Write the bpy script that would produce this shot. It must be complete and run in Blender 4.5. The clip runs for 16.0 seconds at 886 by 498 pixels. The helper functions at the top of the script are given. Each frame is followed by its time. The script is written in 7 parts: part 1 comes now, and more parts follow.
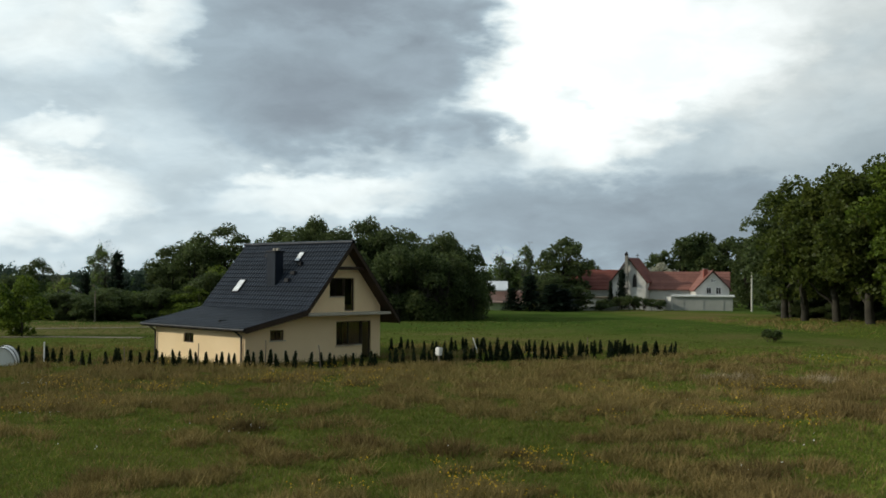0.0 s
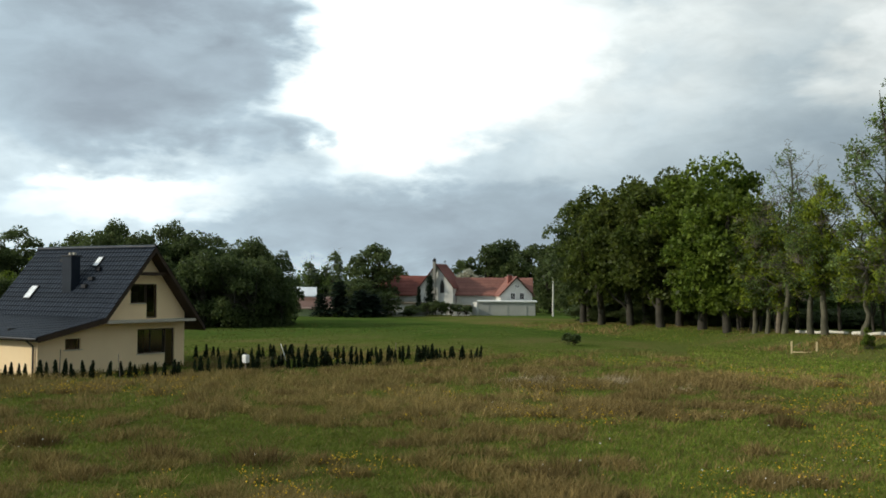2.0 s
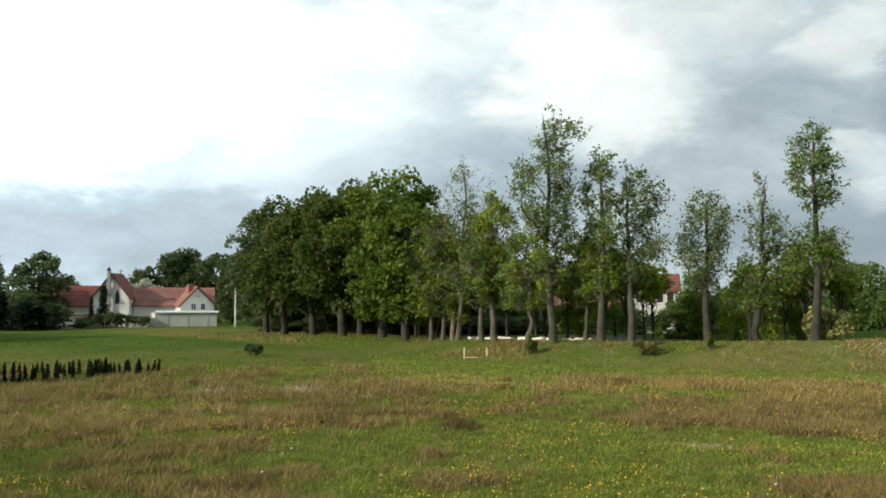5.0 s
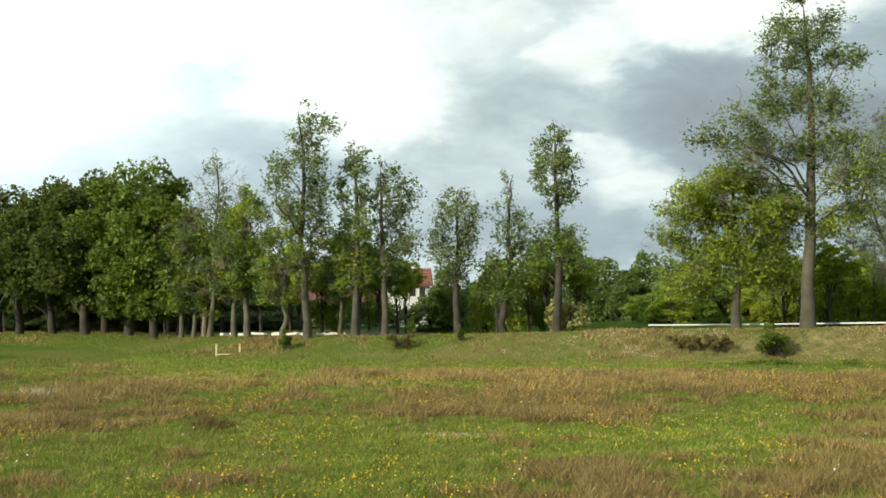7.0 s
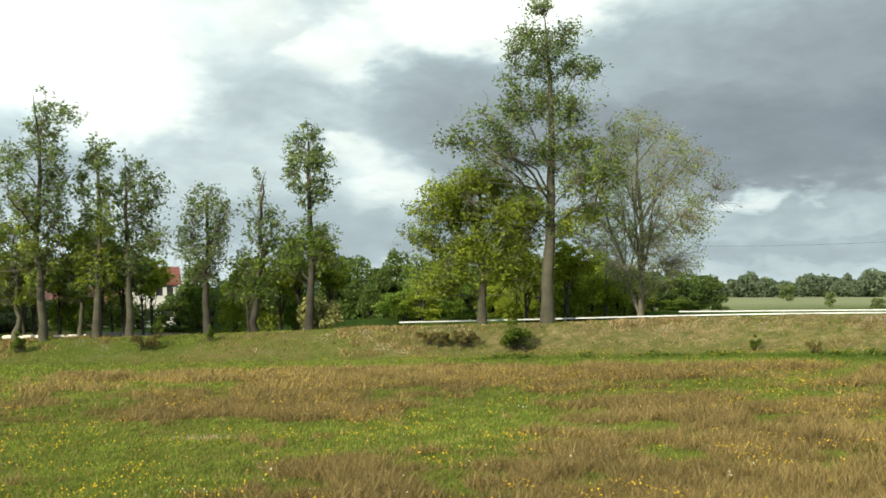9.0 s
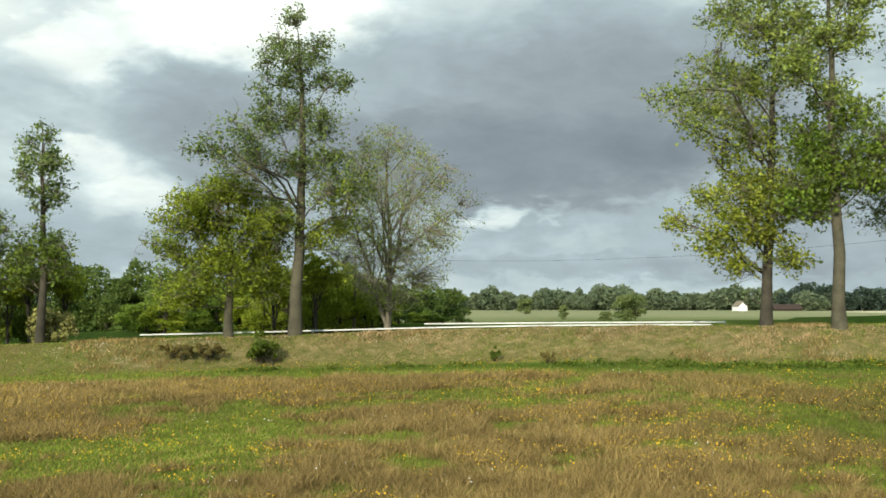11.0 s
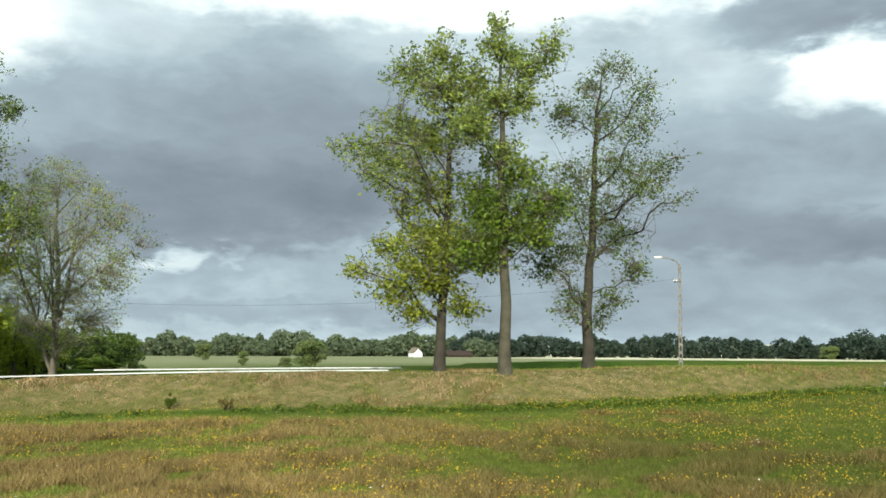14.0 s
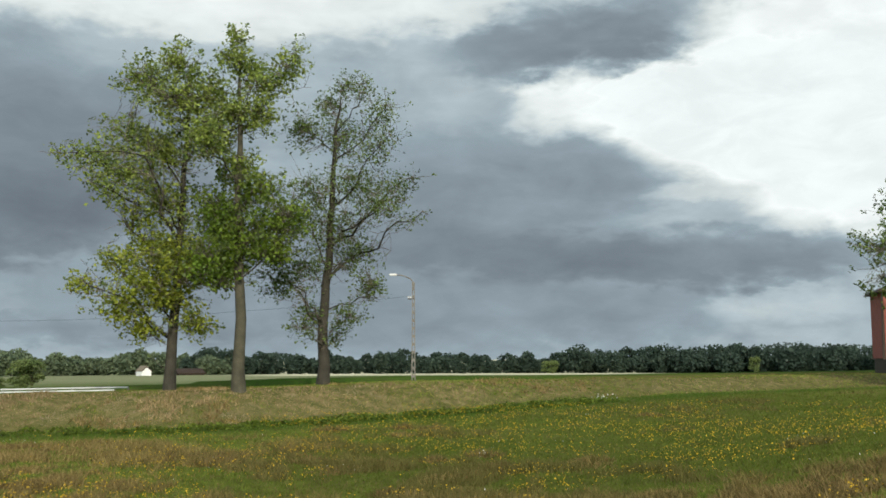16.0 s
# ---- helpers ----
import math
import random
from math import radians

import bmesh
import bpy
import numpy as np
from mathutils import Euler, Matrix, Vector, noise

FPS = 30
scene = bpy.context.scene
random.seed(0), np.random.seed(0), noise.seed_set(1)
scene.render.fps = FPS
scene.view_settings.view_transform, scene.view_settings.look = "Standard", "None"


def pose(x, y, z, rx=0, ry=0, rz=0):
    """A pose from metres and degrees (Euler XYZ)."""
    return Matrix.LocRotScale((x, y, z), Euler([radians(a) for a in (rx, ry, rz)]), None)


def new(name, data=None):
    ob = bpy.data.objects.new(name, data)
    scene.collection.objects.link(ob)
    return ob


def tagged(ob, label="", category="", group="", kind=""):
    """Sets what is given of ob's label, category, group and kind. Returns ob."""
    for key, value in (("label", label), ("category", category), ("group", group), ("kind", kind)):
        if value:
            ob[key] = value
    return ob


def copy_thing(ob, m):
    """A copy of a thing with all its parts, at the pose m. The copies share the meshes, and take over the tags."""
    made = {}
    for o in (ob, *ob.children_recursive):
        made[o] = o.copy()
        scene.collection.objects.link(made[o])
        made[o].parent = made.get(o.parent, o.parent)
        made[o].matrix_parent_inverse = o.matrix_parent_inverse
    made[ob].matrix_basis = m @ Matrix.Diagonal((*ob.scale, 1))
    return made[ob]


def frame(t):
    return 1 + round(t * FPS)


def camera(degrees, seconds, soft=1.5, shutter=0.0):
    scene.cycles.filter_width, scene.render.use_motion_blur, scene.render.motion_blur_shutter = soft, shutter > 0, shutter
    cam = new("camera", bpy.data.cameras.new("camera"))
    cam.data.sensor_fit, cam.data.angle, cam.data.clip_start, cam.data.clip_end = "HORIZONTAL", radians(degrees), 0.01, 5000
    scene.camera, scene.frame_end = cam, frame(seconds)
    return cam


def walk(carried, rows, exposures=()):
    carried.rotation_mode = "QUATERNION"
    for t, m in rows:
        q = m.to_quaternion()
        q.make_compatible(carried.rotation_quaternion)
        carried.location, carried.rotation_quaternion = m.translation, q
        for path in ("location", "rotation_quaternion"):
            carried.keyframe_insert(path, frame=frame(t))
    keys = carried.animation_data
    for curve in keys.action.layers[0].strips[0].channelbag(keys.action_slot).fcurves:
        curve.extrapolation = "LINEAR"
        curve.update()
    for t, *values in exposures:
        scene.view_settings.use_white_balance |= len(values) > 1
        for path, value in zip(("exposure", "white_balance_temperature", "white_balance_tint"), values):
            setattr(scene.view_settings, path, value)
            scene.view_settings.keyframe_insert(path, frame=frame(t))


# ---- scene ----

# ------------------------------------------------------------------ camera
EYE = (0.0, 0.0, 5.2)
cam = camera(46.81, 16.0, soft=1.7)


def aim(yaw, pitch, roll):
    return Matrix.Translation(EYE) @ pose(0, 0, 0, 90 + pitch, 0, yaw) @ pose(0, 0, 0, 0, 0, roll)


TURNS = [
    (0.0, 44.061, 1.516, 0.306), (0.5, 41.252, 1.566, 0.300), (1.0, 38.526, 1.671, 0.310),
    (1.5, 35.922, 1.772, 0.310), (2.0, 33.415, 1.903, 0.315), (2.5, 30.867, 2.051, 0.310),
    (3.0, 28.338, 2.267, 0.280), (3.5, 25.594, 2.427, 0.180), (6.0, 8.915, 2.370, 0.006),
    (6.5, 5.564, 2.276, -0.117), (7.0, 2.151, 2.200, -0.250), (7.5, -1.250, 2.141, -0.460),
    (8.0, -4.610, 2.087, -0.540), (8.5, -8.059, 2.056, -0.548), (9.0, -11.630, 2.010, -0.499),
    (9.5, -15.247, 2.018, -0.460), (10.0, -18.803, 2.089, -0.380), (12.5, -34.768, 3.966, 0.241),
    (13.0, -37.496, 4.406, 0.260), (13.5, -40.243, 4.808, 0.315), (14.0, -43.259, 5.195, 0.290),
    (14.5, -46.638, 5.519, 0.170), (15.0, -50.272, 5.764, 0.100), (15.5, -54.143, 5.976, -0.040),
    (16.0, -57.966, 6.125, -0.208)]
walk(cam, [(t, aim(a, b, c)) for t, a, b, c in TURNS], exposures=[(0.0, -0.93, 6500, 8), (2.0, -0.62, 6500, 8), (3.5, -0.35, 6550, 8), (6.0, 0.03, 6700, 6), (8.0, 0.27, 6900, 5), (10.0, 0.17, 6900, 5), (12.5, 0.20, 6700, 5), (14.5, 0.14, 6500, 6), (16.0, -0.38, 6500, 8)])

# ------------------------------------------------------------------ light
SUN_AZ, SUN_EL = 134.0, 25.0          # degrees to the left of +Y, degrees up
sun = new("sun", bpy.data.lights.new("sun", "SUN"))
sun.data.energy, sun.data.angle, sun.data.color = 4.75, radians(1.0), (1.0, 0.92, 0.77)
sun_way = Vector((-math.sin(radians(SUN_AZ)) * math.cos(radians(SUN_EL)),
                  math.cos(radians(SUN_AZ)) * math.cos(radians(SUN_EL)), math.sin(radians(SUN_EL))))
sun.matrix_world = Matrix.Translation((0, 0, 60)) @ sun_way.to_track_quat("Z", "Y").to_matrix().to_4x4()


class Graph:
    """Short notation for node trees."""

    def __init__(self, tree):
        self.tree = tree
        tree.nodes.clear()

    def node(self, kind, **settings):
        n = self.tree.nodes.new(kind)
        for key, value in settings.items():
            setattr(n, key, value)
        return n

    def put(self, value, socket):
        if hasattr(value, "is_output"):
            self.tree.links.new(value, socket)
        else:
            socket.default_value = value

    def math(self, op, a, b=0.0, c=0.0, clamp=False):
        n = self.node("ShaderNodeMath", operation=op, use_clamp=clamp)
        for value, socket in zip((a, b, c), n.inputs):
            self.put(value, socket)
        return n.outputs[0]

    def noise(self, vector, scale, detail=4.0, rough=0.55, distort=0.0):
        n = self.node("ShaderNodeTexNoise")
        self.put(vector, n.inputs["Vector"])
        for key, value in (("Scale", scale), ("Detail", detail), ("Roughness", rough), ("Distortion", distort)):
            n.inputs[key].default_value = value
        return n.outputs["Fac"]

    def mix(self, fac, a, b, blend="MIX"):
        n = self.node("ShaderNodeMix", data_type="RGBA", blend_type=blend, clamp_factor=True)
        self.put(fac, n.inputs[0])
        for value, socket in ((a, n.inputs[6]), (b, n.inputs[7])):
            self.put((*value, 1.0) if isinstance(value, tuple) and len(value) == 3 else value, socket)
        return n.outputs[2]

    def ramp(self, fac, stops):
        n = self.node("ShaderNodeValToRGB")
        self.put(fac, n.inputs[0])
        els = n.color_ramp.elements
        while len(els) < len(stops):
            els.new(0.5)
        for e, (at_, col) in zip(els, stops):
            e.position, e.color = at_, (*col, 1.0) if len(col) == 3 else col
        return n.outputs[0]

    def span(self, value, lo, hi, a=0.0, b=1.0, smooth=True):
        n = self.node("ShaderNodeMapRange", interpolation_type="SMOOTHSTEP" if smooth else "LINEAR")
        for v, s in zip((value, lo, hi, a, b), n.inputs):
            self.put(v, s)
        return n.outputs[0]


# sky: clear air behind broken heavy clouds
world = bpy.data.worlds.new("sky")
world.use_nodes = True
scene.world = world
g = Graph(world.node_tree)
way = g.node("ShaderNodeTexCoord").outputs["Generated"]
split = g.node("ShaderNodeSeparateXYZ")
g.put(way, split.inputs[0])
az0 = g.math("MULTIPLY", g.math("ARCTAN2", g.math("MULTIPLY", split.outputs[0], -1.0), split.outputs[1]), 57.2958)
el0 = g.math("MULTIPLY", g.math("ARCSINE", split.outputs[2]), 57.2958)
flat = g.node("ShaderNodeCombineXYZ")
g.put(g.math("MULTIPLY", az0, 0.1), flat.inputs[0])
g.put(g.math("MULTIPLY", el0, 0.22), flat.inputs[1])
flat = flat.outputs[0]
big = g.noise(flat, 0.55, 5.0, 0.55, 0.3)
mid = g.noise(flat, 1.6, 5.0, 0.5, 0.3)
fine = g.noise(flat, 4.5, 4.0, 0.5, 0.2)
az = g.math("ADD", az0, g.math("MULTIPLY_ADD", mid, 7.0, -3.5))
az = g.math("ADD", az, g.math("MULTIPLY_ADD", fine, 3.0, -1.5))
ragged = g.noise(flat, 11.0, 4.0, 0.55, 0.3)
az = g.math("ADD", az, g.math("MULTIPLY_ADD", ragged, 0.8, -0.4))
el = g.math("ADD", el0, g.math("MULTIPLY_ADD", fine, 2.6, -1.3))
el = g.math("ADD", el, g.math("MULTIPLY_ADD", ragged, 0.6, -0.3))
el = g.math("ADD", el, g.math("MULTIPLY_ADD", big, 3.0, -1.5))
# cloud bodies: azimuth, elevation, half width, half height, weight
HEAVY = [
    (50.0, 12.0, 9.5, 5.2, 0.52), (51.5, 9.0, 5.5, 2.4, 0.20), (50.0, 16.0, 9.0, 2.6, 0.25), (66.0, 14.0, 5.5, 3.2, -0.30), (36.3, 9.9, 1.1, 0.8, 0.55), (41.6, 8.4, 1.3, 0.9, 0.35),
    (-30.0, 10.5, 13.0, 6.0, 0.50), (-29.0, 7.6, 12.5, 2.4, 0.62), (-38.0, 12.0, 9.0, 4.0, 0.20),
    (-50.0, 9.0, 10.0, 5.0, 0.18), (-62.0, 9.0, 8.0, 4.2, 0.40), (-66.5, 17.2, 7.6, 2.2, 0.64), (-57.0, 6.4, 14.0, 1.6, 0.16)]
BANKS = [
    (35.0, 3.0, 13.0, 2.5, 0.45), (18.5, 11.4, 8.0, 1.6, 0.04), (16.0, 6.0, 13.0, 3.4, 0.20), (-12.5, 9.4, 4.8, 3.2, 0.56), (-17.0, 6.0, 5.0, 3.6, 0.2), (-5.0, 3.2, 9.0, 1.8, 0.30),
    (-3.0, 10.0, 4.0, 2.0, 0.12), (-72.0, 5.6, 10.0, 1.5, 0.50), (-58.0, 3.2, 19.0, 3.4, 0.44), (-34.0, 1.8, 14.0, 0.7, 0.2), (-28.0, 2.8, 17.0, 3.0, 0.12), (-41.5, 8.0, 8.0, 2.4, 0.36)]
BREAKS = [
    (59.6, 13.4, 2.0, 2.0, -0.42), (64.0, 7.8, 2.4, 1.0, -0.35), (66.0, 4.2, 5.0, 2.2, -0.65), (50.5, 4.4, 7.0, 1.3, -0.45), (36.5, 11.5, 5.4, 6.0, -1.05), (30.5, 13.5, 6.0, 4.4, -0.75),
    (24.0, 10.0, 8.0, 4.5, -0.32), (15.0, 14.4, 10.0, 2.6, -0.32), (7.0, 10.8, 5.4, 3.2, -0.62), (3.5, 14.8, 9.0, 2.4, -0.30), (-5.5, 12.8, 2.8, 1.7, -0.36), (-6.2, 7.2, 1.6, 1.0, -0.3), (-9.0, 5.6, 2.6, 1.5, -0.3),
    (-14.5, 16.5, 8.0, 3.8, -0.80)]
RIFTS = [
    (-28.5, 4.8, 1.6, 0.7, -0.62), (-31.2, 5.0, 0.9, 0.7, -0.32), (-26.5, 15.8, 5.0, 2.0, -0.22), (-42.0, 19.6, 22.0, 2.2, -0.75), (-20.0, 6.0, 2.6, 1.6, -0.25),
    (-66.5, 14.2, 4.4, 1.9, -0.85), (-73.0, 13.4, 5.6, 3.4, -1.5), (-79.5, 11.5, 5.4, 4.8, -1.6), (-78.0, 17.5, 6.0, 3.0, -0.9), (-71.8, 8.9, 2.4, 0.7, -0.3), (-76.3, 2.9, 3.6, 1.1, -0.32)]
total = g.math("MULTIPLY_ADD", mid, 0.55, 0.13)
total = g.math("ADD", total, g.math("MULTIPLY_ADD", fine, 0.26, -0.13))
total = g.math("ADD", total, g.math("MULTIPLY_ADD", big, 0.3, -0.15))
for ca, ce, wa, we, weight in HEAVY + BANKS + BREAKS + RIFTS:
    da = g.math("DIVIDE", g.math("SUBTRACT", az, ca), wa)
    de = g.math("DIVIDE", g.math("SUBTRACT", el, ce), we)
    rr = g.math("ADD", g.math("MULTIPLY", da, da), g.math("MULTIPLY", de, de))
    total = g.math("ADD", total, g.span(rr, 1.75, 0.05, 0.0, weight))
total = g.math("SUBTRACT", total, g.span(az0, 25.0, 62.0, 0.0, 0.08))
shade = g.ramp(g.math("MULTIPLY_ADD", total, 0.41, 0.222), [
    (0.0, (1.35, 1.41, 1.41)), (0.20, (0.96, 1.04, 1.05)), (0.34, (0.66, 0.775, 0.835)),
    (0.48, (0.425, 0.525, 0.60)), (0.66, (0.30, 0.36, 0.42)), (1.0, (0.215, 0.262, 0.318))])
puff = g.noise(flat, 2.6, 6.0, 0.6, 0.5)
tone = g.span(puff, 0.3, 0.7, 0.94, 1.06)
shade = g.mix(1.0, shade, tone, "MULTIPLY")
air = g.node("ShaderNodeTexSky", sky_type="NISHITA", sun_disc=False)
air.sun_elevation, air.sun_rotation = radians(SUN_EL), radians(-SUN_AZ)
clear = g.node("ShaderNodeVectorMath", operation="SCALE")
g.put(air.outputs[0], clear.inputs[0])
clear.inputs["Scale"].default_value = 0.10
cover = g.span(total, -0.75, -0.25, 0.90, 1.0)
back = g.node("ShaderNodeBackground")
g.put(g.mix(cover, clear.outputs[0], shade), back.inputs[0])
# the cloud deck is thinner and brighter towards the left
g.put(g.span(az0, -2.0, 48.0, 0.92, 1.75), back.inputs[1])
g.put(back.outputs[0], g.node("ShaderNodeOutputWorld").inputs[0])


# ------------------------------------------------------------------ materials
def material(name, colours, scale=3.0, fine_scale=40.0, rough=0.8, bump=0.15, metal=0.0, spec=0.3,
             per_object=0.0, translucent=0.0, per_island=0.0, space="Object", amount=0.12):
    """Two scales of variation between two or three colours, with fine relief."""
    m = bpy.data.materials.new(name)
    m.use_nodes = True
    q = Graph(m.node_tree)
    if space == "World":
        where = q.node("ShaderNodeNewGeometry").outputs["Position"]
    else:
        where = q.node("ShaderNodeTexCoord").outputs["Object"]
    broad = q.noise(where, scale, 5.0, 0.6)
    small = q.noise(where, fine_scale, 3.0, 0.6)
    n = len(colours)
    tone = q.ramp(q.span(broad, 0.3, 0.7, 0.0, 1.0, False), [(i / max(1, n - 1), c) for i, c in enumerate(colours)])
    tone = q.mix(1.0, tone, q.ramp(small, [(0.25, (1 - amount * 2,) * 3), (0.75, (1 + amount * 2,) * 3)]), "MULTIPLY")
    if per_object:
        r = q.node("ShaderNodeObjectInfo").outputs["Random"]
        tone = q.mix(1.0, tone, q.ramp(r, [(0.0, (1 - per_object,) * 3), (1.0, (1 + per_object,) * 3)]), "MULTIPLY")
    if per_island:
        r = q.node("ShaderNodeNewGeometry").outputs["Random Per Island"]
        tone = q.mix(1.0, tone, q.ramp(r, [(0.0, (1 - per_island, 1 - per_island, 1 - per_island)),
                                           (1.0, (1 + per_island, 1 + per_island * 0.8, 1 + per_island * 0.5))]), "MULTIPLY")
    b = q.node("ShaderNodeBsdfPrincipled")
    q.put(tone, b.inputs["Base Color"])
    b.inputs["Metallic"].default_value = metal
    b.inputs["Specular IOR Level"].default_value = spec
    q.put(q.span(small, 0.2, 0.8, max(0.02, rough - 0.08), min(1.0, rough + 0.08)), b.inputs["Roughness"])
    if bump:
        bp = q.node("ShaderNodeBump")
        bp.inputs["Strength"].default_value = bump
        bp.inputs["Distance"].default_value = 0.05
        q.put(small, bp.inputs["Height"])
        q.put(bp.outputs[0], b.inputs["Normal"])
    out = q.node("ShaderNodeOutputMaterial")
    if translucent:
        tr = q.node("ShaderNodeBsdfTranslucent")
        q.put(tone, tr.inputs[0])
        mx = q.node("ShaderNodeMixShader")
        mx.inputs[0].default_value = translucent
        q.put(b.outputs[0], mx.inputs[1])
        q.put(tr.outputs[0], mx.inputs[2])
        q.put(mx.outputs[0], out.inputs[0])
    else:
        q.put(b.outputs[0], out.inputs[0])
    return m


def leaf_material(name, dark, light, spread=0.4):
    return material(name, [dark, light], scale=0.35, fine_scale=6.0, rough=0.55, bump=0.0, spec=0.25,
                    translucent=0.5, per_island=spread, per_object=0.08)


BARK = material("bark", [(0.030, 0.027, 0.020), (0.066, 0.059, 0.045)], 1.2, 14.0, 0.95, 0.6)
BARK_MID = material("grey-brown bark", [(0.046, 0.043, 0.029), (0.098, 0.090, 0.062)], 1.2, 14.0, 0.95, 0.5)
TWIG_PALE = material("ash-grey twig bark", [(0.23, 0.21, 0.165), (0.34, 0.31, 0.25)], 1.2, 14.0, 0.9, 0.2)
TWIG = material("pale twig bark", [(0.12, 0.106, 0.078), (0.21, 0.185, 0.14)], 1.2, 14.0, 0.9, 0.2)
BARK_PALE = material("pale bark", [(0.066, 0.062, 0.042), (0.135, 0.126, 0.088)], 1.2, 14.0, 0.95, 0.5)
LEAF_FRESH = leaf_material("fresh green leaves", (0.12, 0.215, 0.03), (0.25, 0.34, 0.055))
LEAF_SPRING = leaf_material("bright spring leaves", (0.22, 0.285, 0.04), (0.42, 0.47, 0.075), 0.4)
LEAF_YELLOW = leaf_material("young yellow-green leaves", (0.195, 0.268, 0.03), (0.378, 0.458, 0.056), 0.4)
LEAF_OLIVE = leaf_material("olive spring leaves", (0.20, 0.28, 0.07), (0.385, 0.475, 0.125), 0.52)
# outer leaves coloured darker, for their silhouette against the bright sky
LEAF_EDGE = leaf_material("outer leaves darkened as silhouettes", (0.095, 0.155, 0.05), (0.21, 0.29, 0.092), 0.55)
# olive leaves with the road row's darker exposure put into the colour
LEAF_ROW = leaf_material("dimmed olive leaves", (0.102, 0.168, 0.052), (0.228, 0.315, 0.105), 0.55)
LEAF_LIME = leaf_material("lime tree leaves", (0.165, 0.24, 0.028), (0.325, 0.40, 0.054), 0.52)
LEAF_BROWN = leaf_material("shaded chestnut leaves", (0.050, 0.080, 0.017), (0.112, 0.14, 0.030), 0.52)
LEAF_GREEN = leaf_material("full green leaves", (0.075, 0.13, 0.018), (0.175, 0.24, 0.038), 0.52)
LEAF_MID = leaf_material("mid green leaves", (0.08, 0.14, 0.034), (0.165, 0.23, 0.06))
LEAF_DARK = leaf_material("dark wood leaves", (0.058, 0.088, 0.034), (0.118, 0.158, 0.058))
LEAF_FIR = leaf_material("conifer needles", (0.012, 0.024, 0.016), (0.022, 0.04, 0.022))
LEAF_FIELD = leaf_material("pale field bush leaves", (0.15, 0.215, 0.085), (0.27, 0.33, 0.125))
# distance haze is mixed into both far leaf colours
LEAF_FAR = leaf_material("hazed far wood leaves", (0.13, 0.18, 0.115), (0.21, 0.26, 0.15), 0.2)
LEAF_FAR_DARK = leaf_material("hazed far pine needles", (0.05, 0.08, 0.062), (0.08, 0.115, 0.082), 0.12)
THUJA = leaf_material("thuja needles", (0.015, 0.028, 0.012), (0.035, 0.055, 0.02), 0.3)


# ------------------------------------------------------------------ mesh helpers
def thing(name, label, category, where=(0, 0, 0), turn=0.0, group="", kind=""):
    """An Empty at the base of a thing that has parts."""
    ob = new(name)
    ob.empty_display_size = 0.2
    ob.matrix_world = pose(*where, 0, 0, turn)
    return tagged(ob, label, category, group, kind)


def mesh_object(name, verts, faces, mat, parent=None, label="", smooth=False):
    me = bpy.data.meshes.new(name)
    if isinstance(verts, np.ndarray):
        me.from_pydata(verts.tolist(), [], faces.tolist() if isinstance(faces, np.ndarray) else faces)
    else:
        me.from_pydata(verts, [], faces)
    if smooth:
        me.polygons.foreach_set("use_smooth", [True] * len(me.polygons))
    me.materials.append(mat)
    ob = new(name, me)
    if parent is not None:
        ob.parent = parent
    if label:
        ob["label"] = label
    return ob


def part(name, bm, mat, parent, label="", smooth=False):
    """Links a bmesh as one mesh object under a thing or a part."""
    bmesh.ops.recalc_face_normals(bm, faces=bm.faces)
    me = bpy.data.meshes.new(name)
    bm.to_mesh(me)
    bm.free()
    if smooth:
        me.polygons.foreach_set("use_smooth", [True] * len(me.polygons))
    me.materials.append(mat)
    ob = new(name, me)
    if parent is not None:
        ob.parent = parent
    if label:
        ob["label"] = label
    return ob


def box(x0, y0, z0, x1, y1, z1, bevel=0.0, bm=None):
    bm = bm or bmesh.new()
    made = bmesh.ops.create_cube(bm, size=1.0)["verts"]
    for v in made:
        v.co = Vector((x0 + (v.co.x + 0.5) * (x1 - x0), y0 + (v.co.y + 0.5) * (y1 - y0), z0 + (v.co.z + 0.5) * (z1 - z0)))
    if bevel:
        edges = list({e for v in made for e in v.link_edges})
        bmesh.ops.bevel(bm, geom=edges, offset=bevel, segments=2, affect="EDGES")
    return bm


def prism(profile, y0, y1, axis="y", bm=None):
    """A closed profile drawn out: (x, z) along y, or (y, z) along x, or (x, y) along z."""
    bm = bm or bmesh.new()
    put = {"y": lambda a, b, c: (a, c, b), "x": lambda a, b, c: (c, a, b), "z": lambda a, b, c: (a, b, c)}[axis]
    lo = [bm.verts.new(put(a, b, y0)) for a, b in profile]
    hi = [bm.verts.new(put(a, b, y1)) for a, b in profile]
    n = len(profile)
    bm.faces.new(lo)
    bm.faces.new(hi)
    for i in range(n):
        bm.faces.new((lo[i], lo[(i + 1) % n], hi[(i + 1) % n], hi[i]))
    return bm


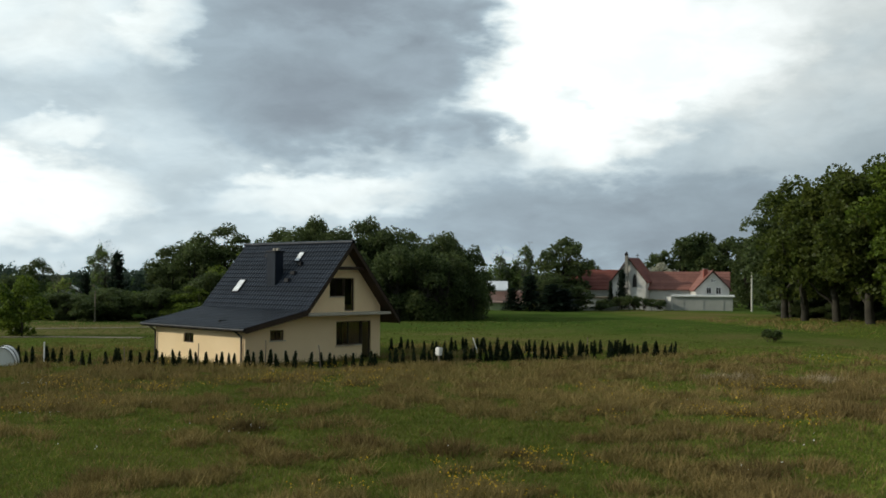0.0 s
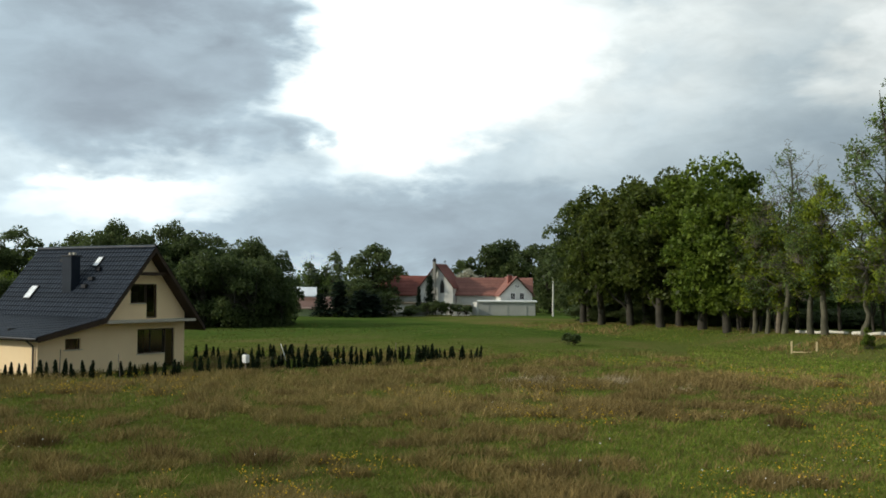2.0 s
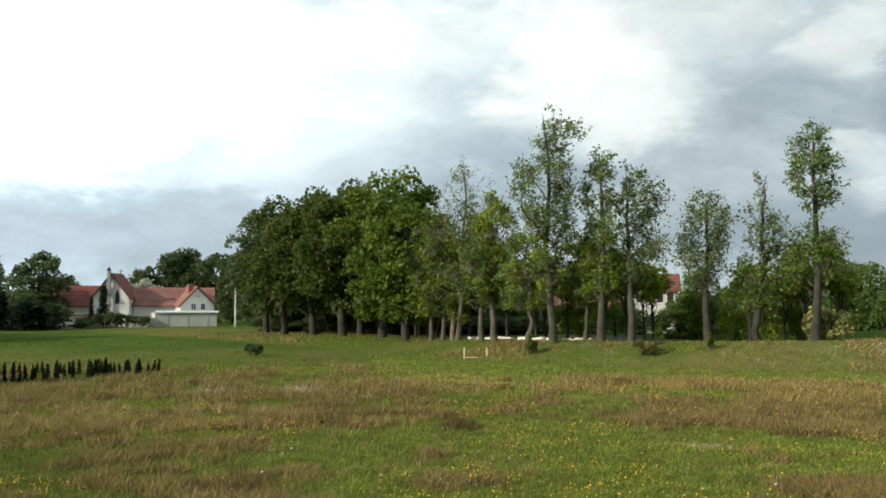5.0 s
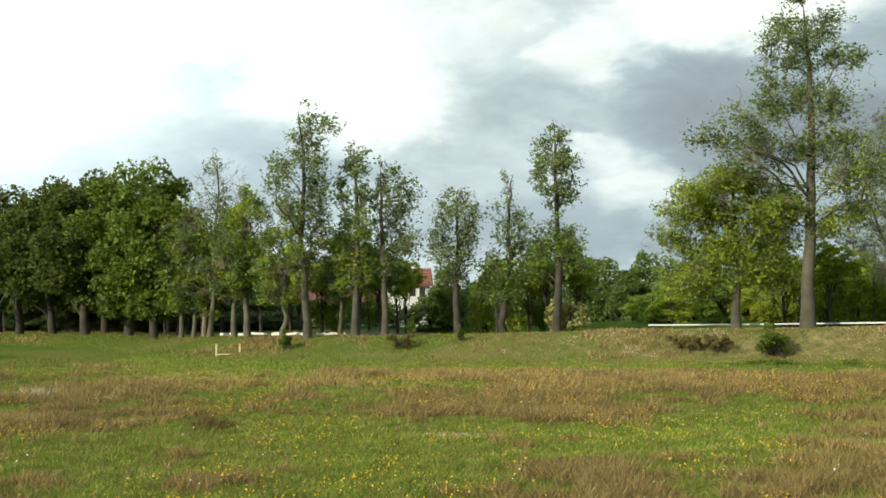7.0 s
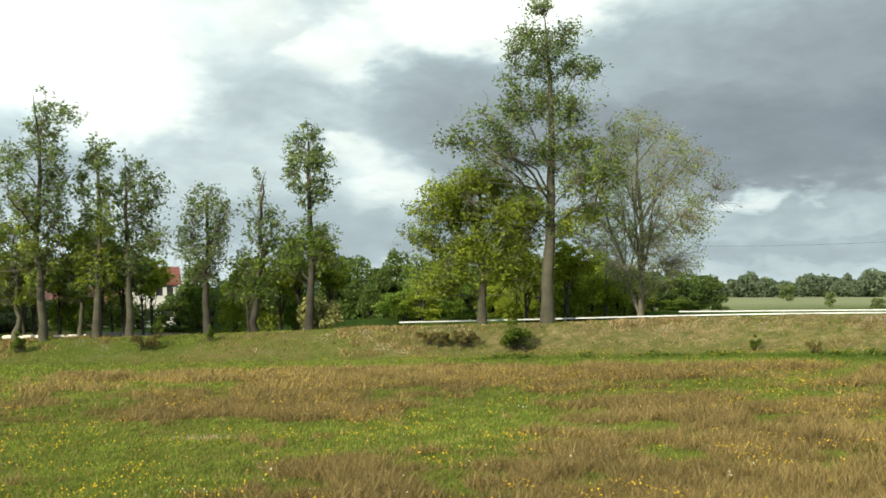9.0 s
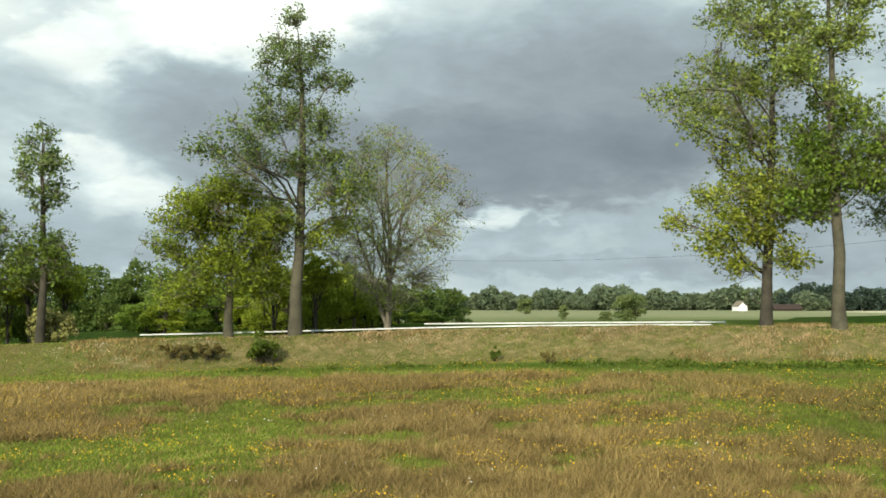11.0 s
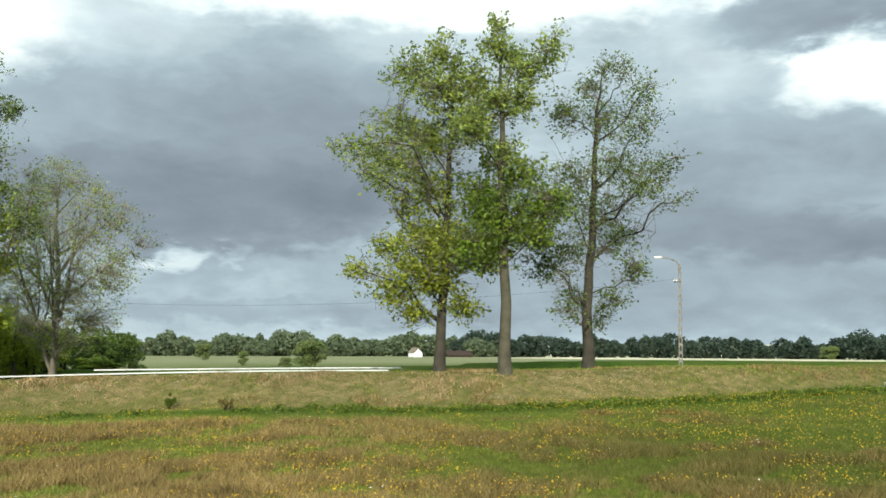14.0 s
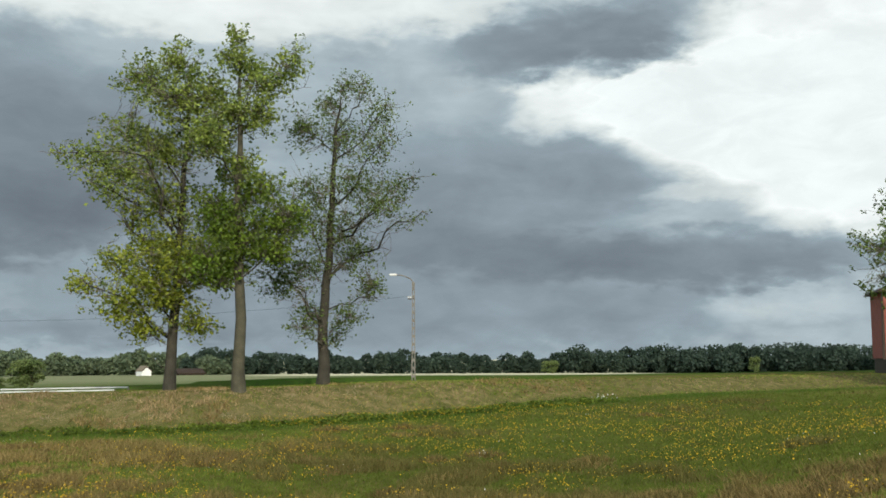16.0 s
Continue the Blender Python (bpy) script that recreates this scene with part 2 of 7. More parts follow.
def tubes(paths, sides_of):
    """Tapered tubes along paths: each path is (points n x 3, radii n). Returns verts and faces."""
    verts, faces, at0 = [], [], 0
    for pts, radii in paths:
        n = len(pts)
        s = sides_of(radii[0])
        d = np.gradient(pts, axis=0)
        d /= np.linalg.norm(d, axis=1)[:, None] + 1e-9
        ref = np.where(np.abs(d[:, 2:3]) < 0.9, [[0.0, 0.0, 1.0]], [[1.0, 0.0, 0.0]])
        u = np.cross(d, ref)
        u /= np.linalg.norm(u, axis=1)[:, None] + 1e-9
        v = np.cross(d, u)
        a = np.arange(s) * (2 * np.pi / s)
        ring = u[:, None, :] * np.cos(a)[None, :, None] + v[:, None, :] * np.sin(a)[None, :, None]
        verts.append((pts[:, None, :] + ring * radii[:, None, None]).reshape(-1, 3))
        i, j = np.meshgrid(np.arange(n - 1), np.arange(s), indexing="ij")
        k = (j + 1) % s
        faces.append((np.stack([i * s + j, i * s + k, (i + 1) * s + k, (i + 1) * s + j], -1) + at0).reshape(-1, 4))
        at0 += n * s
    return np.concatenate(verts), np.concatenate(faces)


def leaves(rng, centres, size, flat=0.35, slim=0.6):
    """One small bent blade of leaves (a rhombus of two triangles) at every centre."""
    n = len(centres)
    d = rng.normal(size=(n, 3))
    d[:, 2] *= 0.7
    d /= np.linalg.norm(d, axis=1)[:, None]
    e = rng.normal(size=(n, 3))
    e[:, 2] *= flat
    e -= d * np.sum(d * e, axis=1)[:, None]
    e /= np.linalg.norm(e, axis=1)[:, None] + 1e-9
    s = size * rng.uniform(0.6, 1.35, (n, 1))
    fold = np.cross(d, e) * s * 0.18
    v = np.stack([centres - d * s * 0.5, centres + e * s * 0.5 * slim + fold, centres + d * s * 0.5, centres - e * s * 0.5 * slim + fold], 1)
    f = np.arange(n * 4).reshape(n, 4)
    return v.reshape(-1, 3), f


# ------------------------------------------------------------------ the lie of the land
BANK = np.array([(-240.0, 200.0, -0.5), (-110.0, 140.0, -0.4), (-60.0, 114.0, 0.4), (-31.0, 94.0, 1.0), (-14.0, 81.5, 1.32), (0.0, 79.0, 1.7), (10.0, 77.0, 2.0),
                 (20.0, 74.0, 2.25), (30.0, 70.0, 2.6), (40.0, 62.0, 2.95), (50.0, 48.5, 3.25), (62.0, 42.0, 3.55),
                 (90.0, 31.0, 3.42), (200.0, -12.0, 3.2), (500.0, -150.0, 3.0)])   # top edge of the road bank
TRACK_DIR = np.array([math.sin(radians(95.0)), math.cos(radians(95.0))])


def bank_place(x, y):
    """Signed distance beyond the bank's top edge, and the height of that edge there."""
    best = np.full(np.shape(x), 1e9)
    sign = np.ones(np.shape(x))
    top = np.zeros(np.shape(x))
    for a, b in zip(BANK[:-1], BANK[1:]):
        dx, dy = b[0] - a[0], b[1] - a[1]
        ln = math.hypot(dx, dy)
        u = np.clip(((x - a[0]) * dx + (y - a[1]) * dy) / ln ** 2, 0, 1)
        px, py = a[0] + u * dx, a[1] + u * dy
        dist = np.hypot(x - px, y - py)
        near = dist < best
        best = np.where(near, dist, best)
        sign = np.where(near, np.sign(dx * (y - a[1]) - dy * (x - a[0])), sign)
        top = np.where(near, a[2] + u * (b[2] - a[2]), top)
    return best * sign, top


def smooth(v, a, b):
    u = np.clip((v - a) / (b - a), 0, 1)
    return u * u * (3 - 2 * u)


def wave(x, y):
    return (np.sin(x * 0.21 + 1.3 * np.sin(y * 0.13)) + np.sin(y * 0.27 + 1.7 * np.sin(x * 0.11)) + np.sin((x + y) * 0.09)) / 3


def ground_z(x, y):
    x, y = np.asarray(x, float), np.asarray(y, float)
    s, top = bank_place(x, y)
    r = np.hypot(x, y)
    meadow = 0.024 * np.clip(x - 6, 0, 75) + 0.013 * np.clip(x - 25, 0, 45) + 0.06 * wave(x, y) * smooth(r, 12, 25)
    far = np.clip(0.010 * (x + 10) + 0.014 * np.clip(x - 20, 0, 60), -0.6, 1.9) * (1 - smooth(r, 150, 420)) - 0.4 * smooth(r, 140, 190) * (x < 40) + 0.02 * wave(x * 0.1, y * 0.1)
    z = meadow + (top - meadow) * smooth(s, -7.5 + 1.0 * smooth(x, 25, 50), -0.3)
    z = z + 0.16 * wave(x * 4.1, y * 4.1) * smooth(s, -7, -4.5) * (1 - smooth(s, -1.6, -0.2)) * smooth(x, -20, -5)
    z = np.where(s > 0, top + (far - top) * smooth(s, 19.0, 60.0) - 0.75 * smooth(s, 0.6 + 1.8 * smooth(x, 40, 50), 3.0 + 1.4 * smooth(x, 40, 50)) * (1 - smooth(s, 13, 19)) * smooth(x, -14, 4) * (1 - smooth(x, 84, 98)) + 0.03 * wave(x * 2, y * 2), z)
    track = np.abs(x * TRACK_DIR[1] - y * TRACK_DIR[0])
    lift = 1 - smooth(track, 1.8, 6.0 + 16.0 * smooth(x, 10, 45))
    return z + (3.0 - z) * lift


def gz(x, y):
    return float(ground_z(x, y))


def polar(az_deg, dist):
    """Plan place at an azimuth (degrees to the left of +Y) and distance from the viewpoint."""
    return -math.sin(radians(az_deg)) * dist, math.cos(radians(az_deg)) * dist


def steps(limit, inner, fine):
    a = list(np.arange(0, inner, fine))
    step = fine
    while a[-1] < limit:
        step *= 1.12
        a.append(a[-1] + step)
    return np.array(sorted(set([-v for v in a] + a)))


def ground_material():
    m = bpy.data.materials.new("meadow and field soil")
    m.use_nodes = True
    q = Graph(m.node_tree)
    where = q.node("ShaderNodeNewGeometry").outputs["Position"]
    a = q.noise(where, 0.10, 6.0, 0.65, 0.6)
    b = q.noise(where, 1.3, 5.0, 0.7)
    c = q.noise(where, 11.0, 3.0, 0.7)
    kind = q.node("ShaderNodeAttribute", attribute_name="cover").outputs["Color"]
    sp = q.node("ShaderNodeSeparateColor")
    q.put(kind, sp.inputs[0])
    rough = q.ramp(a, [(0.36, (0.075, 0.10, 0.02)), (0.5, (0.10, 0.11, 0.03)), (0.62, (0.14, 0.11, 0.045))])
    crop = q.mix(q.span(b, 0.35, 0.7), q.ramp(a, [(0.3, (0.046, 0.092, 0.014)), (0.7, (0.07, 0.118, 0.021))]), q.ramp(a, [(0.38, (0.045, 0.064, 0.018)), (0.66, (0.088, 0.084, 0.032))]))
    straw = q.ramp(b, [(0.34, (0.075, 0.085, 0.025)), (0.52, (0.14, 0.12, 0.05)), (0.68, (0.23, 0.18, 0.09))])
    pale = q.ramp(a, [(0.3, (0.56, 0.53, 0.36)), (0.7, (0.70, 0.64, 0.47))])
    tone = q.mix(sp.outputs[0], rough, crop)
    tone = q.mix(sp.outputs[1], tone, straw)
    tone = q.mix(sp.outputs[2], tone, pale)
    tone = q.mix(1.0, tone, q.ramp(c, [(0.2, (0.7, 0.7, 0.7)), (0.8, (1.3, 1.3, 1.3))]), "MULTIPLY")
    bs = q.node("ShaderNodeBsdfPrincipled")
    q.put(tone, bs.inputs["Base Color"])
    bs.inputs["Roughness"].default_value = 0.95
    bs.inputs["Specular IOR Level"].default_value = 0.0
    bp = q.node("ShaderNodeBump")
    bp.inputs["Strength"].default_value = 0.5
    bp.inputs["Distance"].default_value = 0.15
    q.put(b, bp.inputs["Height"])
    q.put(bp.outputs[0], bs.inputs["Normal"])
    q.put(bs.outputs[0], q.node("ShaderNodeOutputMaterial").inputs[0])
    return m


def cover_of(x, y):
    """How much crop green, straw and pale far tint the ground carries."""
    s, top = bank_place(x, y)
    r = np.hypot(x, y)
    azd = np.degrees(np.arctan2(-x, y))
    crop = np.where((s < -6) & (r > 74), smooth(r, 84, 108) * smooth(azd, 20, 27), 0)
    crop = np.where(s > 14, 1.0, crop)
    straw = smooth(s, -8.5, -4) * (1 - smooth(s, -1, 3)) * smooth(x, -2, 18)
    straw = np.maximum(straw, 0.75 * smooth(azd, 54, 58) * smooth(r, 92, 96) * (1 - smooth(r, 108, 116)))
    # haze on the far field and sun on a sandy strip, painted pale
    far_pale = np.where(s > 40, 0.26 * smooth(r, 120, 180) * smooth(-azd, 18, 26) * (1 - smooth(-azd, 48, 56)) + 0.85 * smooth(r, 225, 260) * smooth(-azd, 45, 52) * (1 - smooth(-azd, 67, 72)), 0)
    return crop, straw, far_pale


def build_ground():
    xs, ys = steps(4200, 112, 1.0), steps(4200, 112, 1.0)
    gx, gy = np.meshgrid(xs, ys, indexing="ij")
    z = ground_z(gx, gy)
    v = np.stack([gx, gy, z], -1).reshape(-1, 3)
    nx, ny = len(xs), len(ys)
    i, j = np.meshgrid(np.arange(nx - 1), np.arange(ny - 1), indexing="ij")
    f = np.stack([i * ny + j, (i + 1) * ny + j, (i + 1) * ny + j + 1, i * ny + j + 1], -1).reshape(-1, 4)
    ob = mesh_object("ground", v, f, ground_material(), smooth=True)
    crop, straw, far_pale = cover_of(v[:, 0], v[:, 1])
    col = np.stack([crop, straw, far_pale, np.ones(len(v))], -1).astype(np.float32)
    attr = ob.data.attributes.new("cover", "FLOAT_COLOR", "POINT")
    attr.data.foreach_set("color", col.ravel())
    return tagged(ob, "rough spring meadow with brown and green grass and a grassy road bank", "ground", kind="structure")


build_ground()


# ------------------------------------------------------------------ trees
def fast_mesh(name, verts, faces, mat):
    """A mesh of equal polygons from arrays."""
    me = bpy.data.meshes.new(name)
    n, k = faces.shape
    me.vertices.add(len(verts))
    me.vertices.foreach_set("co", np.ascontiguousarray(verts, np.float32).ravel())
    me.loops.add(n * k)
    me.loops.foreach_set("vertex_index", np.ascontiguousarray(faces, np.int32).ravel())
    me.polygons.add(n)
    me.polygons.foreach_set("loop_start", np.arange(0, n * k, k, dtype=np.int32))
    me.update(calc_edges=True)
    me.materials.append(mat)
    return me


def fast_part(name, verts, faces, mat, parent=None, label="", smooth=False):
    me = fast_mesh(name, verts, faces, mat)
    if smooth:
        me.polygons.foreach_set("use_smooth", np.ones(len(me.polygons), bool))
    ob = new(name, me)
    if parent is not None:
        ob.parent = parent
    if label:
        ob["label"] = label
    return ob


def grow(rng, start, way, length, n, rise, wander):
    """A limb's path: it sets out along way, bends upwards by rise and wanders."""
    pts = [np.array(start, float)]
    d = np.array(way, float)
    step = length / (n - 1)
    for _ in range(n - 1):
        d = d + rng.normal(size=3) * wander
        d[2] += rise / (n - 1)
        d /= np.linalg.norm(d)
        pts.append(pts[-1] + d * step)
    return np.array(pts)


def skeleton(rng, height, trunk_r, base, profile, limbs, rise=0.3, pitch=0.62, wander=0.21, lean=(0.0, 0.0),
             wide=(1.0, 1.0), left_way=(1.0, 0.0), sides=None, subs=6, twigs=1, forks=1, crook=0.013, fan=0.0):
    """Trunk, limbs, boughs and twigs; profile: crown radius by fraction of the height; wide: factors to the left and right."""
    hs, rs = np.array(profile).T
    paths, twig_pts = [], []

    def hold(p):
        # shortens a limb until it stays inside the crown's outline
        if sides is None:
            return p
        sh, sl, sr = np.array(sides).T
        for cut in (1.0, 0.85, 0.7, 0.55, 0.42, 0.3):
            q = p[0] + (p - p[0]) * cut
            k = np.clip(q[:, 2] / height, 0, 1)
            off = q[:, :2] - np.outer(k ** 1.4, np.array(lean) * height)
            d = np.hypot(off[:, 0], off[:, 1]) + 1e-6
            c = (off[:, 0] * left_way[0] + off[:, 1] * left_way[1]) / d
            l, r_ = np.interp(k, sh, sl), np.interp(k, sh, sr)
            room = np.where(c > 0, l, r_) * np.abs(c) + (l + r_) / 2 * (1 - np.abs(c))
            if np.all((d < room * 1.08 + 0.25) | (k < sh[0])) and q[-1, 2] < height:
                break
        return q

    for fork in range(forks):
        n = 16
        u = np.linspace(0, 1, n)
        bend = np.cumsum(rng.normal(size=(n, 2)) * height * crook / 3, axis=0)
        bend[0] = 0
        out = rng.normal(size=2) * 0.16 * height * (fork > 0) if forks > 1 else np.zeros(2)
        top = height * (0.95 if fork == 0 else rng.uniform(0.7, 0.9))
        xy = bend + np.outer(u ** 1.4, np.array(lean) * height) + np.outer(u ** 1.1, out)
        z = u * top
        trunk = np.column_stack([xy, z])
        r = trunk_r * (1.0 if fork == 0 else 0.6) * ((1 - u) ** 0.75 * 0.9 + 0.05) * (1 + 0.28 * np.exp(-z / (trunk_r * 2.0)))
        trunk[0, 2] = -0.3
        paths.append((trunk, r))
        count = int(limbs * 0.62) // forks
        for i in range(count):
            hf = base + (0.98 - base) * ((i + rng.uniform(0, 0.9)) / count) ** 0.9
            if hf * height > top:
                continue
            k = hf * height / top
            at_ = np.array([np.interp(k, u, trunk[:, j]) for j in range(3)])
            ang = i * 2.399 + rng.normal() * 0.4
            way = np.array([math.cos(ang), math.sin(ang), 0.0])
            side = way[0] * left_way[0] + way[1] * left_way[1]
            factor = wide[0] if side > 0 else wide[1]
            factor = 1 + (factor - 1) * min(1.0, abs(side) * 1.4)
            reach = float(np.interp(hf, hs, rs)) * factor * rng.uniform(0.7, 1.12)
            if sides is not None:
                sh, sl, sr = np.array(sides).T
                want = float(np.interp(hf + 0.02, sh, sl if side > 0 else sr))
                reach = (want * abs(side) + min(want, 4.2) * (1 - abs(side))) * rng.uniform(0.88, 1.16)
            up = pitch + 0.5 * max(0.0, (hf - 0.75)) * 4 + fan * (0.6 - hf)
            way[2] = math.tan(min(1.2, up)) * rng.uniform(0.6, 1.3)
            way /= np.linalg.norm(way)
            length = max(0.5, reach / max(0.35, math.hypot(way[0], way[1])))
            limb = hold(grow(rng, at_, way, length, 8, rise, wander))
            r0 = min(float(np.interp(k, u, r)) * 0.6, 0.03 + 0.017 * length)
            paths.append((limb, r0 * (np.linspace(1, 0.12, 8))))
            for j in range(int(subs * 1.6)):
                w = rng.uniform(0.22, 1.0)
                q = w * 7
                a = limb[int(q)] + (limb[min(7, int(q) + 1)] - limb[int(q)]) * (q - int(q))
                t = limb[min(7, int(q) + 1)] - limb[int(min(q, 6))]
                t /= np.linalg.norm(t) + 1e-9
                d = t * 0.75 + rng.normal(size=3) * 0.72
                d[2] += 0.15
                d /= np.linalg.norm(d)
                ln = length * (0.48 - 0.22 * w) * rng.uniform(0.7, 1.2) + 0.25
                bough = hold(grow(rng, a, d, ln, 5, rise * 0.6, wander * 1.5))
                rb = max(0.012, r0 * (1 - 0.8 * w) * 0.5)
                paths.append((bough, rb * np.linspace(1, 0.3, 5)))
                for _ in range(twigs):
                    qq = rng.uniform(0.3, 1.0) * 4
                    b = bough[int(min(qq, 3))] + (bough[int(min(qq, 3)) + 1] - bough[int(min(qq, 3))]) * (qq - int(min(qq, 3)))
                    e = d * 0.6 + rng.normal(size=3) * 0.7
                    e /= np.linalg.norm(e)
                    tw = hold(grow(rng, b, e, rng.uniform(0.4, 1.0) * (0.35 + 0.06 * length), 3, 0.3, 0.2))
                    paths.append((tw, np.array([0.014, 0.011, 0.007])))
                    twig_pts.append(tw[1])
                    twig_pts.append(tw[2])
                    twig_pts.append(bough[-1])
    return paths, np.array(twig_pts)


def tuft_places(rng, n, height, sides, left, lean, gaps, rough_scale):
    """Places of leaf tufts inside a crown whose half widths to either side are given by height: lobed, with gaps."""
    sh, sl, sr = np.array(sides).T
    h = rng.uniform(sh[0], 1.0, n * 6)
    wl, wr = np.interp(h, sh, sl), np.interp(h, sh, sr)
    h = h[rng.uniform(size=n * 6) < ((wl + wr) / 2 / max(sl.max(), sr.max())) ** 1.5 + 0.05]
    m = len(h)
    th = rng.uniform(0, 2 * np.pi, m)
    side = np.cos(th)
    reach = np.where(side > 0, np.interp(h, sh, sl), np.interp(h, sh, sr))
    deep = (np.interp(h, sh, sl) + np.interp(h, sh, sr)) / 2
    ph = rng.uniform(0, 6.28, 8)
    z = h * height
    lobes = 1.06 + 0.2 * np.sin(th * 3 + z * 1.1 + ph[0]) + 0.17 * np.sin(th * 5 - z * 2.1 + ph[1])
    rho = rng.uniform(0.02, 1.0, m) ** 0.37 * lobes
    a, b = side * reach * rho, np.sin(th) * deep * rho
    fwd = np.array((-left[1], left[0]))
    p = np.column_stack([np.outer(a, left) + np.outer(b, fwd), z])
    p[:, :2] += np.outer(h ** 1.4, np.array(lean) * height)
    q = p * rough_scale
    clumps = (np.sin(q[:, 0] * 1.7 + 1.1 * np.sin(q[:, 2] * 1.3 + ph[2]) + ph[3]) + np.sin(q[:, 1] * 1.6 + 1.2 * np.sin(q[:, 0] * 1.4 + ph[4]) + ph[5])
              + np.sin(q[:, 2] * 2.1 + 1.2 * np.sin(q[:, 1] * 1.5 + ph[6]) + ph[7])) / 3
    keep = clumps + rng.normal(size=m) * 0.10 > gaps
    return p[keep][:n], rho[keep][:n]


def spread_boughs(rng, paths, boughs, height, left, base, count):
    """Limbs that leave the trunk for given places (metres to the left, fraction of the height, size of the leafy end). Returns tuft places and how far out each lies."""
    trunk, thick = paths[0]
    fwd = np.array((-left[1], left[0]))
    weight = np.array([b[2] ** 2.1 for b in boughs])
    tufts, edge = [], []
    for (off, hf, rad), w in zip(boughs, weight / weight.sum()):
        rad = rad * 1.16
        deep = float(np.clip(rng.normal() * 0.6 * max(abs(off), 1.6), -4.0, 4.0))
        end = np.append(np.array(left) * off + fwd * deep, hf * height)
        level = np.array([np.interp(end[2], trunk[:, 2], trunk[:, j]) for j in range(2)])
        run = float(np.hypot(*(end[:2] - level)))
        z0 = max(base * height * rng.uniform(0.9, 1.15), end[2] - run * rng.uniform(0.25, 0.75) - rng.uniform(0.6, 1.8))
        z0 = min(z0, 0.93 * height)
        a = np.array([np.interp(z0, trunk[:, 2], trunk[:, j]) for j in range(2)] + [z0])
        ln = np.linalg.norm(end - a)
        u = np.linspace(0, 1, 9)[:, None]
        limb = a + (end - a) * u
        kinks = np.cumsum(rng.normal(size=(9, 3)), axis=0) * ln * 0.05
        limb = limb + kinks * np.sin(np.pi * u) + np.array([0, 0, 1.0]) * np.sin(np.pi * u) * rng.uniform(-0.10, 0.14) * ln
        r0 = min(float(np.interp(z0, trunk[:, 2], thick)) * 0.45, 0.025 + 0.009 * ln)
        paths.append((limb, r0 * np.linspace(1, 0.22, 9)))
        for _ in range(int(7 + 9 * rad)):
            k = int(rng.integers(3, 9))
            q = rng.normal(size=3) * np.array([rad, rad, rad * 0.8]) * 0.55
            tip = limb[max(k, 6)] + q
            mid_ = limb[k] * 0.5 + tip * 0.5 + rng.normal(size=3) * 0.13 * np.linalg.norm(tip - limb[k])
            m0, m1 = limb[k] * 0.7 + mid_ * 0.3, mid_ * 0.5 + tip * 0.5
            rb = max(0.014, r0 * 0.32)
            paths.append((np.array([limb[k], m0 + rng.normal(size=3) * 0.05, mid_, m1 + rng.normal(size=3) * 0.08, tip]), rb * np.linspace(1, 0.3, 5)))
        n = max(6, int(count * w))
        d = rng.normal(size=(n, 3))
        d /= np.linalg.norm(d, axis=1)[:, None]
        rho = rng.uniform(size=n) ** 0.42
        lump = 1 + 0.28 * np.sin(d[:, 0] * 4 + off) + 0.22 * np.sin(d[:, 2] * 6 + 9 * hf)
        p = d * (rho * lump)[:, None] * np.array([rad, rad, rad * 0.78])
        stretch = rng.uniform(0.55, 1.0, n)
        core = np.column_stack([np.interp(stretch, u[:, 0], limb[:, j]) for j in range(3)])
        tufts.append(core * 0.6 + end * 0.4 + p)
        edge.append(rho * lump)
    return np.concatenate(tufts), np.concatenate(edge)


def outline_boughs(rng, sides, count):
    """Alternating boughs that fill a crown whose half widths to either side are given by height."""
    sh, sl, sr = np.array(sides).T
    out = []
    for i in range(count):
        h = sh[0] + (0.985 - sh[0]) * (i + rng.uniform(0.1, 0.9)) / count
        way = 1 if i % 2 else -1
        w = float(np.interp(h, sh, sl if way > 0 else sr))
        size = min(1.35, max(0.4, 0.42 * w))
        out.append((way * max(0.1, w - size * 0.8) * rng.uniform(0.6, 1.0), h, size))
        if i % 2 and w > 0.8:
            out.append((way * -0.25 * w * rng.uniform(0, 1), min(0.97, h + 0.02), size * 0.9))
    return out


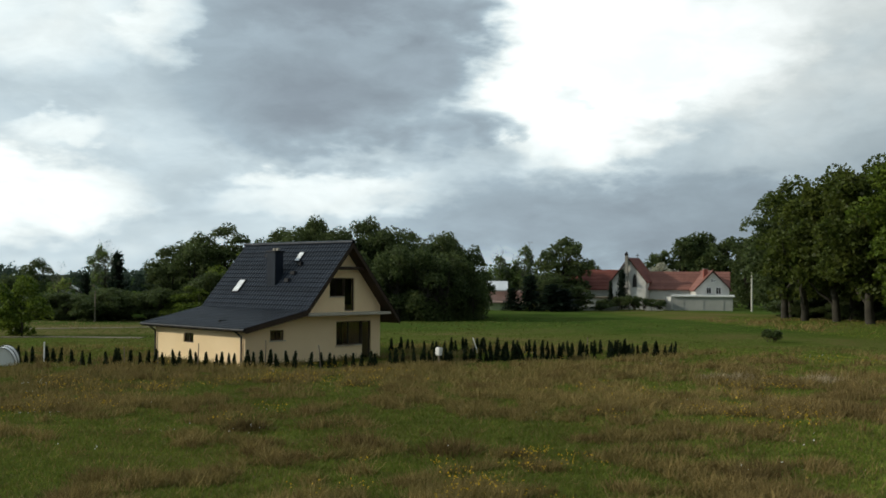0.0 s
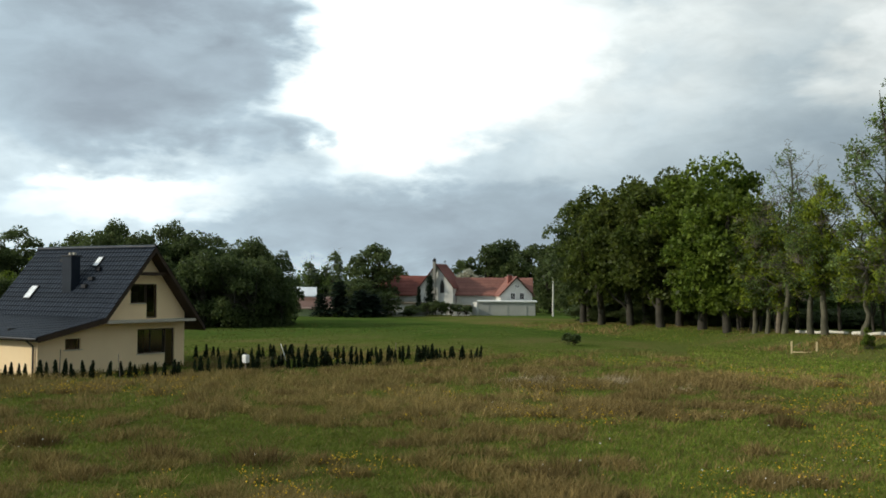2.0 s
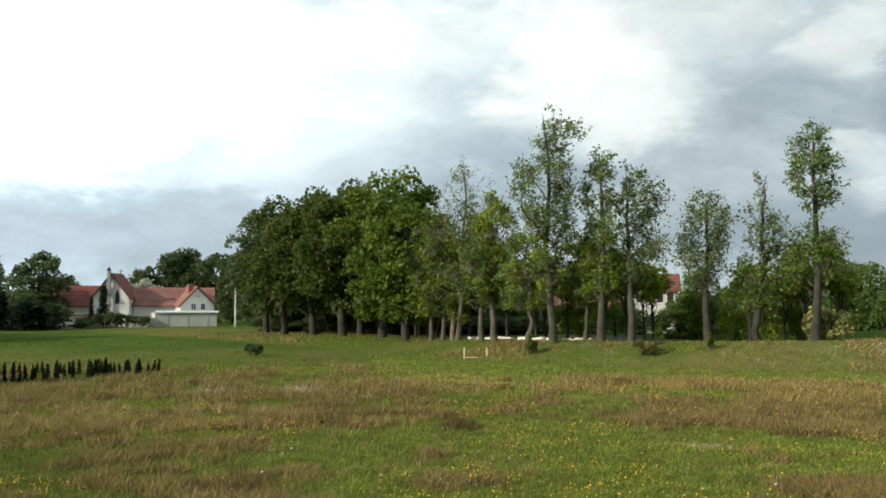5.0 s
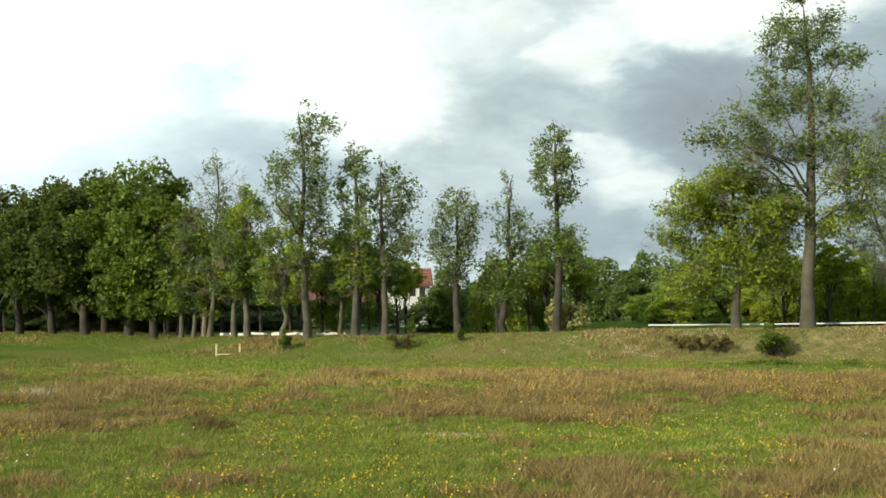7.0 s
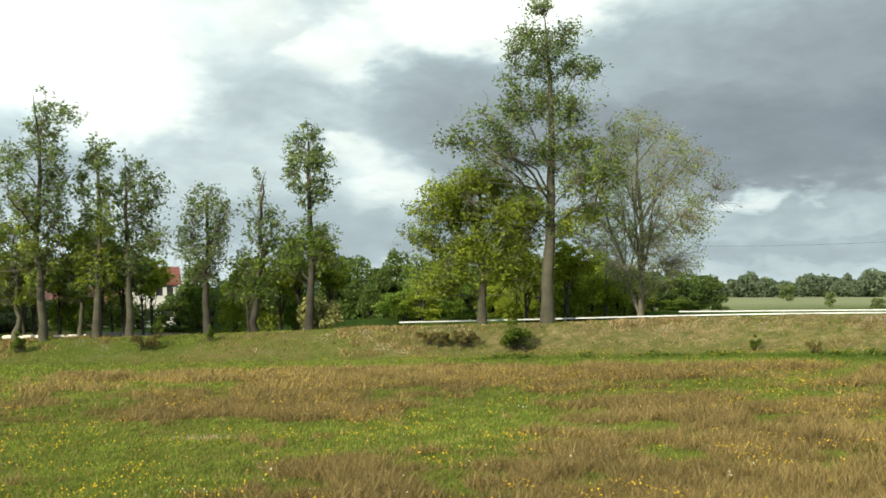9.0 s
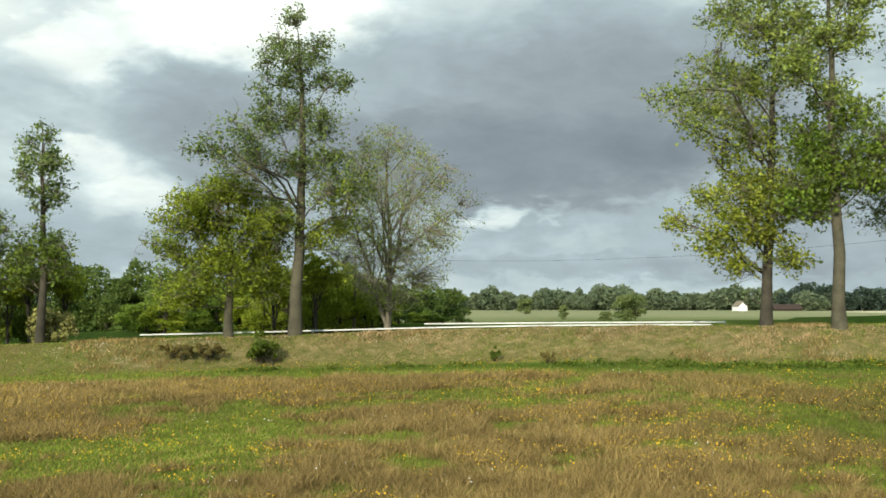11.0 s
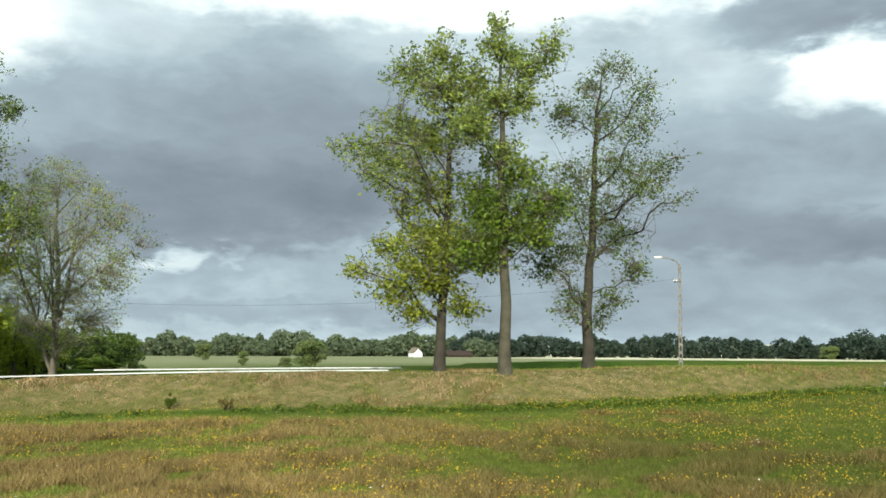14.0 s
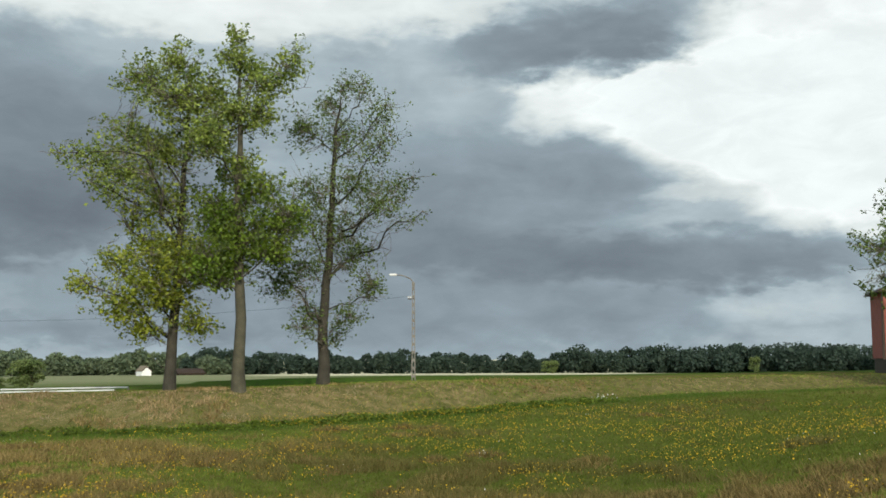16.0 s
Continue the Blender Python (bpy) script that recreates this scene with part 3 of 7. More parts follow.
def broadleaf(label, az_deg, dist, height, trunk_r, base, profile, limbs, leaf_n, leaf_size, seed, upper=None, lower=None,
              split=0.0, clump=0.17, bark=None, name="tree", group="trees along the road", topz=None, category="tree", per=11, gaps=0.0, blend=0.06, shell=0.80, boughs=None, twig=None, **shape):
    """A tree with tapered trunk and limbs, twigs that end in tufts, and a crown of many small leaves. split: below this fraction the leaves are the lower, fresher kind."""
    rng = np.random.default_rng(seed)
    x, y = polar(az_deg, dist)
    z = gz(x, y)
    if topz is not None:
        height = topz - z
    ob = thing(name, label, category, (x, y, z), group=group)
    left = (-math.cos(radians(az_deg)), -math.sin(radians(az_deg)))
    paths, tips = skeleton(rng, height, trunk_r, base, profile, limbs, left_way=left, **shape)
    amount = int(leaf_n * 2.3 / per)
    if isinstance(boughs, int):
        boughs = outline_boughs(rng, shape["sides"], boughs)
    if boughs is not None:
        tufts, edge = spread_boughs(rng, paths, boughs, height, left, base, amount)
    else:
        wl, wr = shape.get("wide", (1.0, 1.0))
        sides = shape.get("sides") or [(h, w * wl, w * wr) for h, w in profile]
        tufts, edge = tuft_places(rng, amount, height, sides, left, shape.get("lean", (0.0, 0.0)), gaps, max(0.75, min(1.2, 14.0 / height)))
    wood_pts = np.concatenate([p for p, r in paths if r[0] > 0.02])
    near = np.empty(len(tufts), int)
    far_off = np.empty(len(tufts))
    for i in range(0, len(tufts), 200):
        d = tufts[i:i + 200, None, :] - wood_pts[None]
        cost = np.linalg.norm(d, axis=2) + 0.5 * np.maximum(0, -d[:, :, 2])
        near[i:i + 200] = cost.argmin(1)
        far_off[i:i + 200] = cost.min(1)
    ok = far_off < 3.4
    tufts, near, edge = tufts[ok], near[ok], edge[ok]
    for t, k in zip(tufts, near):
        a = wood_pts[k]
        ln = np.linalg.norm(t - a)
        m1, m2 = a + (t - a) * 0.35 + rng.normal(size=3) * 0.10 * ln, a + (t - a) * 0.7 + rng.normal(size=3) * 0.07 * ln
        m1[2] -= 0.06 * ln
        paths.append((np.array([a, m1, m2, t]), np.array([1.0, 0.75, 0.5, 0.25]) * (0.010 + 0.006 * ln)))
    big = [p for p in paths if p[1][0] >= 0.05]
    small = [p for p in paths if p[1][0] < 0.05]
    v, f = tubes(big, lambda r: 9 if r > 0.18 else 6)
    fast_part("trunk", v, f, bark or BARK, ob, smooth=True)
    if small:
        v, f = tubes(small, lambda r: 3)
        fast_part("branchwork", v, f, twig or TWIG, ob)["kind"] = "stuff"
    # tufts at the rim take the leaves darkened as silhouettes
    rim = edge + rng.normal(size=len(edge)) * 0.10 > shell
    e = np.repeat(tufts[rim], max(3, int(per * 0.62)), axis=0)
    if len(e):
        v, f = leaves(rng, e + rng.normal(size=e.shape) * clump * 0.62, leaf_size * 0.95)
        fast_part("outer_crown", v, f, LEAF_EDGE, ob, "small leaves darkened as silhouettes at the twig ends")
    tufts = tufts[~rim]
    c = np.repeat(tufts, per, axis=0) + rng.normal(size=(len(tufts) * per, 3)) * clump
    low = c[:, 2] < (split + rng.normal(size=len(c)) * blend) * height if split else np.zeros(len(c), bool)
    if (~low).any():
        v, f = leaves(rng, c[~low], leaf_size * 0.92)
        fast_part("crown", v, f, upper or LEAF_OLIVE, ob)
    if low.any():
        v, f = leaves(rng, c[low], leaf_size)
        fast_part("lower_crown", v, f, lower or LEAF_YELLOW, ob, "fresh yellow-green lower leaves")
    return ob


def lobed_tree(label, height, width, base, n_lobes, leaf_n, leaf_size, seed, mat, trunk_r=0.25, name="tree", group="", top_pow=1.0, stems=1, category="tree"):
    """A full-leaved tree, its crown made of uneven clumps of leaves with gaps between. Returns it at the origin."""
    rng = np.random.default_rng(seed)
    ob = thing(name, label, category, group=group)
    cz, hz, hw = height * (1 + base) / 2, height * (1 - base) / 2, width / 2
    cs, rs = [], []
    for _ in range(n_lobes):
        d = rng.normal(size=3)
        d /= np.linalg.norm(d)
        k = rng.uniform(0.25, 1.0) ** 0.6
        rad = rng.uniform(0.20, 0.36) * min(hw, hz * 1.2)
        p = np.array([d[0] * (hw - rad * 0.7) * k, d[1] * (hw - rad * 0.7) * k, cz + d[2] * (hz - rad * 0.7) * k])
        shrink = 1 - max(0.0, (p[2] - cz) / hz) ** 2 * 0.35 * top_pow
        p[:2] *= shrink
        cs.append(p)
        rs.append(rad)
    cs, rs = np.array(cs), np.array(rs)
    pick = rng.choice(n_lobes, leaf_n, p=rs ** 2 / np.sum(rs ** 2))
    d = rng.normal(size=(leaf_n, 3))
    d /= np.linalg.norm(d, axis=1)[:, None]
    d[:, 2] = np.where(d[:, 2] < -0.3, -d[:, 2] * 0.5, d[:, 2])
    c = cs[pick] + d * (rs[pick] * rng.uniform(0.6, 1.12, leaf_n) ** 0.6)[:, None]
    c[:, 2] = np.maximum(c[:, 2], 0.15)
    v, f = leaves(rng, c, leaf_size, 0.6, 0.75)
    paths = []
    for s in range(stems):
        root = np.append(rng.normal(size=2) * 0.12 * width * (stems > 1), -0.3)
        tr = grow(rng, root, (rng.normal() * 0.05, rng.normal() * 0.05, 1.0), height * 0.75, 8, 0.3, 0.05)
        paths.append((tr, trunk_r * np.linspace(1.1, 0.2, 8)))
        for p in cs[:: max(1, n_lobes // 10)]:
            k = rng.uniform(0.25, 0.7)
            a = tr[int(k * 7)]
            q = np.linspace(a, p, 5) + np.vstack([np.zeros(3), rng.normal(size=(3, 3)) * 0.15, np.zeros(3)])
            paths.append((q, trunk_r * 0.4 * np.linspace(1, 0.25, 5)))
    tv, tf = tubes(paths, lambda r: 7 if r > 0.15 else 4)
    fast_part("trunk", tv, tf, BARK, ob, smooth=True)
    fast_part("crown", v, f, mat, ob)
    return ob


def fir(label, height, width, seed, mat, leaf_n=1500, name="conifer", group=""):
    """A conifer: straight trunk and drooping whorls of needled boughs."""
    rng = np.random.default_rng(seed)
    ob = thing(name, label, "conifer", group=group)
    paths = [(np.array([(0, 0, -0.3), (0, 0, height * 0.5), (0, 0, height)]), np.array([0.035, 0.02, 0.004]) * height * 0.6)]
    pts = []
    for i in range(int(height * 7)):
        h = 0.06 + 0.92 * (i + rng.uniform()) / (height * 7)
        a = i * 2.399 + rng.normal() * 0.2
        ln = width / 2 * (1 - h) ** 0.85 * rng.uniform(0.75, 1.15) + 0.1
        s = np.array([0, 0, h * height])
        e = s + np.array([math.cos(a) * ln, math.sin(a) * ln, -0.18 * ln])
        q = np.array([s, (s + e) / 2 + [0, 0, 0.06 * ln], e])
        paths.append((q, np.array([0.03, 0.02, 0.006])))
        for k in rng.uniform(0.1, 1.0, max(3, leaf_n // int(height * 7))):
            pts.append(s + (e - s) * k + rng.normal(size=3) * 0.07 * width)
    v, f = tubes(paths, lambda r: 4)
    fast_part("trunk", v, f, BARK, ob)
    v, f = leaves(rng, np.array(pts), 0.055 * height + 0.1, 0.3, 0.5)
    fast_part("needles", v, f, mat, ob)
    return ob


def stand(ob, az_deg, dist, turn=0.0, size=1.0, sink=0.0, label="", group=""):
    """Puts a thing built at the origin on the ground."""
    x, y = polar(az_deg, dist)
    ob.matrix_basis = pose(x, y, gz(x, y) - sink, 0, 0, turn) @ Matrix.Diagonal((size, size, size, 1))
    return tagged(ob, label, group=group)


def repeat(ob, az_deg, dist, turn=0.0, size=(1.0, 1.0), sink=0.0):
    x, y = polar(az_deg, dist)
    c = copy_thing(ob, pose(x, y, gz(x, y) - sink, 0, 0, turn))
    c.scale = (size[0], size[0], size[1])
    return c


ROW = "trees along the road"
SPIRE = [(0.1, 1.4), (0.25, 2.4), (0.45, 3.0), (0.62, 3.4), (0.75, 2.3), (0.9, 1.3), (1.0, 0.4)]
SLIM = [(0.1, 1.2), (0.3, 2.4), (0.5, 2.3), (0.75, 2.2), (0.9, 1.4), (1.0, 0.4)]
SPREAD = [(0.15, 1.0), (0.4, 2.2), (0.65, 3.4), (0.85, 2.8), (1.0, 0.8)]
# the tall slender tree and its neighbours, from the dense end of the avenue to the open end
broadleaf("slim lime tree with yellow-green young leaves", 16.5, 92.5, 11.2, 0.22, 0.25, [(0.2, 1.6), (0.5, 2.2), (0.8, 1.8), (1, 0.5)], 28, 4600, 0.26, 11, LEAF_YELLOW, split=0.0, group=ROW, bark=BARK_PALE, gaps=0.05, per=9)
broadleaf("slim lime tree with yellow-green young leaves", 15.84, 91.5, 11.3, 0.20, 0.25, [(0.2, 1.4), (0.5, 2.0), (0.8, 1.8), (1, 0.5)], 28, 4400, 0.26, 12, LEAF_YELLOW, split=0.0, group=ROW, bark=BARK_PALE, gaps=0.05, per=9)
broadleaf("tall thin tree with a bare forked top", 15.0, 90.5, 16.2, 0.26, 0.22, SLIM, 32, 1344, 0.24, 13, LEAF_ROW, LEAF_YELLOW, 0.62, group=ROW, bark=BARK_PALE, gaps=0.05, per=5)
broadleaf("leaning lime tree with yellow-green young leaves", 13.65, 89.5, 10.8, 0.27, 0.32, [(0.3, 1.8), (0.6, 2.6), (0.85, 2.0), (1, 0.5)], 30, 5000, 0.26, 14, LEAF_YELLOW, group=ROW, bark=BARK_PALE, gaps=0.05, per=9)
broadleaf("lime tree with a leaning trunk and yellow-green leaves", 12.95, 88, 12.7, 0.30, 0.33, [(0.3, 2.0), (0.6, 2.7), (0.85, 2.2), (1, 0.5)], 32, 5200, 0.26, 15, LEAF_YELLOW, lean=(-0.03, 0.0), group=ROW, bark=BARK_PALE, gaps=0.05, per=9)
broadleaf("crooked low tree with bare forks and young leaves", 11.14, 84, 9.2, 0.24, 0.3, [(0.3, 1.8), (0.6, 2.4), (0.9, 1.6), (1, 0.5)], 24, 3400, 0.25, 16, LEAF_YELLOW, crook=0.05, group=ROW, bark=BARK_PALE, gaps=0.05, per=9)
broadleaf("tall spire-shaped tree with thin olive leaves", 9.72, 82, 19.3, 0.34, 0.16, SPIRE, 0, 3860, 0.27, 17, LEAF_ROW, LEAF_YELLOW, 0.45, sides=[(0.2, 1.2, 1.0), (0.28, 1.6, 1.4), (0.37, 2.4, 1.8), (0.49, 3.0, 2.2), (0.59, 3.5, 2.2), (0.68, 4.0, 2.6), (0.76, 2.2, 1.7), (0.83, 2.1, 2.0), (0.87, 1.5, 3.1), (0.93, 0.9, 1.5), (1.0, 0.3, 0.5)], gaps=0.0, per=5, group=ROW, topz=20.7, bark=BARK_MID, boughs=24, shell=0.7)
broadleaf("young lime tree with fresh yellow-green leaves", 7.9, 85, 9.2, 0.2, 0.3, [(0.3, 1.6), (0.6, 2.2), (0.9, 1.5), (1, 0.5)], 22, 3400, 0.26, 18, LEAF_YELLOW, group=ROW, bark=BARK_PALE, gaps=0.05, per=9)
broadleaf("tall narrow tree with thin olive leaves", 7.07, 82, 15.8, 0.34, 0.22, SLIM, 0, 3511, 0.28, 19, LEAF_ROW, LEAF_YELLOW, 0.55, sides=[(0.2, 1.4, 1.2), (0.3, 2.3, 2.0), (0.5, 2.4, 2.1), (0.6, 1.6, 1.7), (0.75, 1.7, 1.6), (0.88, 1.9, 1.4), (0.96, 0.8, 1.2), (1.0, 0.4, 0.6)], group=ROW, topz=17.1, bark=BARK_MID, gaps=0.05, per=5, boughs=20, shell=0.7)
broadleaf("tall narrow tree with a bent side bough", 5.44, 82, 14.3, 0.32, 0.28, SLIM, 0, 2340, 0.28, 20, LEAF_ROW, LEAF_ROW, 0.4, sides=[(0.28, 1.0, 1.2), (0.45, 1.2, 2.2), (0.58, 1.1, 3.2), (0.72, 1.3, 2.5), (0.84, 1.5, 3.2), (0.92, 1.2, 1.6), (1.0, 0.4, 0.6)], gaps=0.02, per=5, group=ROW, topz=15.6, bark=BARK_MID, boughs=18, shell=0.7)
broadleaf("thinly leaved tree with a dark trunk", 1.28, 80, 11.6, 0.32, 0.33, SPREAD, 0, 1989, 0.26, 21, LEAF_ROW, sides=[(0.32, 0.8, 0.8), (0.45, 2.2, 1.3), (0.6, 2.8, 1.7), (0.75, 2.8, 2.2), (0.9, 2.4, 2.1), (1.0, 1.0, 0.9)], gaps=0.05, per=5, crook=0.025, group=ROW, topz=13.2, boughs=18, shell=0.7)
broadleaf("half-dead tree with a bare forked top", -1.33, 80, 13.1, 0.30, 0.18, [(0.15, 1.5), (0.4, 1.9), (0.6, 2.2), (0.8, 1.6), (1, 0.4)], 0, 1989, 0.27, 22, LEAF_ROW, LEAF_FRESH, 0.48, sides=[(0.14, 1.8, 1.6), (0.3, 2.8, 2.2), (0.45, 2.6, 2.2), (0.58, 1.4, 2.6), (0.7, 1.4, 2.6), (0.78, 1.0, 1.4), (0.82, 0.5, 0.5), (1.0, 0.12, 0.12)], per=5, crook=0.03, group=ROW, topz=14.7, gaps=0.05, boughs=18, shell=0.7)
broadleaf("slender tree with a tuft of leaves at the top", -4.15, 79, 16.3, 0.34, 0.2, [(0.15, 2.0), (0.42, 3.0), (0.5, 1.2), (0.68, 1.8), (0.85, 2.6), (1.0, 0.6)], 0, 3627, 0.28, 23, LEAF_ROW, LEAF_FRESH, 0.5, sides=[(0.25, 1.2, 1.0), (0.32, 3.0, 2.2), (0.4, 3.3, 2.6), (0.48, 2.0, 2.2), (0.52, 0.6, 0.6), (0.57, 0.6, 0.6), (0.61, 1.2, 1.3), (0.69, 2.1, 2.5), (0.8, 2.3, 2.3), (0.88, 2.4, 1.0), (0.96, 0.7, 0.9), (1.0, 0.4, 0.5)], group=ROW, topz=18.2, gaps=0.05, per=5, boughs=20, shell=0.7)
for a_, d_, s_ in ((6.3, 95, 182), (1.9, 95, 183)):
    broadleaf("young tree with fresh green leaves behind the row", a_, d_, 6.4, 0.12, 0.15, [(0.15, 1.6), (0.5, 2.3), (0.9, 1.4), (1, 0.5)], 24, 2600, 0.28, s_, LEAF_FRESH, group=ROW)
ROUND_BOUGHS = [
    (0.5, 0.93, 1.5), (3.1, 0.84, 1.4), (-2.0, 0.90, 1.5), (4.6, 0.72, 1.3), (1.4, 0.70, 1.9), (-2.0, 0.70, 1.9), (-4.0, 0.76, 1.5), (4.0, 0.51, 1.5), (0.5, 0.48, 1.9), (-2.8, 0.48, 1.7), (5.1, 0.58, 1.1),
    (2.7, 0.31, 1.5), (-1.6, 0.34, 1.4), (-3.7, 0.34, 1.5), (4.4, 0.27, 1.2), (1.6, 0.86, 1.5), (-3.4, 0.60, 1.5)]
broadleaf("round-headed tree with dense yellow-green leaves", -13.78, 77, 11.9, 0.36, 0.16, [(0.2, 1.0), (1.0, 1.0)], 0, 15000, 0.26, 24, LEAF_LIME, blend=0.1, per=6, shell=1.05, boughs=ROUND_BOUGHS, group=ROW, bark=BARK_MID)
MAST_BOUGHS = [
    (0.4, 0.97, 1.0), (1.3, 0.91, 1.2), (-1.8, 0.91, 1.3), (2.2, 0.86, 1.1), (0.2, 0.85, 1.3), (1.0, 0.78, 1.3), (-2.0, 0.79, 1.3), (-3.7, 0.76, 1.0), (2.8, 0.74, 1.1), (0.2, 0.69, 1.7), (2.4, 0.65, 1.4),
    (-1.8, 0.66, 1.7), (4.4, 0.62, 1.5), (6.6, 0.57, 1.2), (7.8, 0.54, 0.8), (3.2, 0.55, 1.7), (-3.0, 0.54, 1.6), (-4.7, 0.50, 1.5), (0.0, 0.52, 1.7), (-2.8, 0.44, 1.7), (-3.9, 0.36, 1.5), (-1.6, 0.30, 1.6), (1.4, 0.36, 1.8)]
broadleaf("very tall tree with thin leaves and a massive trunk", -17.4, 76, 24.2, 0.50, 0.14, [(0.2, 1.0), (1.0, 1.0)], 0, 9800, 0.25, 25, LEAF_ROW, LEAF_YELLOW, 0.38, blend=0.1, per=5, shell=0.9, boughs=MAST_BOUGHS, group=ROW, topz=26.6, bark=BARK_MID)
broadleaf("vase-shaped tree, barely in leaf, with pale branches", -22.52, 86, 15.5, 0.30, 0.10, [(0.12, 2.2), (0.3, 4.2), (0.5, 5.0), (0.7, 4.4), (0.9, 2.8), (1.0, 1.2)], 110, 8200, 0.19, 26, LEAF_OLIVE, sides=[(0.12, 1.0, 1.2), (0.16, 1.8, 2.2), (0.23, 3.2, 4.6), (0.346, 4.8, 6.2), (0.423, 4.9, 6.8), (0.54, 4.3, 6.6), (0.615, 3.8, 6.2), (0.73, 3.7, 6.0), (0.83, 3.6, 5.0), (0.90, 3.2, 3.4), (0.96, 2.4, 2.0), (1.0, 1.0, 0.6)], pitch=0.5, fan=1.0, rise=0.55, wander=0.1, subs=6, forks=3, clump=0.22, per=4, gaps=-0.5, shell=1.0, bark=TWIG, twig=TWIG_PALE, group=ROW, topz=19.6)
TRIO = "three tall trees in the open"
# boughs: metres to the left of the trunk's foot, fraction of the height, size of the leafy end
WIDE_BOUGHS = [
    (2.7, 0.93, 1.7), (0.1, 0.95, 1.6), (6.2, 0.70, 1.8), (3.9, 0.76, 1.6), (2.9, 0.63, 1.7), (0.5, 0.70, 2.3), (0.0, 0.83, 2.3), (-2.2, 0.75, 1.8), (5.3, 0.58, 1.0), (2.5, 0.54, 1.2), (7.2, 0.66, 1.0),
    (6.5, 0.32, 1.1), (4.2, 0.40, 1.2), (0.9, 0.42, 2.5), (2.1, 0.33, 2.0), (-1.0, 0.38, 2.1), (3.7, 0.24, 1.6), (0.1, 0.27, 1.8), (2.2, 0.18, 1.3), (-1.6, 0.19, 1.3), (0.6, 0.55, 1.8)]
broadleaf("tall tree with wide uneven boughs and young leaves", -43.08, 71, 23.7, 0.40, 0.14, [(0.2, 1.0), (1.0, 1.0)], 0, 9600, 0.29, 31, LEAF_OLIVE, LEAF_SPRING, 0.47, lean=(0.008, -0.006), blend=0.07, per=5, shell=1.0, boughs=WIDE_BOUGHS, group=TRIO, topz=26.4)
STRAIGHT_BOUGHS = [
    (0.6, 0.97, 0.8), (0.7, 0.91, 1.2), (2.6, 0.85, 1.5), (-0.8, 0.88, 1.2), (-3.3, 0.90, 1.2), (-2.0, 0.83, 1.4), (1.0, 0.75, 1.8), (-1.2, 0.74, 1.4), (2.5, 0.68, 1.5), (0.3, 0.61, 1.6), (-1.3, 0.55, 1.7),
    (1.8, 0.50, 1.9), (-2.8, 0.47, 1.7), (0.9, 0.42, 2.2), (-1.4, 0.42, 1.9), (2.3, 0.35, 1.7), (0.9, 0.33, 1.5), (-2.4, 0.38, 1.2)]
broadleaf("tall tree with a straight grey trunk and fresh leaves", -46.75, 69, 24.6, 0.44, 0.26, [(0.2, 1.0), (1.0, 1.0)], 0, 8600, 0.29, 32, LEAF_OLIVE, LEAF_FRESH, 0.58, lean=(-0.018, 0.014), blend=0.07, per=5, shell=1.0, boughs=STRAIGHT_BOUGHS, group=TRIO, topz=27.8, bark=BARK_MID)
THIN_BOUGHS = [
    (-1.6, 0.97, 1.0), (-0.2, 0.92, 1.3), (-2.7, 0.94, 1.0), (-4.3, 0.87, 1.3), (1.5, 0.82, 1.6), (-1.4, 0.80, 1.8), (-4.5, 0.77, 1.5), (-6.0, 0.64, 1.4), (-7.5, 0.58, 0.8), (-2.6, 0.64, 2.0), (1.1, 0.64, 1.8),
    (-4.2, 0.56, 1.5), (2.3, 0.52, 1.8), (-1.0, 0.50, 2.1), (-2.7, 0.43, 1.7), (3.9, 0.40, 1.5), (1.5, 0.38, 1.7), (3.5, 0.30, 1.4), (1.0, 0.24, 1.3), (-3.4, 0.33, 1.5), (-1.8, 0.22, 1.3), (1.9, 0.18, 1.0), (-1.0, 0.16, 0.9)]
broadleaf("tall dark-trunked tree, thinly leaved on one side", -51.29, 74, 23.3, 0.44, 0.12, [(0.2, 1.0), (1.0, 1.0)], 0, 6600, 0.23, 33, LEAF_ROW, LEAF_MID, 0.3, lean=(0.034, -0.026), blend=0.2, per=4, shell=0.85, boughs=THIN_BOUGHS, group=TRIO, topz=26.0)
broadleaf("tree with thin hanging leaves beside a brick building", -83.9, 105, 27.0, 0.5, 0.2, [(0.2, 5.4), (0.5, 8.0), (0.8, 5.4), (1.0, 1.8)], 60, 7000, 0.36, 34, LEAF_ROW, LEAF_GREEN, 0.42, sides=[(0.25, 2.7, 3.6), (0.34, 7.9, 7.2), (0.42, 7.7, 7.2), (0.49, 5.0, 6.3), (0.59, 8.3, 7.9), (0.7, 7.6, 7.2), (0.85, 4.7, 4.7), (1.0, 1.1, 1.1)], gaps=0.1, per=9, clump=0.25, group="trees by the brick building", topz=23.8)

